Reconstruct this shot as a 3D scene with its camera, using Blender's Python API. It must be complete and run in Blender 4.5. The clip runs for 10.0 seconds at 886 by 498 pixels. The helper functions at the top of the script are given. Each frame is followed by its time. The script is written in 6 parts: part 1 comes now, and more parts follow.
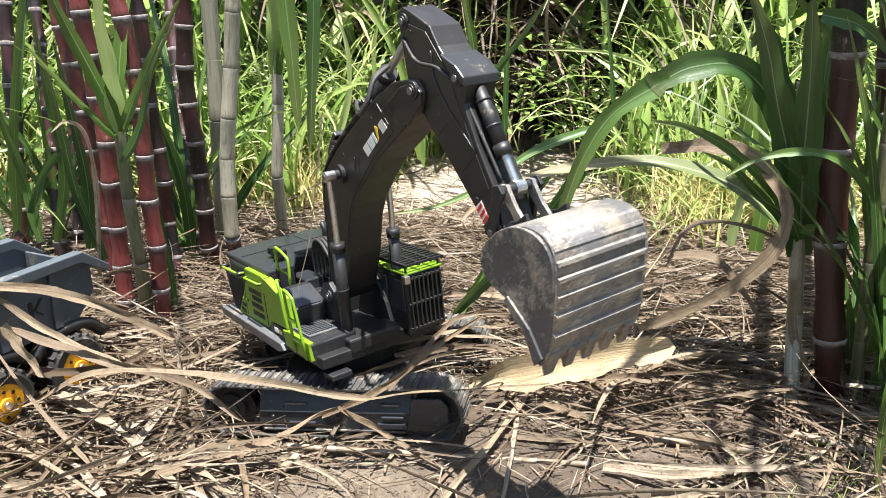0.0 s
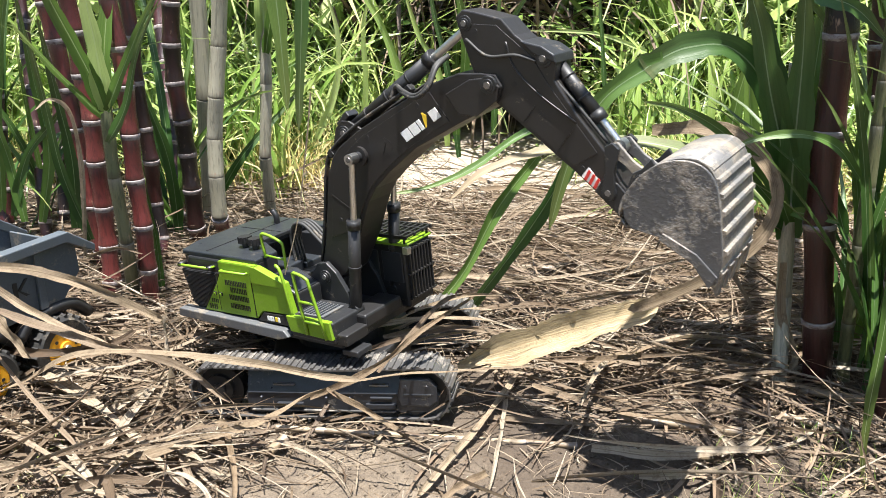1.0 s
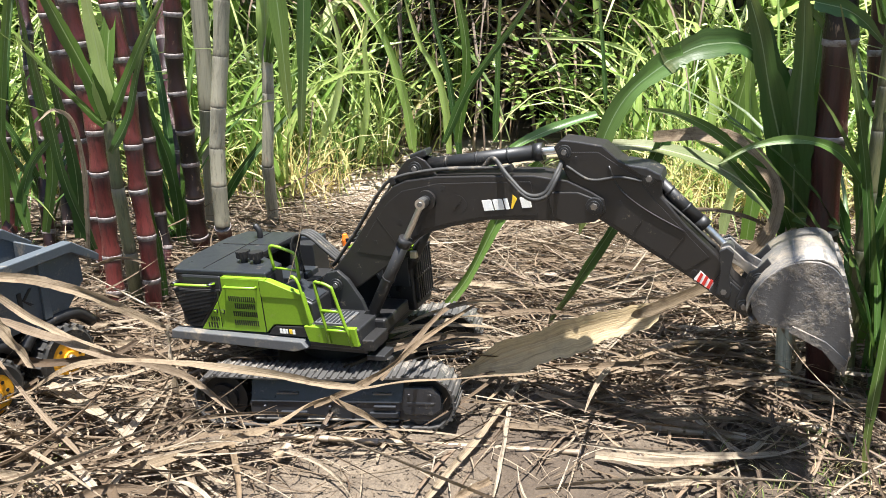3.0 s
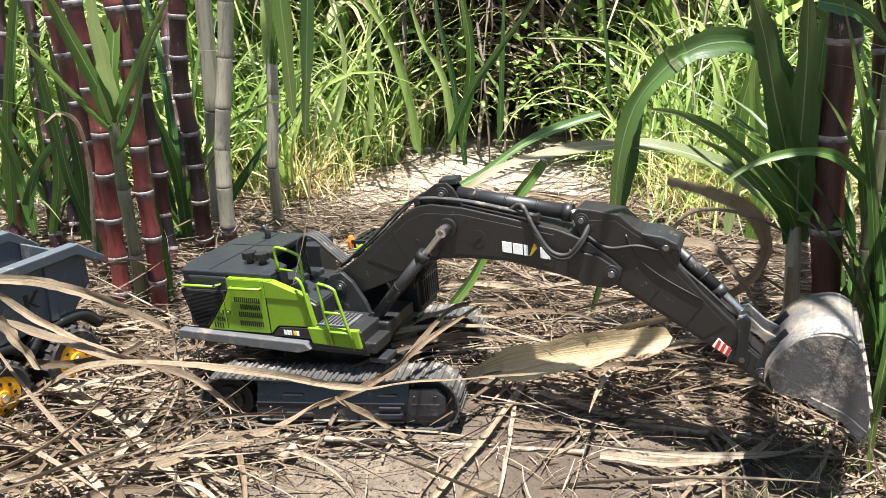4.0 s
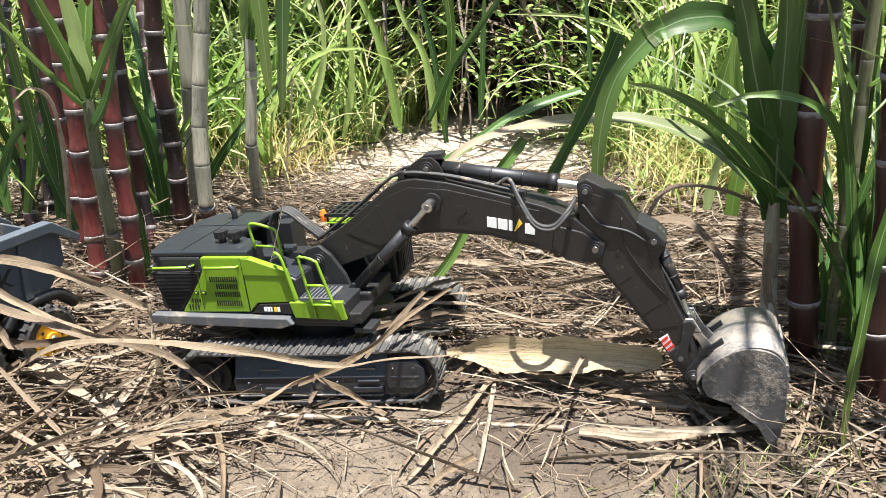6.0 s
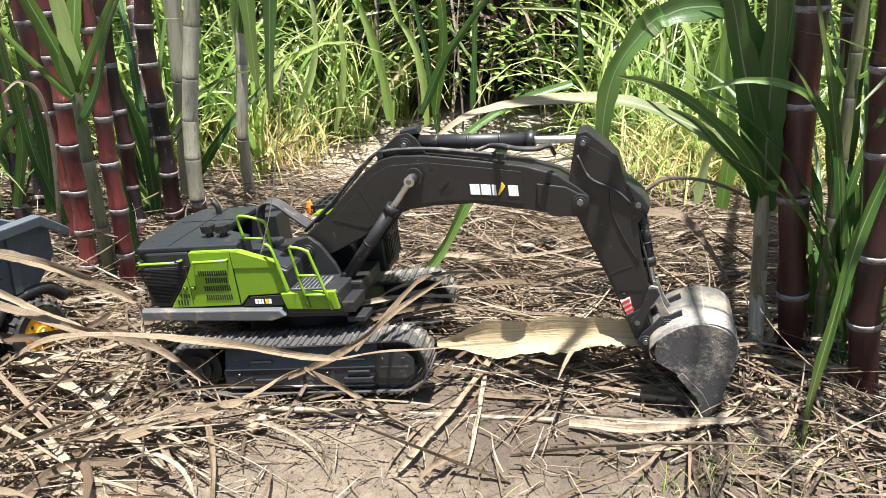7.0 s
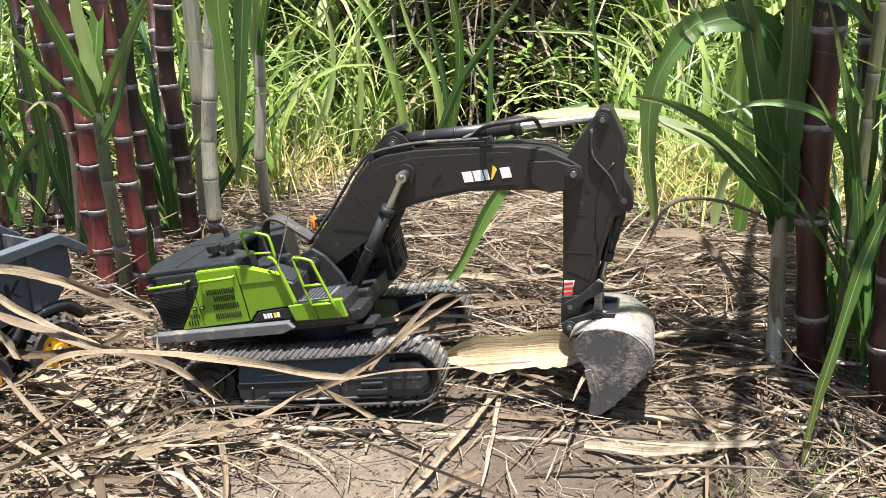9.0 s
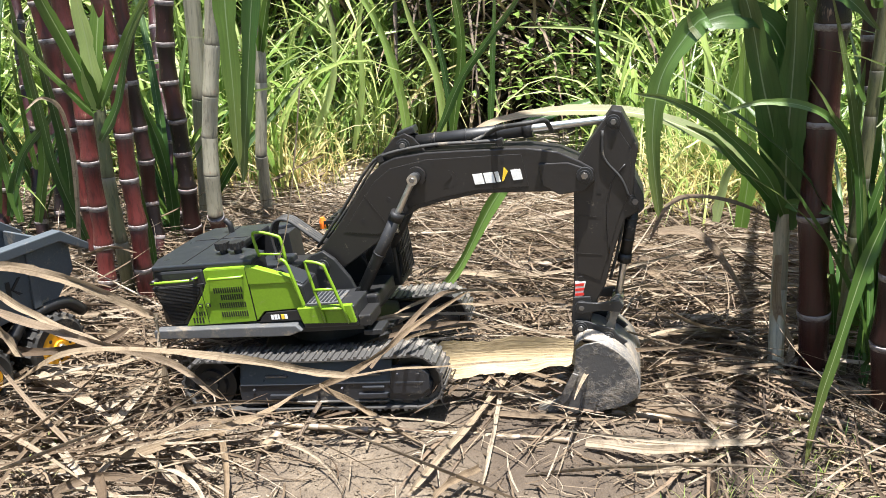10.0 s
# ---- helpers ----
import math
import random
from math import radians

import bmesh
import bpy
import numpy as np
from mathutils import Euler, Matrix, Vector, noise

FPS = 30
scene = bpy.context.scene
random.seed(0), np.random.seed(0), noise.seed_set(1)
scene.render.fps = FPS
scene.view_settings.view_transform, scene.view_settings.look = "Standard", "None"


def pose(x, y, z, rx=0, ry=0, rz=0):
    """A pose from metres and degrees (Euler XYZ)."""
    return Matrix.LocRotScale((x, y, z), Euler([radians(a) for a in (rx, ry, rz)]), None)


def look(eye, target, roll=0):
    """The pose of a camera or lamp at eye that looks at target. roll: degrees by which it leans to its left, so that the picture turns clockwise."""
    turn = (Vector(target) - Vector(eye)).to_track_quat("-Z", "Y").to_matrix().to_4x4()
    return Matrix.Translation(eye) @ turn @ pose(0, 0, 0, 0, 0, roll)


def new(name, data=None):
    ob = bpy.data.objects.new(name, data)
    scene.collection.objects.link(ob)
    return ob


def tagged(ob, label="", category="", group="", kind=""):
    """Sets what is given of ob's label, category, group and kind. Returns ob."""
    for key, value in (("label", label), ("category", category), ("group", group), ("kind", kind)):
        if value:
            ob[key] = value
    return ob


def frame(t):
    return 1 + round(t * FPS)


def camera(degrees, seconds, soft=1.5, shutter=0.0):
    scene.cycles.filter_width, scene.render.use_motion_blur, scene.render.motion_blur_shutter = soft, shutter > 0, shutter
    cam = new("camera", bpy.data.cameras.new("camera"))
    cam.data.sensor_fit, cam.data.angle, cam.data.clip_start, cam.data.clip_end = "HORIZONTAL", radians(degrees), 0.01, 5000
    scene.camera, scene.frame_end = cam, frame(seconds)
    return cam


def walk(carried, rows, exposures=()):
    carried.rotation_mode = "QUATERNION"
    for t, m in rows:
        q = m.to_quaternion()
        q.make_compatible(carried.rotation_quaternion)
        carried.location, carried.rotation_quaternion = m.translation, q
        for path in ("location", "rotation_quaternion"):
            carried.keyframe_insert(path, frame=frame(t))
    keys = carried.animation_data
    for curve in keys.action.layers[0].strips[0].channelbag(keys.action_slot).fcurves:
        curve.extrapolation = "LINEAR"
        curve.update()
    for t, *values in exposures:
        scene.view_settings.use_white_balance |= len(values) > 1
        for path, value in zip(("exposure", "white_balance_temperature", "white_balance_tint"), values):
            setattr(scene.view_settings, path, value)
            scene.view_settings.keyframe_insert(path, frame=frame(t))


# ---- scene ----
cam = camera(57.6538, 10.0, soft=0.5, shutter=0.3)
CAMERA_PATH = [  # seconds, place, heading, tilt, lean
    (0, -0.0029, 0.0014, 0.5462, 0.32, -18.81, 0.13),
    (0.5, -0.0041, 0.0071, 0.5421, -0.32, -19.58, 0.40),
    (1, -0.0035, 0.0065, 0.5426, -0.51, -20.04, 0.62),
    (1.5, 0.0004, 0.0033, 0.5431, -0.61, -19.88, 0.55),
    (2, -0.0006, 0.0034, 0.5425, -0.61, -19.68, 0.44),
    (3.5, -0.0045, 0.0046, 0.5446, -0.11, -19.49, -0.00),
    (4, -0.0021, 0.0031, 0.5457, 0.09, -19.56, -0.17),
    (4.5, -0.0000, -0.0000, 0.5450, -0.00, -19.61, -0.04),
    (5, 0.0041, -0.0017, 0.5468, -0.40, -19.90, 0.34),
    (5.5, 0.0012, 0.0070, 0.5435, -0.77, -20.50, 0.21),
    (7, 0.0077, 0.0051, 0.5380, -1.61, -21.33, 0.14),
    (7.5, 0.0067, 0.0036, 0.5378, -1.53, -20.57, 0.19),
    (8, 0.0063, 0.0036, 0.5364, -1.00, -20.04, -0.22),
    (8.5, 0.0050, 0.0019, 0.5379, -0.62, -19.79, -0.30),
    (9, 0.0100, 0.0038, 0.5340, -0.34, -19.69, -0.02),
    (9.5, 0.0105, 0.0059, 0.5362, -0.40, -19.91, 0.20),
    (10, 0.0099, 0.0071, 0.5358, -0.25, -20.03, 0.02),
]
walk(cam, [(t, pose(x, y, z, 90 + tilt, 0, turn) @ pose(0, 0, 0, 0, 0, lean))
           for t, x, y, z, turn, tilt, lean in CAMERA_PATH], exposures=[(0.0, EXPOSURE := 1.90), (10.0, EXPOSURE)])

# ---------------------------------------------------------------- light
SUN_DIR = Vector((0.02, -0.13, 1.0)).normalized()
world = bpy.data.worlds.new("sky")
scene.world = world
world.use_nodes = True
wn = world.node_tree.nodes
sky = wn.new("ShaderNodeTexSky")
sky.sky_type, sky.sun_disc = "NISHITA", False
sky.sun_elevation = math.asin(SUN_DIR.z)
sky.sun_rotation = math.atan2(SUN_DIR.x, SUN_DIR.y)
world.node_tree.links.new(sky.outputs["Color"], wn["Background"].inputs["Color"])
wn["Background"].inputs["Strength"].default_value = 0.085
sun = new("sun", bpy.data.lights.new("sun", "SUN"))
sun.data.energy, sun.data.angle, sun.data.color = 5.0, radians(0.6), (1.0, 0.985, 0.955)
sun.matrix_world = look(SUN_DIR * 10, (0, 0, 0))


# ---------------------------------------------------------------- materials
def graph(name):
    m = bpy.data.materials.new(name)
    m.use_nodes = True
    nt = m.node_tree
    return m, nt, nt.nodes["Principled BSDF"], nt.nodes["Material Output"]


def node(nt, kind, **values):
    n = nt.nodes.new(kind)
    for k, v in values.items():
        n.inputs[k.replace("_", " ")].default_value = v
    return n


def noise_tex(nt, scale, detail=4.0, rough=0.6, vec=None):
    n = node(nt, "ShaderNodeTexNoise", Scale=scale, Detail=detail, Roughness=rough)
    if vec is not None:
        nt.links.new(vec, n.inputs["Vector"])
    return n.outputs["Fac"]


def ramp(nt, fac, stops):
    r = nt.nodes.new("ShaderNodeValToRGB")
    el = r.color_ramp.elements
    while len(el) < len(stops):
        el.new(0.5)
    for e, (p, c) in zip(el, stops):
        e.position, e.color = p, (*c, 1)
    nt.links.new(fac, r.inputs["Fac"])
    return r.outputs["Color"]


def mixed(nt, fac, a, b, blend="MIX"):
    n = nt.nodes.new("ShaderNodeMix")
    n.data_type, n.blend_type = "RGBA", blend
    for sock, v in ((n.inputs[0], fac), (n.inputs[6], a), (n.inputs[7], b)):
        if hasattr(v, "is_linked"):
            nt.links.new(v, sock)
        else:
            sock.default_value = v if isinstance(v, float) else (*v, 1)
    return n.outputs[2]


def calc(nt, op, a, b=0.0, c=0.0):
    n = nt.nodes.new("ShaderNodeMath")
    n.operation = op
    for sock, v in zip(n.inputs, (a, b, c)):
        if hasattr(v, "is_linked"):
            nt.links.new(v, sock)
        else:
            sock.default_value = v
    return n.outputs[0]


def bumped(nt, bsdf, height, strength, distance):
    b = node(nt, "ShaderNodeBump", Strength=strength, Distance=distance)
    nt.links.new(height, b.inputs["Height"])
    nt.links.new(b.outputs["Normal"], bsdf.inputs["Normal"])


def scaled(nt, sock, sx, sy, sz=1.0):
    m = nt.nodes.new("ShaderNodeMapping")
    m.inputs["Scale"].default_value = (sx, sy, sz)
    nt.links.new(sock, m.inputs["Vector"])
    return m.outputs["Vector"]


def painted(name, colour, rough=0.45, dust=0.25, metal=0.0, dust_colour=(0.22, 0.18, 0.13), scale=40.0, relief=0.0):
    """Moulded or painted surface with dust and fine scuffs."""
    m, nt, b, out = graph(name)
    co = nt.nodes.new("ShaderNodeTexCoord").outputs["Object"]
    big, fine = noise_tex(nt, scale, 5.0, 0.65, co), noise_tex(nt, scale * 9, 3.0, 0.7, co)
    shade = mixed(nt, fine, tuple(c * 0.75 for c in colour), tuple(min(1, c * 1.25) for c in colour))
    patchy = calc(nt, "ADD", big, calc(nt, "MULTIPLY", calc(nt, "SUBTRACT", fine, 0.5), 0.35))
    mask = calc(nt, "MULTIPLY", calc(nt, "SUBTRACT", patchy, 0.70 - 0.45 * dust), 4.5)
    mask = calc(nt, "MINIMUM", calc(nt, "MAXIMUM", mask, 0.012 + 0.05 * dust), 0.88)
    nt.links.new(mixed(nt, mask, shade, dust_colour), b.inputs["Base Color"])
    nt.links.new(calc(nt, "ADD", calc(nt, "MULTIPLY", big, 0.3), rough - 0.12), b.inputs["Roughness"])
    b.inputs["Metallic"].default_value = metal
    if relief:
        bumped(nt, b, calc(nt, "ADD", calc(nt, "MULTIPLY", mask, 0.7), calc(nt, "MULTIPLY", patchy, 0.9)), 1.0, relief)
    else:
        bumped(nt, b, fine, 0.15, 0.0006)
    return m


def leafy(name, stops, rib, through_light=0.35, rough=0.42, streak=0.35, browning=0.0, ribw=0.045, mould=0.0, dry=(0.33, 0.24, 0.11), gloss=0.5, crinkle=0.0):
    """Blade of a grass-like leaf: midrib, lengthwise streaks; u runs across, v along."""
    m, nt, b, out = graph(name)
    uv = nt.nodes.new("ShaderNodeTexCoord").outputs["UV"]
    geo = nt.nodes.new("ShaderNodeNewGeometry").outputs["Random Per Island"]
    own = nt.nodes.new("ShaderNodeObjectInfo").outputs["Random"]
    rnd = calc(nt, "FRACT", calc(nt, "ADD", geo, own))
    base = ramp(nt, rnd, stops)
    sep = nt.nodes.new("ShaderNodeSeparateXYZ")
    nt.links.new(uv, sep.inputs[0])
    moved = nt.nodes.new("ShaderNodeCombineXYZ")
    nt.links.new(calc(nt, "ADD", calc(nt, "MULTIPLY", sep.outputs[0], 16.0), calc(nt, "MULTIPLY", rnd, 91.0)), moved.inputs[0])
    nt.links.new(calc(nt, "MULTIPLY", sep.outputs[1], 3.0), moved.inputs[1])
    st = noise_tex(nt, 1.0, 4.0, 0.7, moved.outputs[0])
    lines = ramp(nt, st, [(0.30, (1 - streak,) * 3), (0.48, (1 - 0.35 * streak,) * 3), (0.66, (1.0, 1.0, 1.0))])
    col = mixed(nt, 1.0, base, lines, "MULTIPLY")
    if mould:
        spot = noise_tex(nt, 70.0, 5.0, 0.75, nt.nodes.new("ShaderNodeTexCoord").outputs["Object"])
        spot = calc(nt, "MINIMUM", calc(nt, "MAXIMUM", calc(nt, "MULTIPLY", calc(nt, "SUBTRACT", spot, 0.52), 6.0), 0.0), 0.85)
        col = mixed(nt, calc(nt, "MULTIPLY", spot, mould), col, (0.075, 0.045, 0.028))
    if browning:
        patch = noise_tex(nt, 0.5, 3.0, 0.6, moved.outputs[0])
        tip = calc(nt, "MULTIPLY", calc(nt, "POWER", sep.outputs[1], 3.0), patch)
        col = mixed(nt, calc(nt, "MINIMUM", calc(nt, "MULTIPLY", tip, browning), 1.0), col, dry)
    mid = calc(nt, "LESS_THAN", calc(nt, "ABSOLUTE", calc(nt, "SUBTRACT", sep.outputs[0], 0.5)), ribw)
    col = mixed(nt, calc(nt, "MULTIPLY", mid, 0.5), col, rib)
    nt.links.new(col, b.inputs["Base Color"])
    b.inputs["Roughness"].default_value = rough
    b.inputs["Specular IOR Level"].default_value = gloss
    if crinkle:
        folds = noise_tex(nt, 110.0, 3.0, 0.6, nt.nodes.new("ShaderNodeTexCoord").outputs["Object"])
        bumped(nt, b, calc(nt, "ADD", st, calc(nt, "MULTIPLY", folds, crinkle)), 0.55, 0.0026)
    else:
        bumped(nt, b, st, 0.3, 0.0012)
    tr = nt.nodes.new("ShaderNodeBsdfTranslucent")
    nt.links.new(col, tr.inputs["Color"])
    mix = nt.nodes.new("ShaderNodeMixShader")
    mix.inputs[0].default_value = through_light
    nt.links.new(b.outputs[0], mix.inputs[1])
    nt.links.new(tr.outputs[0], mix.inputs[2])
    nt.links.new(mix.outputs[0], out.inputs["Surface"])
    return m


def cane_skin(name, low, high, wax=0.35):
    """Jointed stalk: skin colour varies from joint to joint, waxy bloom under each joint, brown scars."""
    m, nt, b, out = graph(name)
    tc = nt.nodes.new("ShaderNodeTexCoord")
    rnd = nt.nodes.new("ShaderNodeObjectInfo").outputs["Random"]
    sep = nt.nodes.new("ShaderNodeSeparateXYZ")
    nt.links.new(tc.outputs["Generated"], sep.inputs[0])
    co = tc.outputs["Object"]
    st = noise_tex(nt, 3.0, 5.0, 0.7, scaled(nt, co, 3.0, 3.0, 0.5))
    blot = noise_tex(nt, 1.6, 4.0, 0.65, scaled(nt, co, 1.0, 1.0, 1.6))
    spin = nt.nodes.new("ShaderNodeCombineXYZ")
    nt.links.new(calc(nt, "MULTIPLY", rnd, 37.0), spin.inputs[2])
    off = nt.nodes.new("ShaderNodeVectorMath")
    nt.links.new(co, off.inputs[0])
    nt.links.new(spin.outputs[0], off.inputs[1])
    rough_spots = noise_tex(nt, 2.4, 6.0, 0.75, off.outputs[0])
    base = mixed(nt, rnd, low, high)
    base = mixed(nt, calc(nt, "MULTIPLY", st, 0.7), base, tuple(c * 0.30 for c in low))
    dark = calc(nt, "MINIMUM", calc(nt, "MAXIMUM", calc(nt, "MULTIPLY", calc(nt, "SUBTRACT", rough_spots, 0.50), 5.0), 0.0), 0.6)
    base = mixed(nt, dark, base, tuple(c * 0.25 + 0.004 for c in low))
    scar = calc(nt, "MINIMUM", calc(nt, "MAXIMUM", calc(nt, "MULTIPLY", calc(nt, "SUBTRACT", blot, 0.66), 9.0), 0.0), 0.7)
    base = mixed(nt, scar, base, (0.34, 0.22, 0.15))
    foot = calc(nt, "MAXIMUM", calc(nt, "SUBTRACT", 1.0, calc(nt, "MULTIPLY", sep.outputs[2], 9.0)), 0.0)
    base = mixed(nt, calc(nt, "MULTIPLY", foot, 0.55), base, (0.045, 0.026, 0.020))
    top = calc(nt, "POWER", sep.outputs[2], 11.0)
    bloom = calc(nt, "MINIMUM", calc(nt, "MULTIPLY", calc(nt, "MULTIPLY", top, calc(nt, "ADD", rough_spots, 0.25)), wax * 2.2), 0.75)
    nt.links.new(mixed(nt, bloom, base, (0.27, 0.24, 0.23)), b.inputs["Base Color"])
    nt.links.new(calc(nt, "ADD", calc(nt, "MULTIPLY", blot, 0.35), 0.2), b.inputs["Roughness"])
    bumped(nt, b, st, 0.2, 0.02)
    return m


def soil_mat():
    m, nt, b, out = graph("dry_soil")
    co = nt.nodes.new("ShaderNodeTexCoord").outputs["Object"]
    big, mid, fine = noise_tex(nt, 3.0, 6.0, 0.6, co), noise_tex(nt, 22.0, 6.0, 0.7, co), noise_tex(nt, 220.0, 4.0, 0.7, co)
    col = ramp(nt, mid, [(0.3, (0.070, 0.050, 0.034)), (0.52, (0.155, 0.117, 0.080)), (0.75, (0.27, 0.215, 0.155))])
    col = mixed(nt, calc(nt, "MINIMUM", calc(nt, "MAXIMUM", calc(nt, "MULTIPLY", calc(nt, "SUBTRACT", fine, 0.5), 4.0), 0.0), 0.6), col, (0.05, 0.035, 0.024))
    col = mixed(nt, calc(nt, "MULTIPLY", calc(nt, "POWER", big, 2.0), 0.9), col, (0.25, 0.198, 0.143))
    sep = nt.nodes.new("ShaderNodeSeparateXYZ")
    nt.links.new(co, sep.inputs[0])
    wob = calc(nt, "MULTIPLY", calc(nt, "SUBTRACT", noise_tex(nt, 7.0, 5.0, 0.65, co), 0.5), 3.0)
    # dark humus, with the shade under the trash and beside the canes painted in
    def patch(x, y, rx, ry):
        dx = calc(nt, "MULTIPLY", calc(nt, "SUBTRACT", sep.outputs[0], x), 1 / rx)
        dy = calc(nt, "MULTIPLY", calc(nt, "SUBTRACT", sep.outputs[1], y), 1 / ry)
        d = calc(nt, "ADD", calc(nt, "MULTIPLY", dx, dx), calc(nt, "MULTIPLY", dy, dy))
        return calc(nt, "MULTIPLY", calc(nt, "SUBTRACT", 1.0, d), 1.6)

    humus_shade = calc(nt, "ADD", calc(nt, "MINIMUM", calc(nt, "MAXIMUM", patch(0.0, 1.12, 1.3, 0.33), calc(nt, "MAXIMUM", patch(0.80, 0.85, 0.52, 0.55), patch(0.36, 0.80, 0.46, 0.16))), 0.9), wob)
    humus_shade = calc(nt, "MULTIPLY", calc(nt, "MINIMUM", calc(nt, "MAXIMUM", humus_shade, 0.0), 1.0), 0.78)
    col = mixed(nt, humus_shade, col, (0.060, 0.041, 0.027))
    # dry pale soil on the bare patch, brightened in colour for the sun there
    pale = calc(nt, "MINIMUM", calc(nt, "MAXIMUM", calc(nt, "ADD", patch(0.15, 2.1, 0.75, 0.62), wob), 0.0), 0.7)
    col = mixed(nt, pale, col, (0.46, 0.385, 0.30))
    nt.links.new(col, b.inputs["Base Color"])
    b.inputs["Roughness"].default_value = 0.95
    h = calc(nt, "ADD", mid, calc(nt, "MULTIPLY", fine, 0.35))
    bumped(nt, b, h, 1.0, 0.02)
    return m


SOIL = soil_mat()
PLASTIC = painted("dark_grey_plastic", (0.011, 0.012, 0.014), 0.40, 0.16)
PLASTIC_DECK = painted("grey_deck_plastic", (0.015, 0.018, 0.022), 0.30, 0.08)
SILL = painted("scuffed_grey_sill", (0.075, 0.078, 0.082), 0.4, 0.4)
FRAME = painted("blue_black_track_frame", (0.017, 0.019, 0.024), 0.30, 0.24, 0.0, (0.16, 0.135, 0.105), 34.0, 0.0007)
ARM = painted("charcoal_arm_paint", (0.0110, 0.0098, 0.0098), 0.40, 0.10)
BLACK = painted("black_plastic", (0.007, 0.007, 0.008), 0.45, 0.10)
RUBBER = painted("black_rubber", (0.014, 0.014, 0.014), 0.62, 0.35)
GREEN = painted("lime_green_paint", (0.138, 0.245, 0.010), 0.36, 0.10)
STEEL = painted("bright_steel", (0.56, 0.55, 0.53), 0.30, 0.06, 1.0)
WORN = painted("dusty_worn_steel", (0.14, 0.136, 0.132), 0.5, 0.62, 0.3, (0.31, 0.26, 0.20), 17.0, 0.0010)
PIN = painted("worn_pin_steel", (0.16, 0.155, 0.15), 0.4, 0.4, 0.7, (0.25, 0.2, 0.15), 90.0)
MUDDY = painted("mud_smeared_steel", (0.070, 0.070, 0.073), 0.45, 0.58, 0.3, (0.32, 0.275, 0.225), 24.0, 0.0010)
SHOE = painted("dusty_track_steel", (0.085, 0.082, 0.080), 0.36, 0.40, 0.4, (0.42, 0.37, 0.31), 30.0)
WHITE = painted("white_print", (0.75, 0.74, 0.70), 0.5, 0.1)
YELLOW_PRINT = painted("yellow_print", (0.75, 0.50, 0.03), 0.5, 0.05)
RED_PRINT = painted("red_print", (0.55, 0.03, 0.02), 0.45, 0.08)
ORANGE = painted("orange_lens", (0.85, 0.18, 0.02), 0.3, 0.05)
TRUCK_GREY = painted("slate_grey_plastic", (0.056, 0.068, 0.080), 0.5, 0.28)
TRUCK_YELLOW = painted("yellow_plastic", (0.68, 0.31, 0.008), 0.4, 0.15)
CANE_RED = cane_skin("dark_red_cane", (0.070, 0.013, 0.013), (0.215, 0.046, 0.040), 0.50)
# purple-black canes, and red canes whose shade is put into the colour
CANE_DARK = cane_skin("purple_and_shaded_cane", (0.010, 0.005, 0.005), (0.062, 0.011, 0.010), 0.14)
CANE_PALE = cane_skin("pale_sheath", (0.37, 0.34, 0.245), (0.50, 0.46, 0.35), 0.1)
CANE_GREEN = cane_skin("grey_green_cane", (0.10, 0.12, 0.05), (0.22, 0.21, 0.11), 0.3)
NODE_WAX = painted("waxy_joint_ring", (0.25, 0.22, 0.21), 0.75, 0.50, 0.0, (0.085, 0.050, 0.042), 1.6)
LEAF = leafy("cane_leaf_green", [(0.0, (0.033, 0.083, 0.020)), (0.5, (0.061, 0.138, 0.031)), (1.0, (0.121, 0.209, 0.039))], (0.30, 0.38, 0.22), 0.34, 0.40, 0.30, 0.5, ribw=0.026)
# brighter copy of the cane leaf, also used where the sun strikes the rows
LEAF_BRIGHT = leafy("bright_cane_leaf", [(0.0, (0.060, 0.125, 0.022)), (0.45, (0.215, 0.360, 0.070)), (0.8, (0.40, 0.53, 0.16)), (1.0, (0.64, 0.70, 0.36))], (0.45, 0.52, 0.28), 0.47, 0.28, 0.30, 0.8, ribw=0.028)
GRASS = leafy("meadow_grass", [(0.0, (0.080, 0.145, 0.030)), (0.45, (0.260, 0.360, 0.090)), (0.8, (0.53, 0.55, 0.21)), (1.0, (0.74, 0.64, 0.36))], (0.36, 0.40, 0.14), 0.47, 0.24, 0.25)
HAY = leafy("yellowed_grass", [(0.0, (0.506, 0.392, 0.140)), (0.5, (0.658, 0.531, 0.216)), (1.0, (0.750, 0.632, 0.304))], (0.6, 0.5, 0.3), 0.35, 0.6, 0.2)
STRAW = leafy("dry_cane_trash", [(0.0, (0.105, 0.073, 0.049)), (0.25, (0.175, 0.126, 0.083)), (0.55, (0.265, 0.200, 0.137)), (0.8, (0.370, 0.297, 0.212)), (1.0, (0.465, 0.395, 0.305))], (0.13, 0.09, 0.055), 0.26, 0.6, 0.55, ribw=0.05, mould=0.6, gloss=0.18, crinkle=1.2)
STRAW_PALE = leafy("bleached_dry_leaf", [(0.0, (0.225, 0.160, 0.100)), (0.5, (0.320, 0.245, 0.162)), (1.0, (0.415, 0.335, 0.240))], (0.13, 0.09, 0.055), 0.26, 0.55, 0.6, ribw=0.035, mould=0.65, gloss=0.18, crinkle=1.2)
HUSK = leafy("tan_husk_leaf", [(0.0, (0.50, 0.38, 0.22)), (1.0, (0.58, 0.46, 0.29))], (0.36, 0.25, 0.13), 0.25, 0.45, 0.55, ribw=0.02, mould=0.28, gloss=0.25, crinkle=0.5)
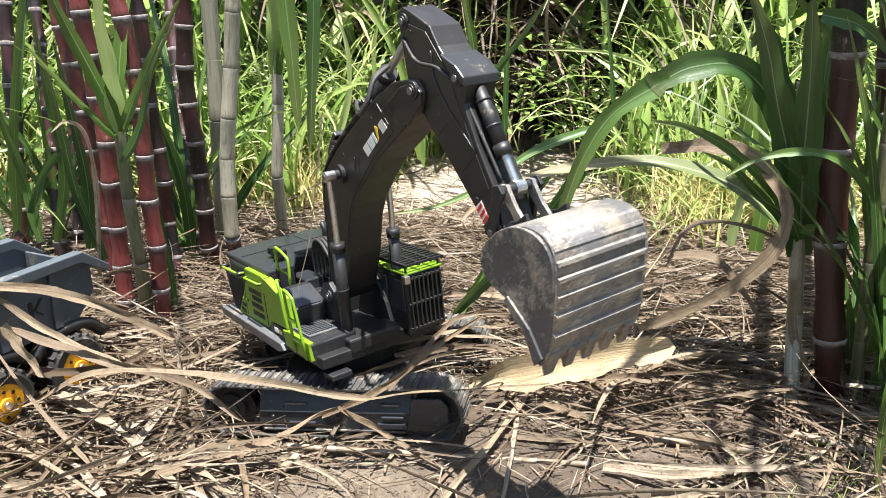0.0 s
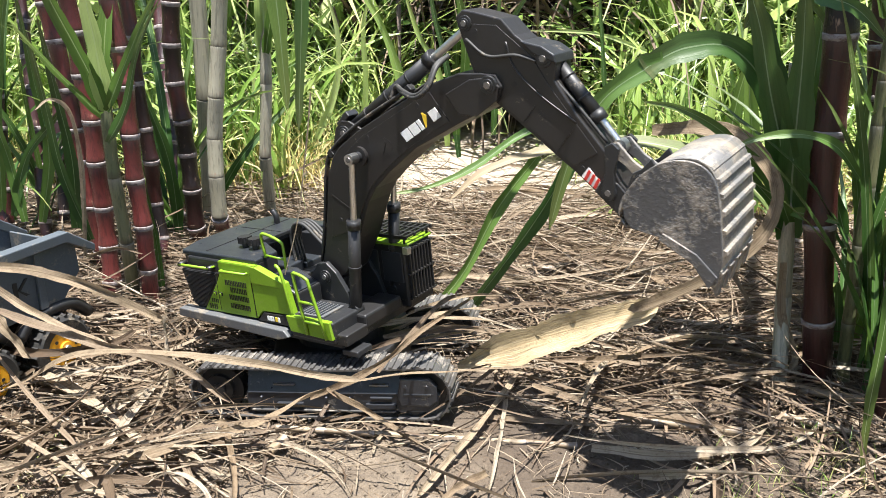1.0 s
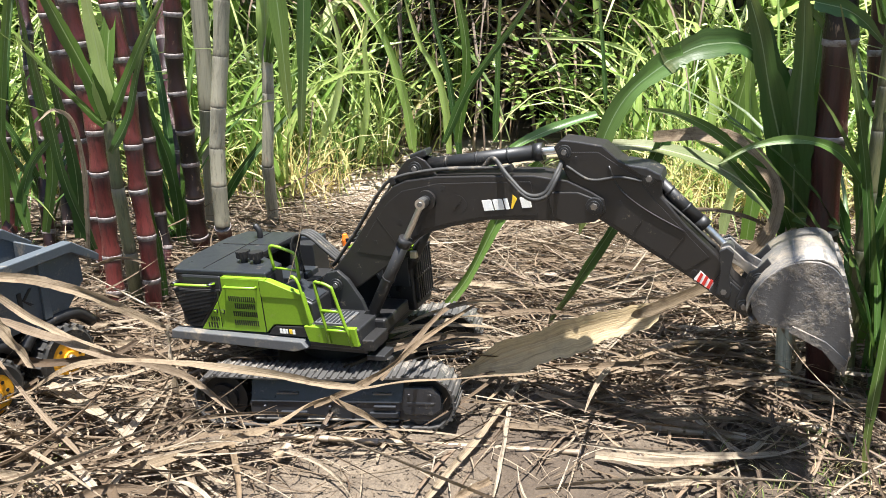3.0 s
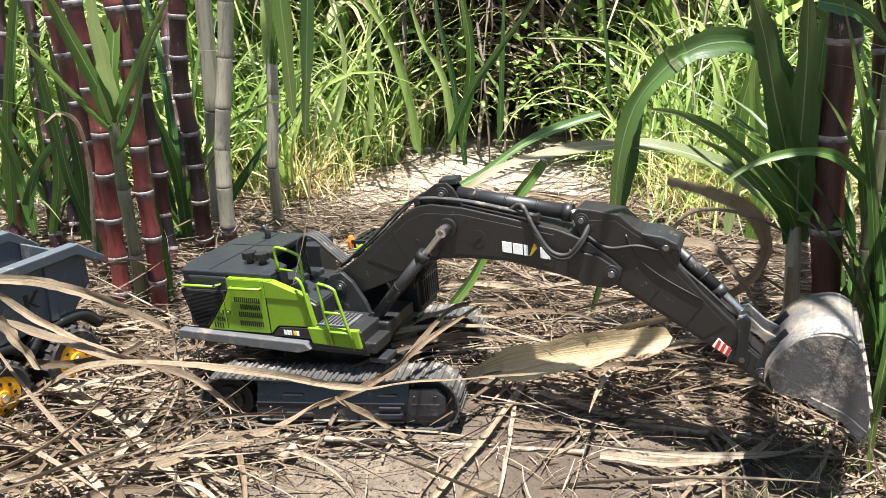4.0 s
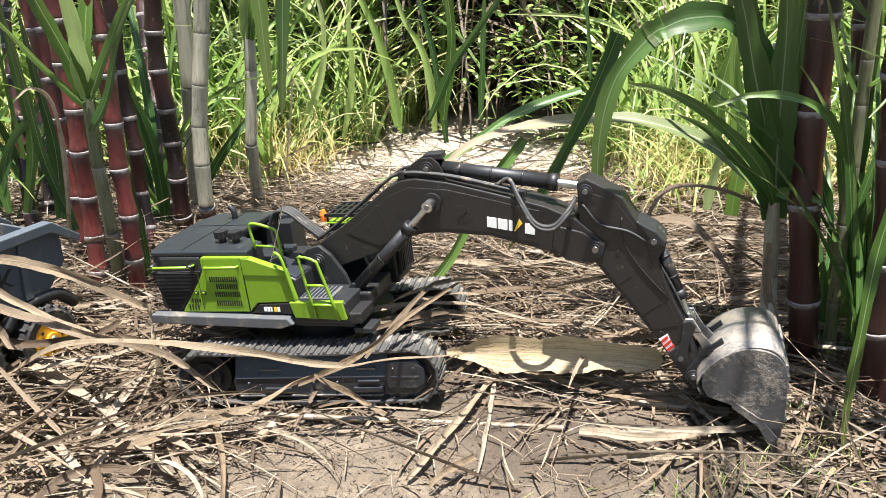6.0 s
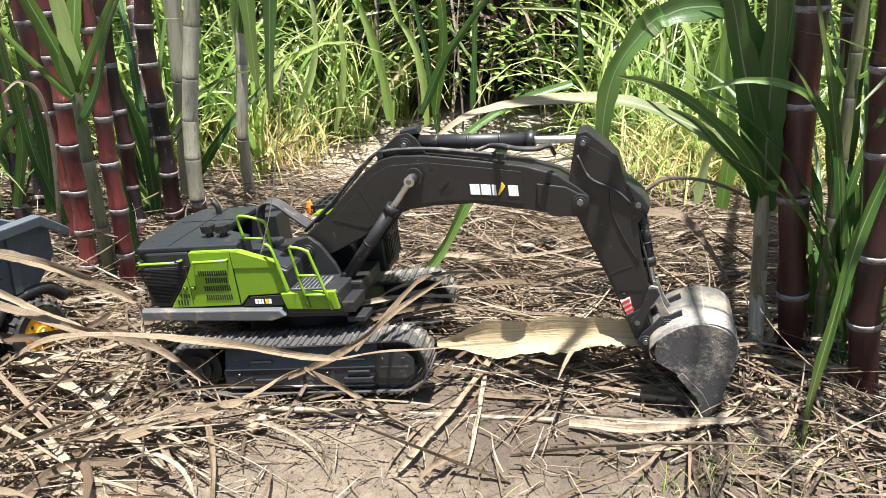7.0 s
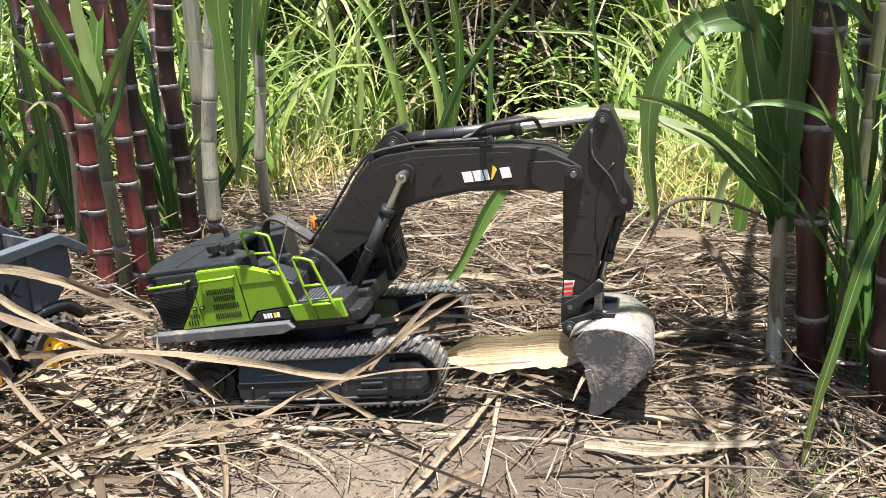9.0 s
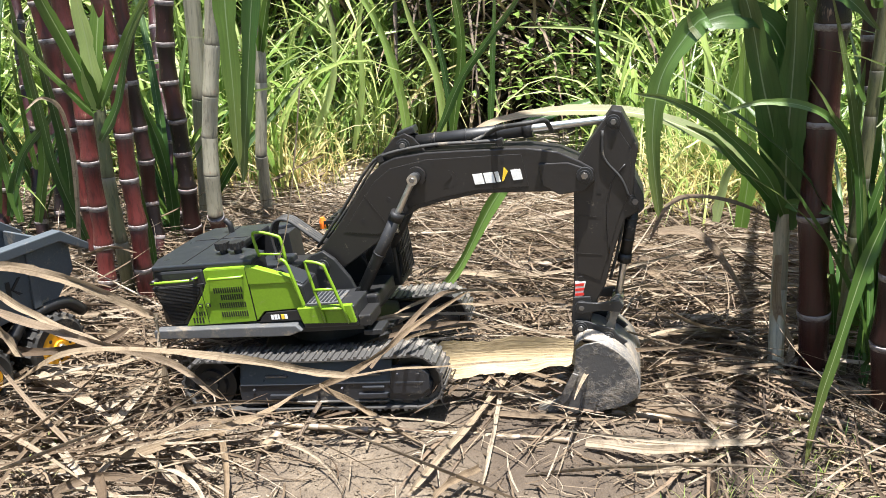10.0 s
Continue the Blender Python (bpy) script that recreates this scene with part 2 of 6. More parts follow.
HALF = leafy("half_dry_leaf", [(0.0, (0.10, 0.15, 0.04)), (1.0, (0.13, 0.18, 0.05))], (0.4, 0.4, 0.25), 0.3, 0.5, 0.4, browning=4.5, dry=(0.34, 0.26, 0.17), mould=0.5, gloss=0.3)
# dead leaf, darkened by the shade that is put into its colour
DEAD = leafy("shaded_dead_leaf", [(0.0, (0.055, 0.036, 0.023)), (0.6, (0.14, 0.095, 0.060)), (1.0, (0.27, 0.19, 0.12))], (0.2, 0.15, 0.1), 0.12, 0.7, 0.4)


# ---------------------------------------------------------------- shapes
def part(name, bm, material, parent, label=""):
    me = bpy.data.meshes.new(name)
    bm.to_mesh(me)
    bm.free()
    me.materials.append(material)
    ob = new(name, me)
    ob.parent = parent
    if label:
        ob["label"] = label
    return ob


def thing(name, label, category, place=(0, 0, 0), group="", kind=""):
    ob = new(name)
    ob.empty_display_size = 0.02
    ob.location = place
    return tagged(ob, label, category, group, kind)


def soften(bm, width):
    bmesh.ops.recalc_face_normals(bm, faces=bm.faces)
    if width:
        sharp = [e for e in bm.edges if len(e.link_faces) == 2 and e.calc_face_angle(0) > 0.5]
        bmesh.ops.bevel(bm, geom=sharp, offset=width, segments=2, affect="EDGES", profile=0.5, clamp_overlap=True)
    for f in bm.faces:
        f.smooth = False
    return bm


def add_prism(bm, outline, y0, y1):
    """Side outline in x and z, from y0 to y1."""
    a = [bm.verts.new((x, y0, z)) for x, z in outline]
    b = [bm.verts.new((x, y1, z)) for x, z in outline]
    bm.faces.new(a)
    bm.faces.new(b[::-1])
    n = len(a)
    for i in range(n):
        bm.faces.new((a[i], b[i], b[(i + 1) % n], a[(i + 1) % n]))


def add_slab(bm, outline, z0, z1):
    """Plan outline in x and y, from z0 to z1."""
    a = [bm.verts.new((x, y, z0)) for x, y in outline]
    b = [bm.verts.new((x, y, z1)) for x, y in outline]
    bm.faces.new(a)
    bm.faces.new(b[::-1])
    n = len(a)
    for i in range(n):
        bm.faces.new((a[i], b[i], b[(i + 1) % n], a[(i + 1) % n]))


def prism(outline, y0, y1, width=0.0012):
    bm = bmesh.new()
    add_prism(bm, outline, y0, y1)
    return soften(bm, width)


def slab(outline, z0, z1, width=0.0012):
    bm = bmesh.new()
    add_slab(bm, outline, z0, z1)
    return soften(bm, width)


def add_box(bm, x0, x1, y0, y1, z0, z1):
    add_prism(bm, [(x0, z0), (x1, z0), (x1, z1), (x0, z1)], y0, y1)


def box(x0, x1, y0, y1, z0, z1, width=0.0012):
    bm = bmesh.new()
    add_box(bm, x0, x1, y0, y1, z0, z1)
    return soften(bm, width)


def add_rod(bm, a, b, r, sides=14, r2=None):
    a, b = Vector(a), Vector(b)
    d = b - a
    m = Matrix.Translation((a + b) / 2) @ d.to_track_quat("Z", "Y").to_matrix().to_4x4()
    bmesh.ops.create_cone(bm, cap_ends=True, segments=sides, radius1=r, radius2=r if r2 is None else r2, depth=d.length, matrix=m)


def rod(a, b, r, sides=14, r2=None):
    bm = bmesh.new()
    add_rod(bm, a, b, r, sides, r2)
    for f in bm.faces:
        f.smooth = len(f.verts) == 4
    return bm


def spline(points, per=8):
    p = [Vector(q) for q in points]
    p = [p[0] * 2 - p[1]] + p + [p[-1] * 2 - p[-2]]
    out = []
    for i in range(1, len(p) - 2):
        for k in range(per):
            t = k / per
            out.append(0.5 * (2 * p[i] + (p[i + 1] - p[i - 1]) * t + (2 * p[i - 1] - 5 * p[i] + 4 * p[i + 1] - p[i + 2]) * t * t
                              + (3 * p[i] - p[i - 1] - 3 * p[i + 1] + p[i + 2]) * t ** 3))
    out.append(p[-2])
    return out


def tube(points, r, per=6, sides=8, bm=None):
    bm = bm or bmesh.new()
    path = spline(points, per) if per > 1 else [Vector(q) for q in points]
    rings = []
    n0 = None
    for i, c in enumerate(path):
        t = (path[min(i + 1, len(path) - 1)] - path[max(i - 1, 0)]).normalized()
        n0 = (n0 - t * n0.dot(t)).normalized() if n0 else t.orthogonal().normalized()
        s = t.cross(n0)
        rings.append([bm.verts.new(c + (n0 * math.cos(a) + s * math.sin(a)) * r) for a in np.linspace(0, 2 * math.pi, sides, endpoint=False)])
    for a, b in zip(rings, rings[1:]):
        for k in range(sides):
            bm.faces.new((a[k], a[(k + 1) % sides], b[(k + 1) % sides], b[k])).smooth = True
    bm.faces.new(rings[0][::-1])
    bm.faces.new(rings[-1])
    return bm


def raw_mesh(name, verts, faces, uvs=None, smooth=True):
    me = bpy.data.meshes.new(name)
    verts, faces = np.asarray(verts, np.float32), np.asarray(faces, np.int32)
    me.vertices.add(len(verts))
    me.vertices.foreach_set("co", verts.ravel())
    me.loops.add(faces.size)
    me.loops.foreach_set("vertex_index", faces.ravel())
    me.polygons.add(len(faces))
    me.polygons.foreach_set("loop_start", np.arange(0, faces.size, faces.shape[1], dtype=np.int32))
    me.polygons.foreach_set("use_smooth", np.full(len(faces), smooth))
    if uvs is not None:
        layer = me.uv_layers.new(name="uv")
        layer.data.foreach_set("uv", np.asarray(uvs, np.float32)[faces.ravel()].ravel())
    me.update()
    me.validate()
    return me


def blades(rng, base, az, length, width, elev, bend, curl=0.0, twist=0.0, segs=7, fold=0.18, power=1.3, tip=0.75):
    """Many grass-like blades: each bends from its rise towards the ground and tapers. Returns vertices, faces, uvs."""
    n = len(base)
    s = np.linspace(0, 1, segs + 1)[None, :]
    full = lambda v: np.broadcast_to(np.asarray(v, float), (n,))[:, None]
    ang = full(elev) - full(bend) * s ** power
    a = full(az) + full(curl) * s
    step = full(length) / segs
    d = np.stack([np.cos(ang) * np.cos(a), np.cos(ang) * np.sin(a), np.sin(ang)], -1)
    pos = base[:, None, :] + np.concatenate([np.zeros((n, 1, 3)), np.cumsum(d[:, :-1] * step[..., None], 1)], 1)
    side = np.stack([-np.sin(a), np.cos(a), np.zeros_like(a)], -1)
    nor = np.cross(d, side)
    tw = full(twist) * (0.4 + 0.6 * s)
    side, nor = side * np.cos(tw)[..., None] + nor * np.sin(tw)[..., None], nor * np.cos(tw)[..., None] - side * np.sin(tw)[..., None]
    prof = np.minimum(1, 0.5 + 2.5 * s) * np.maximum(1 - s, 0.02) ** tip
    w = (full(width) * prof)[..., None] * 0.5
    verts = np.stack([pos - side * w, pos - nor * w * fold * 2, pos + side * w], 2).reshape(-1, 3)
    k = np.arange(n)[:, None, None] * (segs + 1) * 3 + np.arange(segs)[None, :, None] * 3
    q = np.concatenate([k + np.array([0, 1, 4, 3]), k + np.array([1, 2, 5, 4])], 1).reshape(-1, 4)
    v = np.broadcast_to(s[..., None], (n, segs + 1, 3))
    u = np.broadcast_to(np.array([0, 0.5, 1.0]), (n, segs + 1, 3))
    return verts, q, np.stack([u, v], -1).reshape(-1, 2)


def leaf_strip(points, width, face=(0, 0, 1), fold=0.2, per=7, tip=0.6, root=0.6, wave=0.0, twist=0.0, seed=0):
    """One leaf along a line of points, its upper side turned towards face, with a folded midrib and wavy edges."""
    path = spline(points, per)
    rng = np.random.default_rng(seed)
    n = len(path)
    verts, uvs, faces = [], [], []
    ph = rng.uniform(0, 6, 4)
    f0 = Vector(face)
    jag = rng.normal(0, 0.06, (n, 2))
    for i, c in enumerate(path):
        s = i / (n - 1)
        t = (path[min(i + 1, n - 1)] - path[max(i - 1, 0)]).normalized()
        side = t.cross(f0)
        side = side.normalized() if side.length > 1e-3 else t.orthogonal().normalized()
        up = side.cross(t).normalized()
        tw = twist * math.sin(2.6 * s + ph[0])
        side, up = side * math.cos(tw) + up * math.sin(tw), up * math.cos(tw) - side * math.sin(tw)
        w = 0.5 * width * min(1, root + 3 * s) * max(1 - s, 0.0) ** tip + 0.0004
        r1, r2 = 1 + 0.12 * math.sin(17 * s + ph[0]) + jag[i, 0], 1 + 0.12 * math.sin(21 * s + ph[1]) + jag[i, 1]
        for k, u in enumerate((-1, -0.5, 0, 0.5, 1)):
            rr = r1 if u < 0 else r2
            lift = fold * abs(u) * w * 2 + wave * w * abs(u) * math.sin(14 * s + ph[2 + (u > 0)] + u)
            verts.append(c + side * (u * w * rr) + up * lift)
            uvs.append((k / 4, s))
    for i in range(n - 1):
        for k in range(4):
            j = i * 5 + k
            faces.append((j, j + 1, j + 6, j + 5))
    return verts, faces, uvs


def add_leaf(name, points, width, material, label, category="leaf", pivot=None, parent=None, group="", **kw):
    verts, faces, uvs = leaf_strip(points, width, **kw)
    o = Vector(pivot) if pivot is not None else Vector((0, 0, 0))
    me = raw_mesh(name, [v - o for v in verts], faces, uvs)
    me.materials.append(material)
    ob = new(name, me)
    ob.location = o
    if parent is not None:
        ob.parent = parent
        if label:
            ob["label"] = label
        return ob
    return tagged(ob, label, category, group)


# ---------------------------------------------------------------- ground
EX, EY, EH, ER = -0.1226, 0.9851, -10.7809, -0.9823


def ground_z(x, y):
    """Height of the soil: low mounds, and the slope on which the digger stands."""
    dx, dy = x - EX, y - EY
    c, s = math.cos(radians(EH)), math.sin(radians(EH))
    along, across = dx * c + dy * s, -dx * s + dy * c
    fall = math.exp(-(across / 0.22) ** 4 - (along / 0.25) ** 4)
    n = noise.fractal(Vector((x * 3.1, y * 3.1, 0.3)), 1.0, 2.0, 4) * 0.010 + noise.noise(Vector((x * 24, y * 24, 1.7))) * 0.0034 + abs(noise.noise(Vector((x * 70, y * 70, 3.1)))) * 0.0042
    near = min(1.0, max(0.0, (math.hypot(x, y - 1.5) - 1.5) / 4))
    return (0.10 * along - 0.006) * fall + n * (1 - fall * 0.7) + near * 0.1 * noise.noise(Vector((x * 0.3, y * 0.3, 5)))


def build_ground():
    fine_x, fine_y = np.linspace(-1.25, 1.25, 300), np.linspace(0.4, 2.8, 280)
    xs = np.concatenate([[-900, -200, -50, -15, -6, -3, -2, -1.6], fine_x, [1.6, 2, 3, 6, 15, 50, 200, 900]])
    ys = np.concatenate([[-900, -200, -50, -15, -6, -3, -1.5, -0.5, 0.1], fine_y, [3.3, 4, 5, 7, 10, 18, 50, 200, 900]])
    verts = [(x, y, ground_z(x, y)) for y in ys for x in xs]
    w = len(xs)
    faces = [(j * w + i, j * w + i + 1, (j + 1) * w + i + 1, (j + 1) * w + i) for j in range(len(ys) - 1) for i in range(w - 1)]
    me = raw_mesh("ground", verts, faces)
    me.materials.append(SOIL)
    tagged(new("ground", me), "bare dry brown field soil with crumbs and cracks", "ground", kind="structure")


build_ground()
# ---------------------------------------------------------------- digger
FOOT = Vector((0.0176, 0.1594))
TOP, LIFT, ELBOW = Vector((0.1530, 0.1031)), Vector((0.1579, 0.0648)), Vector((0.3451, 0))
CYLEND, BCYL, LINK, BPIN = Vector((-0.0602, 0.0296)), Vector((0.0306, 0.0570)), Vector((0.1637, 0)), Vector((0.1888, 0))
BLINK = 0.0341
LBASE = Vector((0.066, 0.124))
ROCKER, HLINK = 0.042, 0.041
TL, TW, TR = 0.3368, 0.2356, 0.0363
SHOE_W = 0.044

digger = thing("toy_excavator", "lime-green and charcoal toy excavator on steel tracks in cane litter", "excavator")


def pin(y, r, at=(0, 0), length=0.004, bm=None):
    """A pin head with a collar, on the side at y, facing outwards."""
    bm = bm or bmesh.new()
    s = 1 if y > 0 else -1
    add_rod(bm, (at[0], y - s * 0.002, at[1]), (at[0], y + s * length * 0.5, at[1]), r, 18)
    add_rod(bm, (at[0], y, at[1]), (at[0], y + s * length * 0.85, at[1]), r * 0.68, 16)
    return bm


def pin_part(y, r, at, parent, name="pin"):
    part(name, soften(pin(y, r, at), 0.0005), PLASTIC, parent)
    part("pin_bolt", rod((at[0], y, at[1]), (at[0], y + (0.0046 if y > 0 else -0.0046), at[1]), r * 0.42, 6), PIN, parent)


def build_tracks():
    r = TR
    half = TL / 2 - r
    run = 4 * half + 2 * math.pi * r
    count = 46
    # one shoe: a plate with a raised grouser, x along the run, y across, z outwards
    bm = bmesh.new()
    pitch = run / count
    add_box(bm, -pitch * 0.50, pitch * 0.50, -SHOE_W / 2, SHOE_W / 2, -0.0036, -0.0016)
    add_box(bm, -pitch * 0.46, -pitch * 0.22, -SHOE_W / 2, SHOE_W / 2, -0.0017, 0.0012)
    add_box(bm, pitch * 0.02, pitch * 0.16, -SHOE_W / 2, SHOE_W / 2, -0.0017, 0.0002)
    add_box(bm, -pitch * 0.40, pitch * 0.40, -0.010, 0.010, -0.0085, -0.0034)
    shoe = bpy.data.meshes.new("track_shoe")
    bmesh.ops.recalc_face_normals(bm, faces=bm.faces)
    bm.to_mesh(shoe)
    bm.free()
    shoe.materials.append(SHOE)
    for side in (-1, 1):
        y = side * (TW / 2 - SHOE_W / 2)
        frame_out = [(-0.096, 0.014), (-0.085, 0.008), (0.137, 0.010), (0.150, 0.020), (0.153, 0.034), (0.148, 0.038), (-0.090, 0.038), (-0.096, 0.034)]
        body = part("track_frame", prism(frame_out, y - 0.017, y + 0.017, 0.002), FRAME, digger, "dusty dark track side frame")
        yo = y - 0.017 if side < 0 else y + 0.017
        # cover plates, ribs and bolts on the side
        # sloping hood over the frame, flatter end box, ribs, worn brackets and bolts
        inn = y - side * 0.015
        hood = prism([(yo + side * 0.0015, 0.034), (yo - side * 0.011, 0.060), (inn, 0.060), (inn, 0.034)], -0.093, 0.104, 0.001)
        bmesh.ops.transform(hood, matrix=Matrix(((0, 1, 0, 0), (1, 0, 0, 0), (0, 0, 1, 0), (0, 0, 0, 1))), verts=hood.verts)
        bmesh.ops.recalc_face_normals(hood, faces=hood.faces)
        part("frame_hood", hood, FRAME, body)
        part("end_box", prism([(0.100, 0.030), (0.106, 0.056), (0.141, 0.056), (0.151, 0.046), (0.150, 0.026), (0.140, 0.019), (0.104, 0.020)], yo - 0.003, yo + 0.003, 0.0016), FRAME, body)
        for x0, x1, z0, z1 in ((-0.055, -0.020, 0.016, 0.022), (0.060, 0.098, 0.015, 0.022), (0.108, 0.143, 0.033, 0.037), (0.066, 0.094, 0.028, 0.031)):
            part("bracket", box(x0, x1, yo - 0.0035, yo + 0.0035, z0, z1, 0.0012), FRAME, body)
        for x0, x1 in ((-0.058, -0.030), (0.066, 0.090)):
            part("scuffed_lip", box(x0, x1, min(yo, yo - side * 0.006), max(yo, yo - side * 0.006), 0.0440, 0.0462, 0.0005), PIN, body)
        part("guard_rail", box(-0.090, 0.096, yo - 0.0025, yo + 0.0025, 0.0098, 0.0118, 0.0005), SHOE, body)
        for x in (-0.075, 0.010, 0.040, 0.112, 0.138):
            part("bolt", rod((x, yo - 0.0042, 0.0285 if x < 0.1 else 0.046), (x, yo + 0.0042, 0.0285 if x < 0.1 else 0.046), 0.0019, 6), FRAME, body)
        for x in (-0.078, -0.045, -0.012, 0.021, 0.054, 0.087, 0.12):
            part("track_roller", soften(rod((x, y - 0.016, 0.0125), (x, y + 0.016, 0.0125), 0.0075, 14), 0), BLACK, body)
        for x, rr, nm in ((-half, r - 0.006, "drive_sprocket"), (half, r - 0.008, "idler_wheel")):
            bm = bmesh.new()
            add_rod(bm, (x, y - 0.009, r), (x, y + 0.009, r), rr, 26)
            add_rod(bm, (x, y - 0.015, r), (x, y + 0.015, r), rr * 0.62, 20)
            add_rod(bm, (x, y - 0.018, r), (x, y + 0.018, r), rr * 0.3, 12)
            if nm == "drive_sprocket":
                for k in range(13):
                    a = 2 * math.pi * k / 13
                    add_rod(bm, (x + math.cos(a) * (rr - 0.003), y, r + math.sin(a) * (rr - 0.003)), (x + math.cos(a) * (rr + 0.003), y, r + math.sin(a) * (rr + 0.003)), 0.0026, 6, 0.0012)
            part(nm, soften(bm, 0), BLACK, digger)
        # belt
        belt = part("track_chain", rod((-half, y - 0.006, r), (-half, y + 0.006, r), 0.004, 8), RUBBER, digger, "dusty steel crawler track")
        for k in range(count):
            s = (k + 0.5) * pitch
            if s < 2 * half:
                p, a = Vector((half - s, y, 2 * r)), 0.0
                p.z -= 0.0030 * math.sin(math.pi * s / (2 * half))
                m = Matrix.Translation(p) @ Matrix.Rotation(math.pi, 4, "Z")
            elif s < 2 * half + math.pi * r:
                b = (s - 2 * half) / r
                p = Vector((-half - r * math.sin(b), y, r + r * math.cos(b)))
                m = Matrix.Translation(p) @ Matrix.Rotation(-b, 4, "Y") @ Matrix.Rotation(math.pi, 4, "Z")
            elif s < 4 * half + math.pi * r:
                p = Vector((-half + s - 2 * half - math.pi * r, y, 0))
                m = Matrix.Translation(p) @ Matrix.Rotation(math.pi, 4, "X")
            else:
                b = math.pi + (s - 4 * half - math.pi * r) / r
                p = Vector((half - r * math.sin(b), y, r + r * math.cos(b)))
                m = Matrix.Translation(p) @ Matrix.Rotation(-b, 4, "Y") @ Matrix.Rotation(math.pi, 4, "Z")
            ob = new("track_shoe", shoe)
            ob.parent = belt
            ob.matrix_basis = m
    part("car_body", slab([(-0.07, -0.075), (0.07, -0.075), (0.085, -0.03), (0.085, 0.03), (0.07, 0.075), (-0.07, 0.075), (-0.085, 0.03), (-0.085, -0.03)], 0.026, 0.066, 0.003), BLACK, digger)
    bm = bmesh.new()
    add_rod(bm, (0, 0, 0.064), (0, 0, 0.094), 0.058, 40)
    part("slew_ring", soften(bm, 0.001), BLACK, digger)


build_tracks()


def build_house():
    """The turning upper body: floor, counterweight, hood, green side doors, steps, rails and cab."""
    floor = [(-0.190, -0.060), (-0.178, -0.086), (0.078, -0.086), (0.082, 0.086), (-0.178, 0.086), (-0.190, 0.060)]
    house = part("upper_body", slab(floor, 0.092, 0.110, 0.0015), PLASTIC, digger, "charcoal upper body with grey engine hood")
    P = lambda nm, bm, m=PLASTIC, lb="": part(nm, bm, m, house, lb)
    # sill that runs along the foot of the side
    P("side_sill", prism([(-0.202, 0.098), (-0.015, 0.094), (0.004, 0.100), (-0.004, 0.108), (-0.200, 0.110)], -0.101, -0.084, 0.0015), SILL, "worn grey side sill")
    P("side_sill", prism([(-0.202, 0.098), (-0.015, 0.094), (0.004, 0.100), (-0.004, 0.108), (-0.200, 0.110)], 0.084, 0.099, 0.0015), SILL)
    # counterweight and rear side
    cw = [(-0.206, -0.052), (-0.196, -0.078), (-0.178, -0.086), (-0.120, -0.086), (-0.120, 0.086), (-0.178, 0.086), (-0.196, 0.078), (-0.206, 0.052)]
    P("counterweight", slab(cw, 0.109, 0.183, 0.003), PLASTIC, "charcoal rear counterweight")
    P("hood", slab([(-0.204, -0.050), (-0.192, -0.084), (-0.052, -0.084), (-0.052, -0.045), (-0.098, -0.020), (-0.098, 0.060), (-0.06, 0.075), (-0.06, 0.086), (-0.192, 0.084), (-0.204, 0.050)], 0.1828, 0.1895, 0.0018), PLASTIC_DECK, "dusty grey engine hood")
    P("hood_core", box(-0.121, -0.052, -0.082, -0.046, 0.110, 0.184, 0.001), PLASTIC)
    P("hood_core", box(-0.121, -0.060, 0.046, 0.084, 0.110, 0.184, 0.001), PLASTIC)
    P("engine_block", box(-0.120, -0.030, -0.045, 0.045, 0.110, 0.152, 0.003), BLACK)
    for y0, y1, z in ((-0.035, -0.008, 0.166), (-0.002, 0.030, 0.160)):
        P("engine_cover", box(-0.090, -0.045, y0, y1, 0.150, z, 0.002), PLASTIC_DECK)
    P("hood_lip", slab([(-0.104, -0.020), (-0.098, -0.022), (-0.094, 0.060), (-0.1, 0.060)], 0.188, 0.1935, 0.001), PLASTIC)
    P("hood_seam", box(-0.190, -0.100, 0.022, 0.0235, 0.1893, 0.1902, 0), BLACK)
    P("hood_seam", box(-0.150, -0.1485, -0.078, 0.08, 0.1893, 0.1902, 0), BLACK)
    # radiator grille in the rear side
    grille = prism([(-0.196, 0.163), (-0.122, 0.165), (-0.128, 0.150), (-0.160, 0.112), (-0.182, 0.116)], -0.0875, -0.080, 0.0008)
    g = P("side_grille", grille, BLACK, "black mesh side grille")
    bm = bmesh.new()
    for k in range(26):
        z = 0.114 + k * 0.0019
        xl = np.interp(z, [0.112, 0.165], [-0.181, -0.196])
        xr = np.interp(z, [0.112, 0.15, 0.165], [-0.162, -0.130, -0.124])
        add_box(bm, xl + 0.002, xr - 0.002, -0.0886, -0.0872, z, z + 0.0008)
    part("grille_slat", soften(bm, 0), PLASTIC, g)
    # green doors
    door = P("side_door", prism([(-0.1165, 0.1830), (-0.0595, 0.1830), (-0.0595, 0.112), (-0.158, 0.110), (-0.125, 0.152), (-0.1165, 0.166)], -0.0905, -0.080, 0.0009), GREEN, "lime-green engine door with vent slots")
    front = P("side_panel", prism([(-0.0585, 0.1830), (-0.048, 0.1820), (-0.002, 0.166), (0.006, 0.126), (-0.046, 0.124), (-0.0585, 0.112)], -0.0905, -0.080, 0.0009), GREEN, "lime-green front side panel")
    part("panel_fold", prism([(-0.0585, 0.1830), (-0.048, 0.1820), (-0.002, 0.1665), (-0.001, 0.160), (-0.0585, 0.161)], -0.0915, -0.0895, 0.0005), GREEN, front)
    part("panel_top", prism([(-0.115, 0.1820), (-0.050, 0.1818), (-0.050, 0.1836), (-0.115, 0.1838)], -0.0902, -0.0835, 0.0004), GREEN, front)
    part("panel_seam", box(-0.0592, -0.0588, -0.0908, -0.0885, 0.114, 0.1825, 0), BLACK, door)
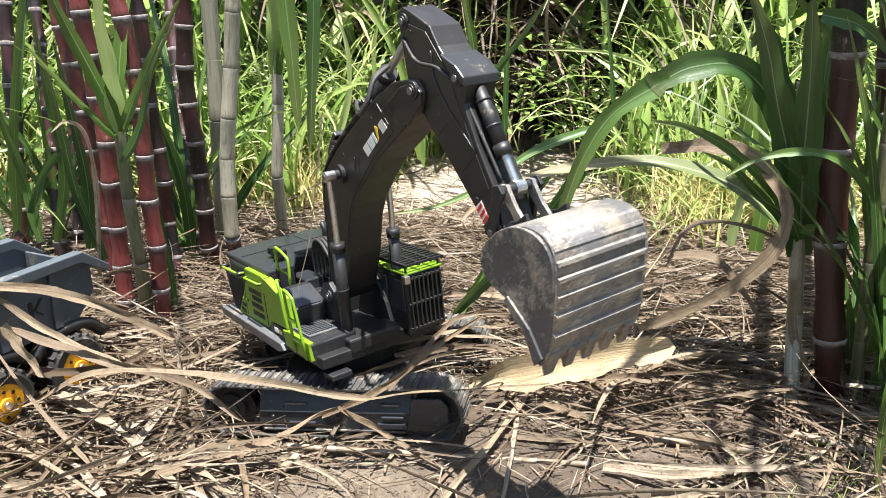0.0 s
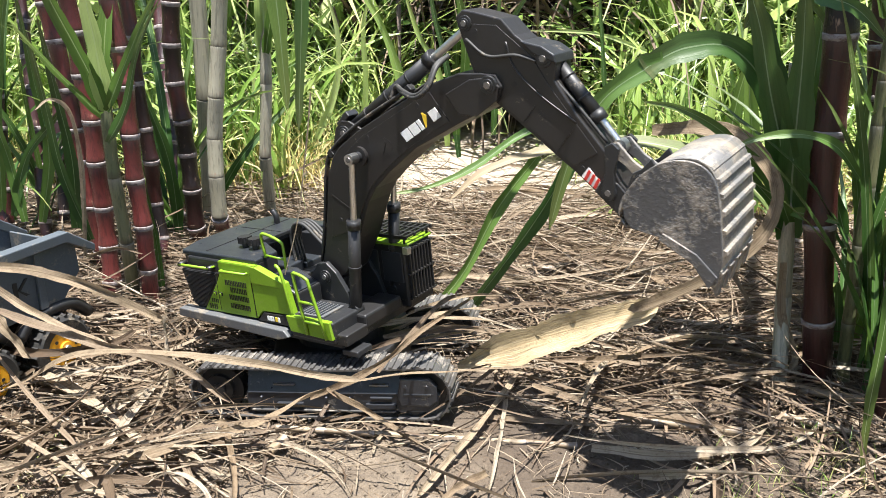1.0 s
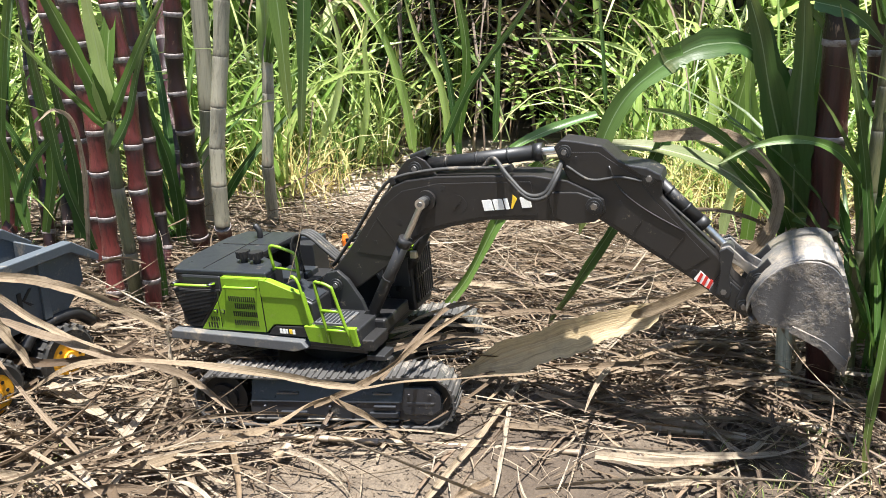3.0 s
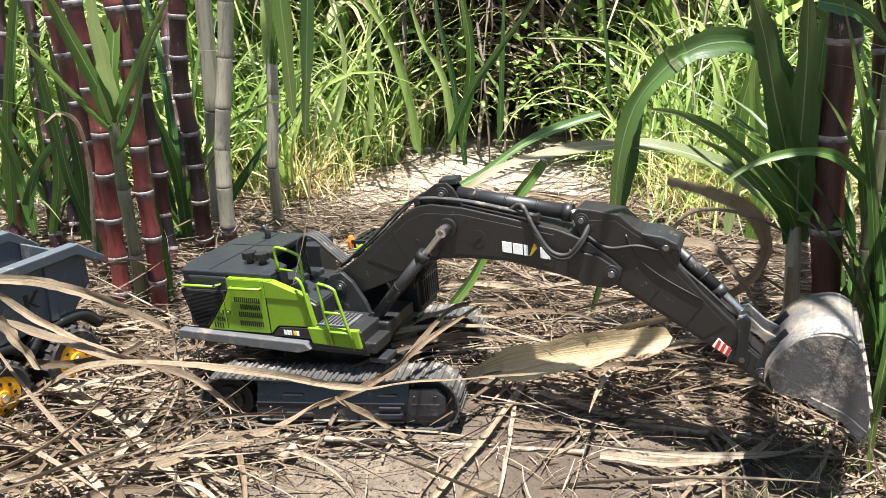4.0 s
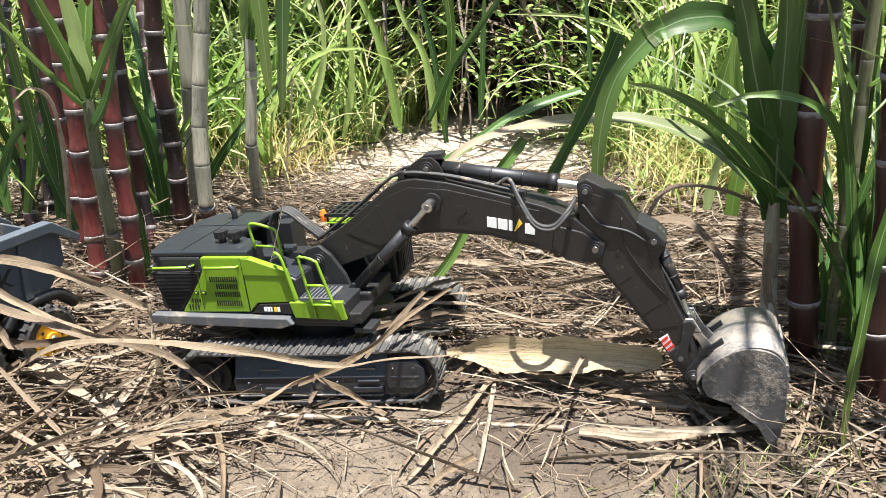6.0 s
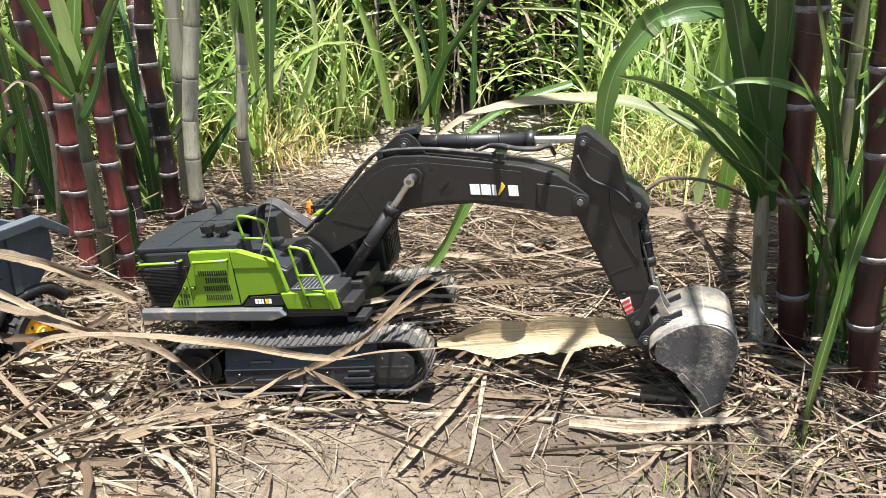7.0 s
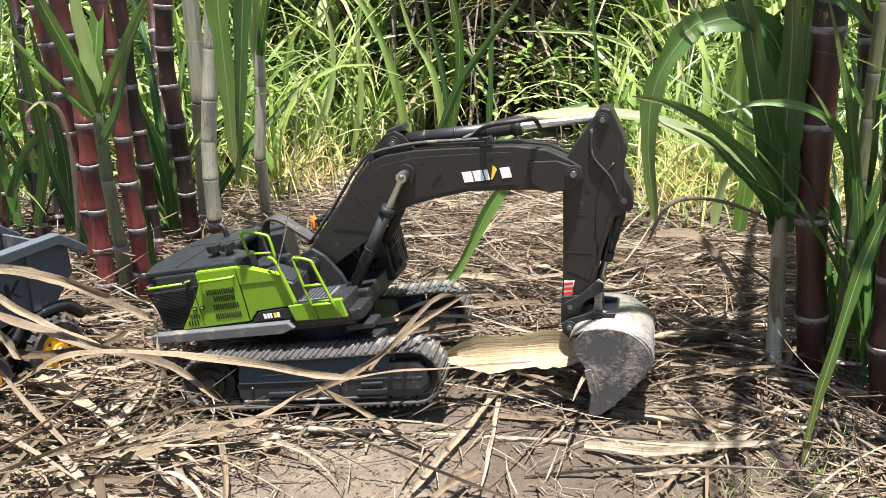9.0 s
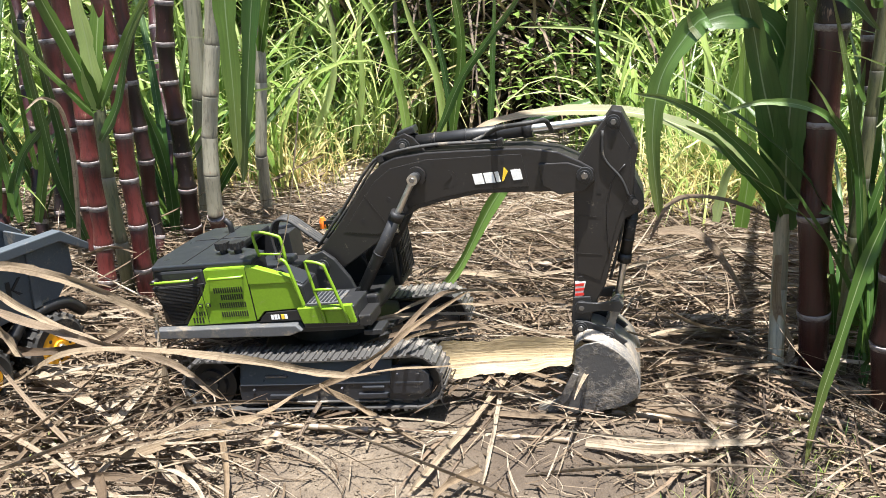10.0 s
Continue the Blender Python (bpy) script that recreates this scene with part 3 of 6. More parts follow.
    part("panel_seam", box(-0.1250, -0.1244, -0.0909, -0.0885, 0.114, 0.165, 0), BLACK, door)
    for row, (x0, x1, z) in enumerate(((-0.108, -0.066, 0.152), (-0.100, -0.066, 0.1425), (-0.104, -0.064, 0.132), (-0.104, -0.064, 0.120))):
        n = int((x1 - x0) / 0.0031)
        for k in range(n):
            x = x0 + k * 0.0031
            part("vent_slot", box(x, x + 0.0016, -0.0911, -0.0890, z, z + 0.0070, 0), BLACK, door)
    for k in range(4):
        part("vent_slot", box(-0.146 + k * 0.0042, -0.1442 + k * 0.0042, -0.0911, -0.0890, 0.114, 0.121, 0), BLACK, door)
        part("vent_slot", box(-0.140 + k * 0.0036, -0.1384 + k * 0.0036, -0.0911, -0.0890, 0.1235, 0.129, 0), BLACK, door)
    for x in (-0.131, -0.120):
        part("latch", box(x - 0.003, x + 0.003, -0.0918, -0.0890, 0.1345, 0.1395, 0.0004), BLACK, door)
        part("latch_tab", box(x - 0.0016, x + 0.0016, -0.0925, -0.0900, 0.1355, 0.1385, 0.0003), GREEN, door)
    # handles
    for x0, x1 in ((-0.190, -0.130), (-0.110, -0.064)):
        hb = tube([(x0, -0.085, 0.1715), (x0, -0.0945, 0.1715), (x1, -0.0945, 0.1725), (x1, -0.085, 0.1725)], 0.0019, 1, 8)
        P("handle", hb, GREEN, "lime-green grab handle")
    for x in (-0.188, -0.132):
        P("handle_mount", rod((x, -0.084, 0.1720), (x, -0.0962, 0.1720), 0.0032, 10), BLACK)
    # dark name strip with plain print blocks
    strip = P("name_strip", prism([(-0.056, 0.1105), (0.004, 0.1105), (0.006, 0.1245), (-0.044, 0.1225)], -0.0915, -0.083, 0.0006), BLACK, "black strip with white and yellow print")
    for k, (w, m) in enumerate(((0.0036, WHITE), (0.0036, WHITE), (0.0022, WHITE), (0.0040, YELLOW_PRINT), (0.0036, WHITE))):
        part("print_block", box(-0.038 + k * 0.0046, -0.038 + k * 0.0046 + w, -0.0920, -0.0912, 0.1135, 0.1195, 0), m, strip)
    # front right steps
    P("step_box", box(0.004, 0.074, -0.094, -0.034, 0.100, 0.127, 0.002), PLASTIC, "charcoal step box with tread plate")
    P("tool_box", prism([(-0.045, 0.110), (0.006, 0.110), (0.006, 0.150), (-0.030, 0.166), (-0.045, 0.166)], -0.079, -0.034, 0.002), PLASTIC)
    P("step_tread", box(0.010, 0.052, -0.086, -0.046, 0.127, 0.1295, 0.0006), SILL, "dusty tread plate")
    P("step_tread", prism([(0.004, 0.150), (-0.029, 0.166), (-0.028, 0.168), (0.005, 0.152)], -0.074, -0.040, 0.0005), PLASTIC_DECK)
    for k in range(7):
        P("tread_rib", box(0.012 + k * 0.0055, 0.0145 + k * 0.0055, -0.084, -0.048, 0.1293, 0.1303, 0), PLASTIC_DECK)
    P("front_step", box(0.074, 0.090, -0.090, -0.050, 0.098, 0.112, 0.0015), BLACK)
    P("front_step", box(0.076, 0.100, -0.086, -0.058, 0.084, 0.091, 0.0012), PLASTIC)
    P("lower_panel", prism([(0.001, 0.128), (0.006, 0.108), (0.074, 0.106), (0.071, 0.129)], -0.0975, -0.090, 0.0008), GREEN, "lime-green step panel")
    # rails
    P("hand_rail", tube([(-0.047, -0.070, 0.189), (-0.050, -0.070, 0.216), (-0.043, -0.070, 0.2205), (-0.020, -0.070, 0.214), (-0.014, -0.070, 0.207), (-0.012, -0.072, 0.178)], 0.0020, 3, 8), GREEN, "lime-green hand rail")
    P("rail_bar", tube([(-0.046, -0.070, 0.192), (-0.016, -0.070, 0.190)], 0.0016, 1, 8), GREEN)
    P("hand_rail", tube([(-0.014, -0.086, 0.186), (-0.008, -0.092, 0.190), (0.000, -0.0935, 0.181), (0.008, -0.0935, 0.132), (0.007, -0.090, 0.128)], 0.0020, 3, 8), GREEN)
    P("ladder_rail", tube([(0.036, -0.099, 0.109), (0.026, -0.099, 0.180), (0.030, -0.099, 0.187), (0.046, -0.099, 0.182), (0.050, -0.099, 0.172), (0.066, -0.099, 0.107)], 0.0020, 3, 8), GREEN, "lime-green step ladder rail")
    P("ladder_rung", tube([(0.030, -0.099, 0.151), (0.055, -0.099, 0.151)], 0.0020, 1, 8), GREEN)
    P("ladder_rung", tube([(0.0335, -0.099, 0.126), (0.0605, -0.099, 0.126)], 0.0020, 1, 8), GREEN)
    # filler caps
    for x, y in ((-0.108, -0.046), (-0.087, -0.048)):
        bm = bmesh.new()
        add_rod(bm, (x, y, 0.189), (x, y, 0.1965), 0.0048, 14)
        add_rod(bm, (x, y, 0.1955), (x, y, 0.2045), 0.0085, 14)
        for k in range(12):
            a = k * math.pi / 6
            add_box(bm, x + math.cos(a) * 0.0084 - 0.0009, x + math.cos(a) * 0.0084 + 0.0009, y + math.sin(a) * 0.0084 - 0.0009, y + math.sin(a) * 0.0084 + 0.0009, 0.196, 0.204)
        P("filler_cap", soften(bm, 0), BLACK, "black knurled filler cap")
    P("exhaust", tube([(-0.150, 0.055, 0.188), (-0.150, 0.055, 0.200), (-0.156, 0.055, 0.208)], 0.0042, 4, 10), BLACK)
    # boom foot brackets and swivel
    for y in (-0.031, 0.031):
        s = 0.0035
        P("boom_bracket", prism([(-0.025, 0.110), (0.060, 0.110), (0.050, 0.140), (0.034, 0.166), (0.020, 0.178), (0.004, 0.174), (-0.008, 0.158)], y - s, y + s, 0.001), PLASTIC)
    P("lift_bracket", box(0.052, 0.088, -0.050, 0.024, 0.104, 0.122, 0.003), BLACK)
    P("front_deck", box(0.004, 0.084, -0.034, 0.030, 0.102, 0.112, 0.001), BLACK)
    pin_part(-0.0345, 0.0085, (FOOT.x, FOOT.y), house)
    # hoses looping from the hood to the boom
    for k in range(4):
        y = -0.014 + k * 0.0055
        P("hose", tube([(-0.052, y, 0.160), (-0.055, y, 0.195), (-0.046, y, 0.216), (-0.028, y, 0.217), (-0.006, y, 0.199), (0.014, y * 0.9, 0.181)], 0.0024, 5, 7), RUBBER)
    # cab on the far side
    cab = P("cab", box(0.004, 0.094, 0.034, 0.090, 0.100, 0.186, 0.004), BLACK, "black cab with guard bars")
    part("roof_trim", box(0.002, 0.097, 0.0325, 0.0915, 0.1850, 0.1880, 0.0010), GREEN, cab, "lime-green roof edge")
    roof = part("roof_guard", box(0.0, 0.0985, 0.033, 0.036, 0.1945, 0.1990, 0), BLACK, cab, "black slatted roof guard")
    for y in (0.052, 0.071, 0.0885):
        part("roof_rail", box(0.0, 0.0985, y, y + 0.003, 0.1945, 0.1990, 0), BLACK, cab)
    for k in range(11):
        x = 0.002 + k * 0.0092
        part("roof_slat", box(x, x + 0.003, 0.0362, 0.0915, 0.1956, 0.1986, 0), BLACK, cab)
    for x, y in ((0.003, 0.036), (0.093, 0.036), (0.003, 0.086), (0.093, 0.086)):
        part("guard_post", rod((x, y, 0.188), (x, y, 0.196), 0.0016, 8), BLACK, cab)
    for k in range(8):
        y = 0.037 + k * 0.0066
        part("guard_bar", box(0.0955, 0.099, y, y + 0.0022, 0.112, 0.182, 0.0004), BLACK, cab)
    for k in range(3):
        part("guard_bar", box(0.095, 0.0985, 0.034, 0.090, 0.112 + k * 0.033, 0.1145 + k * 0.033, 0.0004), BLACK, cab)
    part("cab_window", box(0.014, 0.050, 0.0325, 0.036, 0.135, 0.176, 0.001), PLASTIC_DECK, cab)
    part("cab_window", box(0.056, 0.088, 0.0325, 0.036, 0.135, 0.176, 0.001), PLASTIC_DECK, cab)
    part("work_lamp", box(0.094, 0.103, 0.028, 0.036, 0.176, 0.186, 0.001), STEEL, cab)
    bm = bmesh.new()
    add_rod(bm, (-0.004, 0.040, 0.188), (-0.004, 0.040, 0.196), 0.0050, 14)
    add_rod(bm, (-0.004, 0.040, 0.196), (-0.004, 0.040, 0.203), 0.0048, 14, 0.003)
    P("beacon", soften(bm, 0), ORANGE, "orange beacon")
    return house


HOSE_END, HOSES = Vector((0.236, -0.016, 0.079)), []


def build_boom():
    side = [(-0.012, 0.006), (-0.004, 0.017), (0.030, 0.036), (0.065, 0.060), (0.100, 0.084), (0.122, 0.093), (0.140, 0.094), (0.178, 0.087), (0.225, 0.073),
            (0.291, 0.052), (0.325, 0.035), (0.345, 0.016), (0.356, 0.003), (0.353, -0.011), (0.341, -0.017), (0.326, -0.015), (0.289, -0.002), (0.223, 0.019), (0.174, 0.025),
            (0.143, 0.026), (0.122, 0.022), (0.106, 0.016), (0.074, 0.002), (0.020, -0.014), (0.002, -0.013), (-0.010, -0.006)]
    boom = part("boom", prism(side, -0.0225, 0.0225, 0.0014), ARM, digger, "charcoal bent boom with white and yellow print")
    P = lambda nm, bm, m=ARM, lb="": part(nm, bm, m, boom, lb)
    # raised side plates, tip cheeks and ears
    inner = [(0.040, 0.030), (0.070, 0.052), (0.105, 0.076), (0.130, 0.084), (0.176, 0.079), (0.235, 0.062), (0.285, 0.047), (0.280, 0.008), (0.223, 0.024), (0.174, 0.030), (0.140, 0.031), (0.116, 0.025), (0.082, 0.012)]
    for s in (-1, 1):
        P("side_plate", prism(inner, s * 0.0222, s * 0.0232, 0.0004))
        P("tip_cheek", prism([(0.300, 0.030), (0.332, 0.020), (0.352, 0.004), (0.352, -0.010), (0.340, -0.0175), (0.310, -0.012), (0.296, 0.004)], s * 0.0222, s * 0.0262, 0.001))
        P("cylinder_ear", prism([(0.112, 0.090), (0.128, 0.106), (0.146, 0.116), (0.160, 0.116), (0.168, 0.108), (0.176, 0.087)], s * 0.0085, s * 0.0125, 0.001))
        pin_part(s * 0.0125, 0.0085, TOP, boom)
        pin_part(s * 0.0260, 0.0095, ELBOW, boom)
        P("lift_boss", soften(rod((LIFT.x, s * 0.022, LIFT.y), (LIFT.x, s * 0.028, LIFT.y), 0.0115, 20), 0))
        P("lift_collar", soften(rod((LIFT.x, s * 0.024, LIFT.y + 0.0), (LIFT.x, s * 0.034, LIFT.y), 0.0062, 18), 0), PLASTIC)
        P("pin_bolt", rod((LIFT.x, s * 0.030, LIFT.y), (LIFT.x, s * 0.0475, LIFT.y), 0.0034, 6), PIN)
        for x, z in ((0.070, 0.035), (0.182, 0.072), (0.244, 0.026), (0.113, 0.050), (0.262, 0.048)):
            P("bolt_hole", rod((x, s * 0.0226, z), (x, s * 0.0236, z), 0.0028, 10), BLACK)
        P("round_mark", soften(rod((0.193, s * 0.0226, 0.048), (0.193, s * 0.0235, 0.048), 0.0105, 20), 0))
        P("mark_slot", prism([(0.186, 0.044), (0.198, 0.050), (0.199, 0.053), (0.187, 0.047)], s * 0.0228, s * 0.0243, 0))
        P("weld_seam", prism([(0.084, 0.064), (0.0855, 0.064), (0.098, 0.022), (0.0965, 0.022)], s * 0.0226, s * 0.0235, 0))
    P("ear_block", box(0.130, 0.172, -0.0085, 0.0085, 0.088, 0.0965, 0.001))
    P("ear_cap", box(0.150, 0.172, -0.010, 0.010, 0.112, 0.120, 0.0015), PLASTIC)
    # print blocks, slanted with the boom
    for s in (-1, 1):
        up = math.atan2(-0.0135, 0.06)
        for k, (w, m) in enumerate(((0.0112, WHITE), (0.0112, WHITE), (0.0046, WHITE), (0.0110, YELLOW_PRINT), (0.0112, WHITE))):
            x = 0.221 + (0, 0.0128, 0.0256, 0.0314, 0.0444)[k]
            z = 0.031 + (x - 0.222) * math.tan(up)
            out = [(x, z), (x + w, z + w * math.tan(up)), (x + w + 0.0012, z + 0.0125 + w * math.tan(up)), (x + 0.0012, z + 0.0125)]
            if k == 3:
                out = [(x, z), (x + 0.002, z), (x + w, z + 0.009), (x + w - 0.003, z + 0.0150)]
            P("print_block", prism(out, s * 0.0228, s * 0.0238, 0), m)
    # hoses along the top and the hanging loop near the tip
    for k, y in enumerate((-0.019, -0.015, 0.016)):
        P("hose", tube([(-0.004, y, 0.022), (0.050, y, 0.057), (0.098, y, 0.091), (0.126, y, 0.101), (0.180, y, 0.094), (0.240, y, 0.077), (0.270, y, 0.068)], 0.0019, 5, 7), RUBBER)
    for off in (0.0, 0.004):
        loop = P("hose_loop", tube([Vector(q) - HOSE_END for q in ((0.236, -0.016, 0.079), (0.252, -0.021, 0.083), (0.264, -0.0265, 0.058 - off), (0.280, -0.028, 0.030 - off), (0.300, -0.028, 0.025 - off), (0.317, -0.0275, 0.041 - off), (0.326, -0.014, 0.058))], 0.0026, 6, 7), RUBBER, "black rubber hose loop")
        HOSES.append(loop)
    P("hose_clamp", box(0.262, 0.270, -0.024, -0.014, 0.064, 0.072, 0.0008), BLACK)
    P("hose_clamp", box(0.118, 0.126, -0.021, -0.012, 0.094, 0.103, 0.0008), BLACK)
    return boom


def build_stick():
    side = [(-0.073, 0.027), (-0.071, 0.038), (-0.058, 0.045), (-0.030, 0.058), (-0.008, 0.055), (0.008, 0.056), (0.026, 0.066), (0.040, 0.066), (0.048, 0.054), (0.052, 0.047), (0.090, 0.036), (0.135, 0.027),
            (0.165, 0.014), (0.192, 0.010), (0.198, 0.0), (0.194, -0.009), (0.180, -0.012), (0.130, -0.010), (0.062, -0.0115), (0.014, -0.0125), (-0.010, -0.0125), (-0.030, -0.001), (-0.055, 0.015)]
    stick = part("dipper_arm", prism(side, -0.0185, 0.0185, 0.0014), ARM, digger, "charcoal dipper arm with red and white stripes")
    P = lambda nm, bm, m=ARM, lb="": part(nm, bm, m, stick, lb)
    for s in (-1, 1):
        P("side_plate", prism([(-0.062, 0.028), (-0.030, 0.050), (0.020, 0.050), (0.050, 0.040), (0.130, 0.021), (0.120, -0.006), (0.012, -0.008), (-0.012, -0.006), (-0.046, 0.012)], s * 0.0182, s * 0.0192, 0.0004))
        P("edge_bead", tube([(-0.012, s * 0.0195, 0.044), (0.010, s * 0.0195, 0.030), (0.045, s * 0.0195, 0.026), (0.095, s * 0.0195, 0.030)], 0.0011, 5, 6))
        for x, z in ((-0.046, 0.030), (0.020, 0.016), (0.075, 0.026), (0.128, -0.002)):
            P("bolt_hole", rod((x, s * 0.0186, z), (x, s * 0.0196, z), 0.0030, 10), BLACK)
        P("weld_seam", box(0.050, 0.051, *(sorted((s * 0.0186, s * 0.0197))), -0.008, 0.014, 0))
        P("weld_seam", box(0.096, 0.097, *(sorted((s * 0.0186, s * 0.0197))), -0.008, 0.022, 0))
        pin_part(s * 0.0185, 0.0078, CYLEND, stick)
        pin_part(s * 0.0185, 0.0085, BCYL, stick)
        pin_part(s * 0.0215, 0.0080, LINK, stick)
        P("tip_cheek", prism([(0.150, 0.010), (0.165, 0.012), (0.194, 0.008), (0.197, -0.006), (0.185, -0.0115), (0.152, -0.010)], s * 0.0183, s * 0.0215, 0.0008), PLASTIC)
        mark = P("warning_stripe", prism([(0.132, 0.004), (0.152, 0.000), (0.152, -0.0085), (0.132, -0.0085)][::1], s * 0.0188, s * 0.0194, 0), WHITE, "red and white striped sticker")
        for k in range(3):
            x = 0.1335 + k * 0.0062
            part("red_stripe", prism([(x, 0.0025), (x + 0.0034, 0.0020), (x + 0.0052, -0.0083), (x + 0.0018, -0.0083)], s * 0.0192, s * 0.0199, 0), RED_PRINT, mark)
    P("ear_cover", prism([(0.000, 0.055), (0.022, 0.0655), (0.038, 0.0675), (0.045, 0.062), (0.020, 0.054)], -0.022, 0.022, 0.0015), PLASTIC)
    P("hose", tube([(0.046, -0.012, 0.046), (0.090, -0.012, 0.040), (0.130, -0.010, 0.032)], 0.0018, 5, 7), RUBBER)
    P("hose", tube([(-0.050, -0.0205, 0.018), (-0.020, -0.0210, 0.020), (0.004, -0.0205, 0.040), (0.026, -0.0200, 0.050)], 0.0018, 5, 7), RUBBER)
    return stick


def build_bucket():
    """Shell with thickness, side plates, wear ribs, lip and teeth; the pin is the origin, x runs to the link pin."""
    hw = 0.054
    coarse = [(0.000, -0.012), (0.006, 0.000), (0.022, 0.003), (0.047, -0.001), (0.068, -0.012), (0.081, -0.028), (0.0855, -0.045), (0.080, -0.061), (0.065, -0.074), (0.044, -0.087), (0.020, -0.101), (-0.003, -0.1085)]
    back = [(q.x, q.z) for q in spline([(x, 0, z) for x, z in coarse], 3)]
    shell = bmesh.new()
    n = len(back)
    rows = []
    for i, (x, z) in enumerate(back):
        a, b = back[max(i - 1, 0)], back[min(i + 1, n - 1)]
        t = Vector((b[0] - a[0], b[1] - a[1])).normalized()
        inn = (x - t.y * -0.0032 * -1, z + t.x * 0.0032 * -1)
        rows.append([shell.verts.new((x, -hw, z)), shell.verts.new((x, hw, z)), shell.verts.new((inn[0], hw, inn[1])), shell.verts.new((inn[0], -hw, inn[1]))])
    for a, b in zip(rows, rows[1:]):
        for k in range(4):
            shell.faces.new((a[k], a[(k + 1) % 4], b[(k + 1) % 4], b[k]))
    shell.faces.new(rows[0])
    shell.faces.new(rows[-1][::-1])
    for f in shell.faces:
        f.smooth = True
    bmesh.ops.recalc_face_normals(shell, faces=shell.faces)
    bucket = part("bucket", shell, WORN, digger, "dusty worn steel bucket with five teeth")
    P = lambda nm, bm, m=WORN, lb="": part(nm, bm, m, bucket, lb)
    plate = [(0.001, -0.017), (0.008, -0.006)] + back[6:] + [(-0.008, -0.103), (0.004, -0.080), (0.0075, -0.042)]
    for s in (-1, 1):
        P("side_plate", prism(plate, s * hw, s * (hw + 0.0035), 0.0008), MUDDY, "mud-smeared dark side plate")
        P("side_edge", prism([(-0.0095, -0.104), (0.003, -0.081), (0.0065, -0.045), (0.014, -0.045), (0.013, -0.080), (0.004, -0.1055)], s * (hw + 0.0034), s * (hw + 0.0060), 0.0006), MUDDY)
    # wear ribs across the belly
    for k in range(14):
        i = 17 + k
        (x0, z0), (x1, z1) = back[i], back[i + 1]
        for f in (0.5,) if k % 2 == 0 else ():
            x, z = x0 + (x1 - x0) * f, z0 + (z1 - z0) * f
            t = Vector((x1 - x0, z1 - z0)).normalized()
            nrm = Vector((-t.y, t.x)) * -1
            if nrm.dot(Vector((x - 0.03, z + 0.04))) < 0:
                nrm = -nrm
            q = [(x - t.x * 0.0032, z - t.y * 0.0032), (x + t.x * 0.0032, z + t.y * 0.0032), (x + t.x * 0.0018 + nrm.x * 0.0032, z + t.y * 0.0018 + nrm.y * 0.0032), (x - t.x * 0.0018 + nrm.x * 0.0032, z - t.y * 0.0018 + nrm.y * 0.0032)]
            P("wear_rib", prism(q, -hw * 0.98, hw * 0.98, 0.0003))
    P("lip_plate", prism([(0.012, -0.098), (-0.006, -0.1015), (-0.007, -0.1075), (0.010, -0.106)], -hw - 0.003, hw + 0.003, 0.0008))
    for k in range(5):
        y = -hw + 0.008 + k * (2 * hw - 0.016) / 4
        tooth = P("tooth", prism([(0.006, -0.0985), (-0.006, -0.1000), (-0.016, -0.1115), (-0.0165, -0.1135), (-0.004, -0.1105), (0.006, -0.1075)], y - 0.0058, y + 0.0058, 0.0010), WORN, "dented bucket tooth")
        P("tooth_holder", box(-0.002, 0.008, y - 0.0072, y + 0.0072, -0.1085, -0.0975, 0.001))
    # hanger ears that carry both pins
    ear = [(-0.010, -0.006), (-0.009, 0.006), (0.004, 0.010), (0.020, 0.010), (0.028, 0.011), (0.036, 0.012), (0.044, 0.006), (0.058, 0.002), (0.050, -0.010), (0.010, -0.018), (-0.006, -0.014)]
    for s in (-1, 1):
        P("hanger_ear", prism(ear, s * 0.0225, s * 0.0265, 0.001), PLASTIC, "dark bucket hanger plate")
        pin_part(s * 0.0265, 0.0078, (0, 0), bucket)
        pin_part(s * 0.0265, 0.0070, (BLINK, 0), bucket)
    return bucket


def cylinder(name, barrel_len, rod_len, rb, rr, rings=2):
    """A ram in two parts: each starts at its pin and points along x."""
    bm = bmesh.new()
    add_rod(bm, (0.004, 0, 0), (barrel_len, 0, 0), rb, 18)
    add_rod(bm, (barrel_len - 0.008, 0, 0), (barrel_len + 0.003, 0, 0), rb * 1.18, 18)
    for k in range(rings):
        x = barrel_len * (k + 1) / (rings + 1)
        add_rod(bm, (x - 0.0012, 0, 0), (x + 0.0012, 0, 0), rb * 1.10, 18)
    add_rod(bm, (0, -rb * 0.9, 0), (0, rb * 0.9, 0), rb * 1.1, 16)
    barrel = part(name + "_barrel", soften(bm, 0), BLACK, digger, "black hydraulic ram barrel")
    for f in barrel.data.polygons:
        f.use_smooth = len(f.vertices) == 4
    bm = bmesh.new()
    add_rod(bm, (0.002, 0, 0), (rod_len, 0, 0), rr, 16)
    add_rod(bm, (0, -rb * 0.85, 0), (0, rb * 0.85, 0), rr * 1.7, 16)
    piston = part(name + "_rod", soften(bm, 0), STEEL, digger, "polished steel ram rod")
    return barrel, piston


house = build_house()
boom = build_boom()
stick = build_stick()
bucket = build_bucket()
lift_rams = [(y, *cylinder("lift_ram", 0.114, 0.115, 0.0074, 0.0038, 1)) for y in (-0.0400, 0.0400)]
stick_ram = cylinder("stick_ram", 0.152, 0.135, 0.0088, 0.0046, 3)
bucket_ram = cylinder("bucket_ram", 0.078, 0.064, 0.0070, 0.0042, 2)


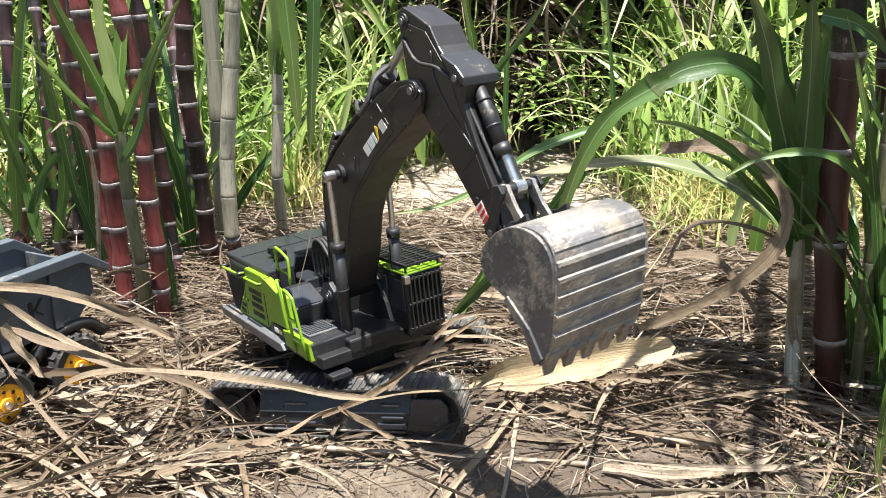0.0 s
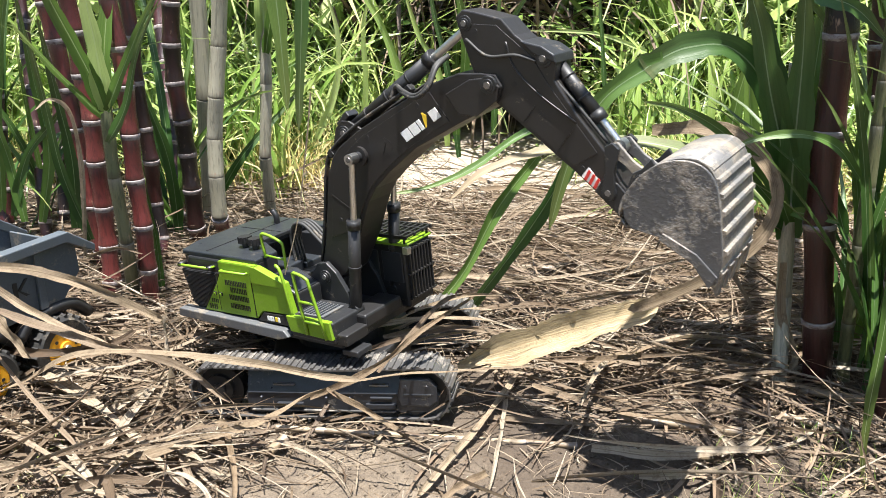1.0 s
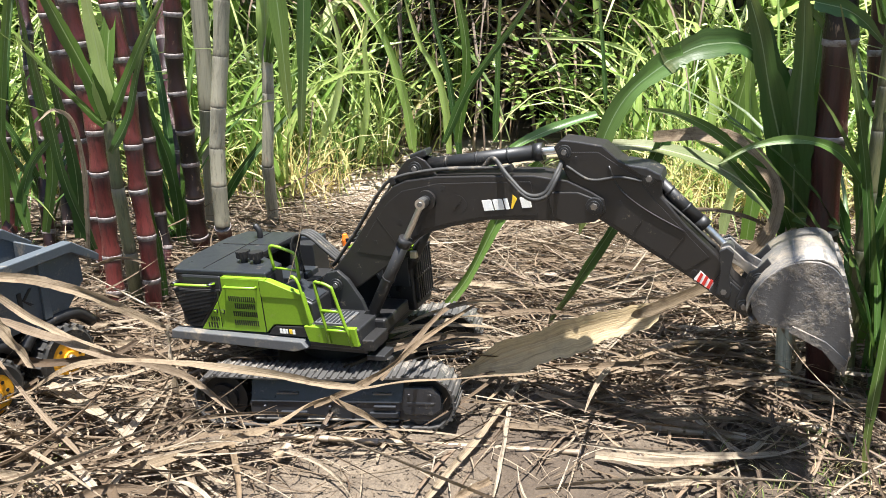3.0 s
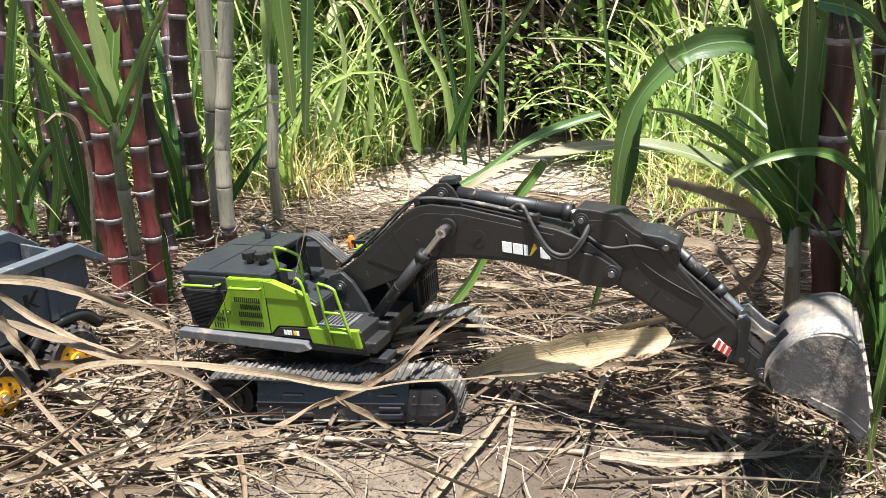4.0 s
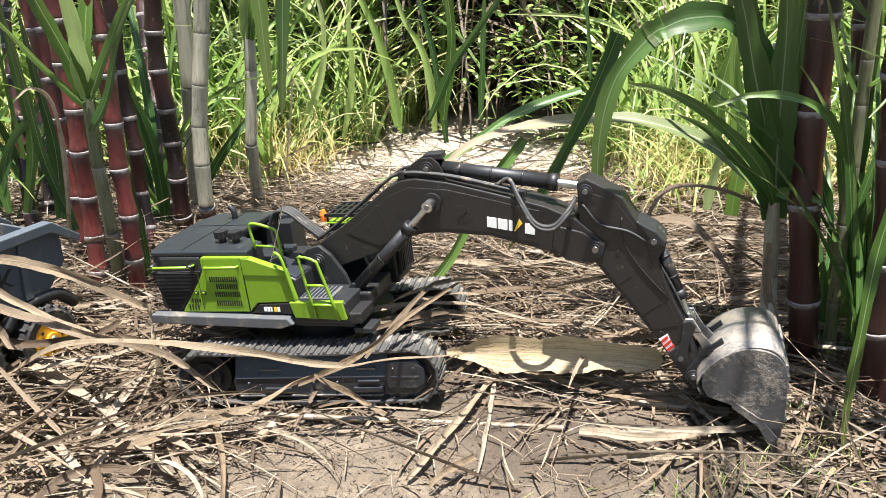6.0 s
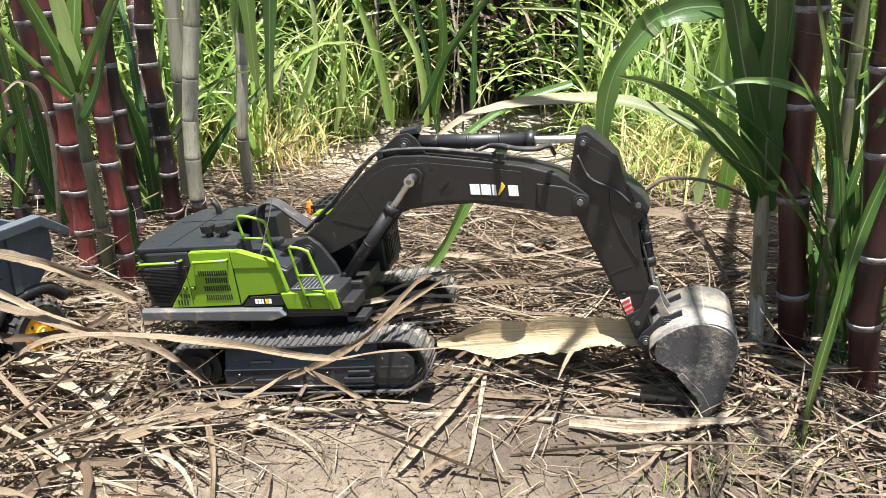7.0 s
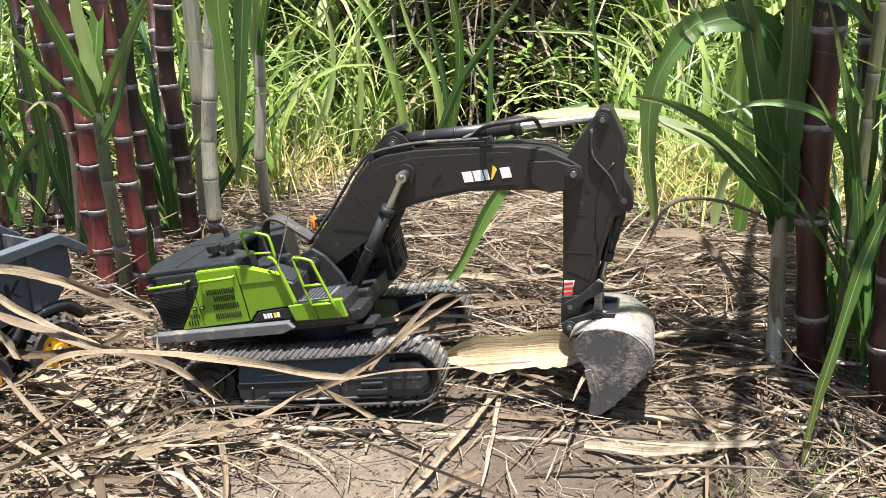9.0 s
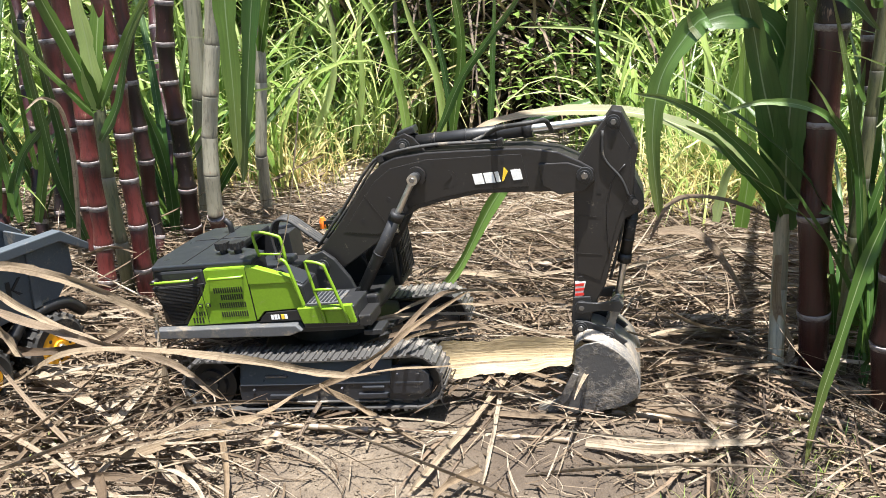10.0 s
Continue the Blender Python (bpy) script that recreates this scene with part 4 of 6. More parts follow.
def link_bar(name, length, ys, half):
    bm = bmesh.new()
    for y in ys:
        out = [(-half, -half * 0.7), (-half * 0.4, half), (length * 0.5, half * 0.62), (length + half * 0.4, half), (length + half, 0), (length + half * 0.3, -half), (length * 0.5, -half * 0.62), (-half * 0.2, -half)]
        add_prism(bm, out, y - 0.0022, y + 0.0022)
    add_rod(bm, (length, min(ys), 0), (length, max(ys), 0), half * 0.6, 12)
    return part(name, soften(bm, 0.0006), PLASTIC if name == "rocker_link" else WORN, digger, "steel bucket linkage")


rocker = link_bar("rocker_link", ROCKER, (-0.0235, 0.0235), 0.0075)
hlink = link_bar("push_link", HLINK, (-0.0155, 0.0155), 0.0070)
# ---------------------------------------------------------------- canes and plants
RNG = np.random.default_rng(7)
SWAYING = []


def lathe(profile, sides=18):
    bm = bmesh.new()
    rings = [[bm.verts.new((r * math.cos(a), r * math.sin(a), z)) for a in np.linspace(0, 2 * math.pi, sides, endpoint=False)] for r, z in profile]
    for a, b in zip(rings, rings[1:]):
        for k in range(sides):
            bm.faces.new((a[k], a[(k + 1) % sides], b[(k + 1) % sides], b[k])).smooth = True
    bm.faces.new(rings[0][::-1])
    bm.faces.new(rings[-1])
    return bm


def shared(name, bm, material):
    me = bpy.data.meshes.new(name)
    bm.to_mesh(me)
    bm.free()
    me.materials.append(material)
    return me


BARE = (CANE_PALE, CANE_GREEN)
INTER = {}
for skin in (CANE_RED, CANE_DARK, CANE_PALE, CANE_GREEN):
    bulge = 0.3 if skin in BARE else 1.0
    INTER[skin.name] = [shared("internode", lathe([(1 + (r - 1) * bulge, z) for r, z in [(1.06, 0.0), (1.07, 0.05), (1.0, 0.13), (0.95, 0.26), (0.93 - 0.025 * k, 0.45), (0.95, 0.7), (0.99, 0.88), (1.04, 0.96), (1.0, 1.0)]]), skin) for k in range(3)]
RING = shared("node_ring", lathe([(0.99, 0.0), (1.05, 0.10), (1.07, 0.5), (1.08, 0.85), (1.055, 1.0)]), NODE_WAX)


def crown(name, tops, count, lo, hi, material, parent=None, seed=1, length=(0.5, 1.0), width=(0.022, 0.042), label="", elev=(35, 85), bend=(70, 160)):
    rng = np.random.default_rng(seed)
    tops = np.array(tops)
    pick = rng.integers(0, len(tops), count)
    base = tops[pick] + np.stack([rng.normal(0, 0.006, count), rng.normal(0, 0.006, count), rng.uniform(lo, hi, count)], -1)
    v, f, u = blades(rng, base, rng.uniform(0, 2 * math.pi, count), rng.uniform(*length, count), rng.uniform(*width, count), np.radians(rng.uniform(*elev, count)),
                     np.radians(rng.uniform(*bend, count)), rng.normal(0, 0.25, count), rng.normal(0, 0.3, count), 9, 0.22)
    me = raw_mesh(name, v, f, u)
    me.materials.append(material)
    ob = new(name, me)
    if parent is not None:
        ob.parent = parent
        ob.matrix_parent_inverse = Matrix.Translation(-Vector(parent.location))
    return ob


def cane(points, radius, skin, label, joint=0.066, height=1.0, leaves=4, seed=0, ring=None, group="cane clump", skin_low=None, low_count=0, thin=0.85):
    """A jointed cane from its foot up through the given points and on to its full height, with a crown of leaves."""
    rng = np.random.default_rng(seed + 50)
    pts = [Vector(p) for p in points]
    foot = pts[0].copy()
    foot.z = ground_z(foot.x, foot.y) - 0.01
    way = (pts[-1] - pts[-2]).normalized()
    while pts[-1].z < height:
        way = (way + Vector((0, 0, 0.08))).normalized()
        pts.append(pts[-1] + way * 0.15)
    pts[0] = foot
    path = spline(pts, 14)
    dist = np.concatenate([[0], np.cumsum([(b - a).length for a, b in zip(path, path[1:])])])
    at = lambda s: Vector([np.interp(s, dist, [p[k] for p in path]) for k in range(3)])
    root = thing("sugar_cane", label, "sugar cane", foot, group)
    s, k = -rng.uniform(0, 0.02), 0
    last = None
    while s < dist[-1]:
        ln = joint * rng.uniform(0.8, 1.25)
        a, b = last or at(max(s, 0)), at(min(s + ln, dist[-1])) + Vector((rng.normal(0, 0.10), rng.normal(0, 0.10), 0)) * radius
        last = b
        if (b - a).length < 0.01:
            break
        q = (b - a).to_track_quat("Z", "Y").to_matrix().to_4x4()
        r = radius * (1 - (1 - thin) * s / dist[-1])
        use = skin_low if skin_low is not None and k < low_count else skin
        ob = new("internode", INTER[use.name][k % 3])
        ob.parent = root
        ob.matrix_basis = Matrix.Translation(a - foot) @ q @ Matrix.Rotation(rng.uniform(0, 6), 4, "Z") @ Matrix.Diagonal((r, r, (b - a).length, 1))
        s += ln
        k += 1
        if use in BARE:
            continue
        ob = new("node_ring", RING)
        ob.parent = root
        ob.matrix_basis = Matrix.Translation(b - foot - (b - a).normalized() * 0.0082) @ q @ Matrix.Diagonal((r, r, 0.0085, 1))
    if leaves:
        crown("leaf_crown", [path[-1]], leaves if foot.x > 0.3 else (leaves + 2) // 3, -0.15, 0.05, LEAF, root, seed + 3)
    return root


RED_LABEL = "glossy dark red sugar cane with pale waxy joint rings"
cane([(-0.540, 1.237, 0.000), (-0.540, 1.250, 0.104), (-0.540, 1.250, 0.228), (-0.539, 1.250, 0.307), (-0.545, 1.250, 0.402)], 0.0145, CANE_RED, RED_LABEL, seed=1, leaves=3)
cane([(-0.587, 1.338, 0.000), (-0.593, 1.340, 0.090), (-0.608, 1.340, 0.267), (-0.614, 1.340, 0.368), (-0.628, 1.340, 0.489)], 0.0150, CANE_RED, RED_LABEL, seed=2, leaves=4)
cane([(-0.470, 1.221, 0.000), (-0.470, 1.220, 0.115), (-0.472, 1.220, 0.236), (-0.468, 1.220, 0.321), (-0.471, 1.220, 0.407), (-0.481, 1.220, 0.494)], 0.0140, CANE_RED, "glossy dark red sugar cane with a peeled scar", seed=3, leaves=3)
cane([(-0.504, 1.379, 0.000), (-0.517, 1.420, 0.085), (-0.519, 1.420, 0.221), (-0.525, 1.420, 0.296), (-0.526, 1.420, 0.433), (-0.531, 1.420, 0.486)], 0.0140, CANE_DARK, "red sugar cane coloured blackish for the shade it stands in", seed=4, leaves=4)
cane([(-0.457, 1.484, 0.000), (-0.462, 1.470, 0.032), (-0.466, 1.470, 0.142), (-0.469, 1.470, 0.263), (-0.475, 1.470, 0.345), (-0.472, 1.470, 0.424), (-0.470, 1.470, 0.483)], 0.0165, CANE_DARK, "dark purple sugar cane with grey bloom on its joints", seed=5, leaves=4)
cane([(-0.425, 1.534, 0.000), (-0.412, 1.450, 0.058), (-0.409, 1.450, 0.190), (-0.393, 1.450, 0.340), (-0.378, 1.450, 0.473)], 0.0148, CANE_PALE, "red sugar cane wrapped in a pale dry sheath", seed=6, leaves=4, skin_low=CANE_RED, low_count=2, joint=0.085)
cane([(-0.495, 1.682, 0.000), (-0.473, 1.620, 0.143), (-0.471, 1.620, 0.241), (-0.463, 1.620, 0.477)], 0.0170, CANE_PALE, "grey dry-sheathed sugar cane", seed=7, leaves=5, joint=0.30)
cane([(-0.361, 1.674, 0.000), (-0.350, 1.615, 0.037), (-0.353, 1.615, 0.095), (-0.345, 1.615, 0.260), (-0.340, 1.615, 0.375)], 0.0125, CANE_PALE, "slim pale sheathed cane shoot", seed=8, leaves=0, joint=0.17, height=0.40)
cane([(-0.501, 1.230, 0.000), (-0.492, 1.200, 0.122), (-0.495, 1.200, 0.220), (-0.498, 1.200, 0.300), (-0.496, 1.200, 0.334)], 0.0105, CANE_GREEN, "grey-green young cane stem with a fan of leaves", seed=9, leaves=0, joint=0.12, height=0.3)
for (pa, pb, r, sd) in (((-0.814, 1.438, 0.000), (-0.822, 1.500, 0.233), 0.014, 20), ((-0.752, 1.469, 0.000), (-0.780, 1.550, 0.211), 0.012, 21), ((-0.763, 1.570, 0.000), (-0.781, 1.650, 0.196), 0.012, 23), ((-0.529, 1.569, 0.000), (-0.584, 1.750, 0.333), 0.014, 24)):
    cane([pa, tuple((a + b) / 2 for a, b in zip(pa, pb)), pb], r, CANE_DARK, "red sugar cane coloured blackish for the shade it stands in", seed=sd, leaves=4)
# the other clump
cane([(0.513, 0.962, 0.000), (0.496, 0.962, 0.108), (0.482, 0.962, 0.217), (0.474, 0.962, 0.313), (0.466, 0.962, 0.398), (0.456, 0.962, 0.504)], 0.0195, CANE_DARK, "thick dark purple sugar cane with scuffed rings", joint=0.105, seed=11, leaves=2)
cane([(0.622, 1.080, 0.000), (0.609, 1.080, 0.108), (0.584, 1.080, 0.316), (0.568, 1.080, 0.457)], 0.0120, CANE_DARK, "red sugar cane coloured blackish for the shade it stands in", seed=12, leaves=2)
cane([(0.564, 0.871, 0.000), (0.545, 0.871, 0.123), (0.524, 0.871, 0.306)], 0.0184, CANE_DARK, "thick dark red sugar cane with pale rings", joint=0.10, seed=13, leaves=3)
cane([(0.547, 0.961, 0.000), (0.537, 0.961, 0.109), (0.531, 0.961, 0.218)], 0.0085, CANE_GREEN, "thin green cane shoot in shade", seed=14, leaves=6, height=0.5)
cane([(0.454, 0.947, 0.000), (0.468, 1.000, 0.057), (0.459, 1.000, 0.157), (0.454, 1.000, 0.217), (0.448, 1.000, 0.274)], 0.0105, CANE_PALE, "tan-sheathed young cane stem carrying wide leaves", seed=15, leaves=0, joint=0.14, height=0.3)

# two canes added out of view, only to shade the soil at the right
for sd, (x, y) in enumerate(((0.99, 0.44), (1.14, 0.26))):
    cane([(x, y, 0), (x + 0.02, y, 0.3), (x + 0.03, y - 0.01, 0.6)], 0.020, CANE_DARK, "unseen dark sugar cane added to shade the clearing", joint=0.10, seed=30 + sd, leaves=5, height=0.66)
FAN = "long green cane leaf with a pale midrib"
# fan of the young stem beside the red canes
for pts, w in (([(-0.492, 1.190, 0.323), (-0.499, 1.170, 0.380), (-0.517, 1.140, 0.460), (-0.538, 1.120, 0.534), (-0.555, 1.100, 0.588)], 0.026), ([(-0.491, 1.190, 0.323), (-0.484, 1.170, 0.396), (-0.481, 1.150, 0.475), (-0.479, 1.130, 0.555)], 0.030),
               ([(-0.494, 1.200, 0.321), (-0.487, 1.200, 0.400), (-0.474, 1.220, 0.494), (-0.459, 1.250, 0.563)], 0.026), ([(-0.489, 1.190, 0.323), (-0.450, 1.160, 0.381), (-0.405, 1.140, 0.453), (-0.353, 1.120, 0.527)], 0.016),
               ([(-0.490, 1.180, 0.278), (-0.451, 1.140, 0.320), (-0.429, 1.120, 0.356), (-0.399, 1.100, 0.427), (-0.359, 1.080, 0.486)], 0.014), ([(-0.496, 1.200, 0.308), (-0.515, 1.160, 0.353), (-0.530, 1.100, 0.412), (-0.538, 1.050, 0.460)], 0.012)):
    add_leaf("cane_leaf", pts, w, LEAF_BRIGHT if w > 0.02 else LEAF, FAN, group="young cane fan", face=(0.1, -1, 0.2), fold=0.22, seed=int(w * 1e4))
# upright leaves between the canes
for u0, (a, b, c, w) in enumerate(((((-0.549, 1.500, 0.036)), ((-0.543, 1.500, 0.227)), ((-0.560, 1.480, 0.366)), 0.024), (((-0.513, 1.520, 0.017)), ((-0.512, 1.500, 0.173)), ((-0.538, 1.460, 0.328)), 0.024),
                                   (((-0.620, 1.320, 0.097)), ((-0.602, 1.300, 0.222)), ((-0.603, 1.280, 0.337)), 0.022), (((-0.590, 1.300, 0.083)), ((-0.611, 1.280, 0.199)), ((-0.607, 1.250, 0.316)), 0.018),
                                   (((-0.768, 1.400, 0.092)), ((-0.729, 1.400, 0.198)), ((-0.658, 1.380, 0.273)), 0.018), (((-0.749, 1.400, 0.081)), ((-0.760, 1.400, 0.198)), ((-0.770, 1.380, 0.302)), 0.020),
                                   (((-0.729, 1.420, 0.074)), ((-0.687, 1.400, 0.208)), ((-0.684, 1.380, 0.350)), 0.020), (((-0.817, 1.450, 0.076)), ((-0.772, 1.420, 0.295)), ((-0.721, 1.400, 0.469)), 0.022),
                                   (((-0.462, 1.250, -0.000)), ((-0.461, 1.250, 0.091)), ((-0.463, 1.240, 0.162)), 0.012), (((-0.484, 1.700, 0.034)), ((-0.420, 1.700, 0.135)), ((-0.351, 1.750, 0.212)), 0.020))):
    mid = tuple(p * 2 - q for p, q in zip(c, b))
    add_leaf("cane_leaf", [a, b, c, mid], w, LEAF, "dark green cane leaf among the stalks", group="leaves among the canes", face=(0.2, -1, 0.1), seed=u0)
side_shoots = crown("leafy_shoot", [(-0.812, 1.501, 0.000), (-0.771, 1.535, 0.000), (-0.885, 1.535, 0.000), (-0.519, 1.534, 0.000)], 28, 0.0, 0.12, LEAF, None, 77, (0.25, 0.6), (0.012, 0.024), "", (50, 88), (20, 110))
tagged(side_shoots, "low green leafy shoots at the foot of the canes", "leafy shoots", kind="stuff")
right_shoots = crown("leafy_shoot", [(0.556, 0.915, 0.000), (0.590, 0.935, 0.000), (0.570, 0.961, 0.000), (0.635, 1.043, 0.000), (0.570, 1.026, 0.000)], 44, 0.0, 0.10, LEAF, None, 78, (0.25, 0.6), (0.010, 0.020), "", (60, 88), (10, 80))
# shoots added beyond the view to block sun from the foot of the thick canes
shade_shoots = crown("leafy_shoot", [(0.74, 0.86, 0.0), (0.82, 0.80, 0.0), (0.80, 0.92, 0.0)], 40, 0.05, 0.40, LEAF, None, 79, (0.20, 0.5), (0.014, 0.030), "", (55, 88), (20, 110))
tagged(shade_shoots, "unseen green leafy shoots added to shade the thick canes", "leafy shoots", kind="stuff")
tagged(right_shoots, "dark green leafy shoots round the thick canes", "leafy shoots", kind="stuff")
add_leaf("cane_leaf", [(-0.534, 1.150, 0.109), (-0.507, 1.120, 0.242), (-0.501, 1.100, 0.332), (-0.515, 1.080, 0.358), (-0.530, 1.060, 0.347)], 0.008, STRAW_PALE, "thin withered pinkish leaf bent over", face=(0, -1, 0.3))
# shoot beside the pale stem
for pts, w in (([(-0.341, 1.615, 0.360), (-0.336, 1.600, 0.436), (-0.334, 1.600, 0.519), (-0.325, 1.550, 0.634)], 0.038), ([(-0.336, 1.600, 0.362), (-0.321, 1.580, 0.417), (-0.294, 1.550, 0.500), (-0.250, 1.500, 0.576)], 0.020)):
    add_leaf("cane_leaf", pts, w, LEAF_BRIGHT, "broad yellow-green shoot leaf", face=(0, -1, 0.1), seed=3)

# wide-leaved plant
whorl = "broad green leaf of the wide-leaved cane shoot"
for pts, w, m in (([(0.457, 1.000, 0.201), (0.433, 0.990, 0.299), (0.393, 0.970, 0.394), (0.367, 0.960, 0.467), (0.331, 0.950, 0.541)], 0.046, LEAF), ([(0.458, 1.000, 0.205), (0.438, 0.980, 0.315), (0.426, 0.970, 0.427), (0.410, 0.960, 0.529)], 0.050, LEAF),
                  ([(0.466, 1.020, 0.198), (0.444, 1.030, 0.326), (0.415, 1.040, 0.433), (0.395, 1.050, 0.480), (0.385, 1.060, 0.459)], 0.034, LEAF), ([(0.457, 1.000, 0.220), (0.457, 1.000, 0.325), (0.465, 1.020, 0.448), (0.468, 1.030, 0.540)], 0.034, LEAF),
                  ([(0.451, 0.990, 0.224), (0.408, 0.960, 0.285), (0.335, 0.930, 0.348), (0.273, 0.900, 0.383), (0.220, 0.880, 0.396)], 0.018, LEAF), ([(0.449, 0.990, 0.228), (0.391, 0.970, 0.282), (0.337, 0.950, 0.330), (0.298, 0.940, 0.349)], 0.014, LEAF),
                  ([(0.447, 0.980, 0.242), (0.473, 0.950, 0.244), (0.484, 0.930, 0.243)], 0.016, LEAF),
                  ([(0.521, 1.300, 0.103), (0.520, 1.300, 0.222), (0.493, 1.300, 0.360), (0.492, 1.300, 0.473)], 0.030, LEAF_BRIGHT), ([(0.492, 1.350, 0.209), (0.497, 1.350, 0.325), (0.520, 1.350, 0.435)], 0.028, LEAF_BRIGHT),
                  ([(0.440, 1.200, 0.146), (0.449, 1.200, 0.220), (0.481, 1.200, 0.273)], 0.016, LEAF_BRIGHT)):
    add_leaf("cane_leaf", pts, w, m, whorl, group="wide-leaved shoot", face=(-0.3, -1, 0.15), fold=0.25, seed=int(abs(pts[1][0]) * 1000))
for pts, w in (([(0.620, 1.050, 0.033), (0.561, 1.000, 0.205), (0.541, 0.980, 0.337), (0.527, 0.960, 0.467)], 0.030), ([(0.621, 1.100, -0.001), (0.584, 1.050, 0.163), (0.530, 1.000, 0.296), (0.516, 0.980, 0.419)], 0.024), ([(0.590, 1.050, -0.004), (0.584, 1.000, 0.157), (0.575, 0.960, 0.248)], 0.022),
               ([(0.397, 0.900, 0.507), (0.441, 0.900, 0.495), (0.484, 0.900, 0.460)], 0.022), ([(0.609, 1.000, 0.023), (0.571, 0.980, 0.133), (0.554, 0.950, 0.237)], 0.020), ([(0.531, 1.000, 0.205), (0.502, 0.990, 0.262), (0.458, 0.980, 0.330), (0.438, 0.980, 0.372)], 0.016)):
    add_leaf("cane_leaf", pts, w, LEAF, "dark green leaf crowding the thick canes", group="leaves of the thick canes", face=(-0.2, -1, 0.2), seed=int(w * 1e4) + 1)
add_leaf("cane_leaf", [(0.452, 0.990, 0.169), (0.455, 0.980, 0.100), (0.480, 0.970, 0.038), (0.447, 0.950, 0.028), (0.396, 0.930, 0.018)], 0.013, STRAW_PALE, "torn tan sheath peeling from the stem", face=(0, -1, 0.3))
add_leaf("cane_leaf", [(0.455, 1.000, 0.205), (0.389, 0.970, 0.241), (0.321, 0.940, 0.262), (0.281, 0.920, 0.257), (0.256, 0.900, 0.218)], 0.012, STRAW, "withered brown leaf drooping in an arch", face=(0, -0.4, 1))
add_leaf("cane_leaf", [(0.309, 1.050, 0.180), (0.357, 1.030, 0.183), (0.389, 1.000, 0.149), (0.418, 0.980, 0.105)], 0.018, STRAW, "withered brown leaf drooping in an arch", face=(0, -0.6, 1))

# leaves that the arm pushes about
arch = add_leaf("arching_leaf", [(0.446, 1.000, 0.251), (0.416, 0.990, 0.384), (0.366, 0.980, 0.449), (0.309, 0.970, 0.456), (0.271, 0.970, 0.441), (0.259, 0.970, 0.434)], 0.029, LEAF, "long green leaf arching over towards the arm", pivot=(0.446, 1.000, 0.251), face=(-0.15, -1, 0.3), fold=0.18, tip=0.02)
P0 = Vector((0.446, 1.000, 0.251))
R0 = Matrix.Translation(P0)
arch_turns = [(0, -5, -4), (1, -5, -3), (2, -4, -3), (3.5, 1, 3), (4.5, 0, 0), (5.5, 0, 0), (7, 2, 4), (8.5, 7, 7), (10, 8, 8)]
SWAYING.append((arch, [(t, R0 @ pose(0, 0, 0, 0, a, b)) for t, a, b in arch_turns]))
P2 = Vector((0.264, 0.970, 0.436))
droop = add_leaf("arching_leaf_tip", [(0.279, 0.968, 0.446), P2, (0.228, 0.972, 0.384), (0.216, 0.972, 0.310), (0.223, 0.972, 0.207)], 0.029, LEAF, "drooping end of the long arching leaf", pivot=tuple(P2), face=(-0.15, -1, 0.3), fold=0.18, tip=0.4, root=1.0)
droop_turns = [(0, 24, 0), (1, 22, 0), (2, 20, 0), (3.5, 8, 0), (4.5, 0, 0), (5.5, 2, 0), (7, -3, -5), (8.5, -12, -8), (10, -14, -8)]
SWAYING.append((droop, [(t, R0 @ pose(0, 0, 0, 0, a, b) @ Matrix.Translation(P2 - P0) @ pose(0, 0, 0, 0, c, d)) for (t, a, b), (_, c, d) in zip(arch_turns, droop_turns)]))
spring = add_leaf("springing_leaf", [(0.493, 0.920, 0.302), (0.447, 0.910, 0.332), (0.397, 0.900, 0.338), (0.347, 0.900, 0.321), (0.312, 0.900, 0.291)], 0.014, LEAF, "slim green leaf that springs up as the arm leaves", pivot=(0.493, 0.920, 0.302), face=(-0.3, -1, 0.5), fold=0.2)
S0 = Matrix.Translation(Vector((0.493, 0.920, 0.302)))
SWAYING.append((spring, [(0, S0 @ pose(0, 0, 0, 0, 12, 0)), (3.3, S0 @ pose(0, 0, 0, 0, 12, 0)), (4.3, S0), (4.8, S0 @ pose(0, 0, 0, 0, 14, 0)), (5.5, S0 @ pose(0, 0, 0, 0, 22, 0)), (7, S0 @ pose(0, 0, 0, 0, 28, 0)), (10, S0 @ pose(0, 0, 0, 0, 26, 0))]))
dry = add_leaf("half_dry_leaf", [(0.465, 1.040, 0.207), (0.428, 1.060, 0.250), (0.377, 1.080, 0.284), (0.287, 1.100, 0.307), (0.204, 1.120, 0.301), (0.126, 1.130, 0.285), (0.062, 1.130, 0.260), (0.017, 1.130, 0.222)], 0.028, HALF, "long half-dry leaf, bleached towards its tip", pivot=(0.465, 1.040, 0.207), face=(0, -0.6, 0.8), fold=0.12, tip=0.5)
P1 = Vector((0.465, 1.040, 0.207))
R1 = Matrix.Translation(P1)
SWAYING.append((dry, [(0, R1 @ pose(0, 0, 0, 0, -2, 0)), (2, R1 @ pose(0, 0, 0, 0, -1, 0)), (4.5, R1), (5.5, R1), (7, R1 @ pose(0, 0, 0, 0, 5, -2)), (8.5, R1 @ pose(0, 0, 0, 0, 6.5, -5)), (10, R1 @ pose(0, 0, 0, 0, 6.5, -5))]))
add_leaf("cane_leaf", [(0.252, 1.300, 0.315), (0.188, 1.290, 0.297), (0.124, 1.280, 0.269), (0.051, 1.260, 0.222), (-0.022, 1.250, 0.192), (-0.090, 1.240, 0.183)], 0.018, LEAF, "green leaf lying across behind the boom", face=(0, -0.7, 0.7))
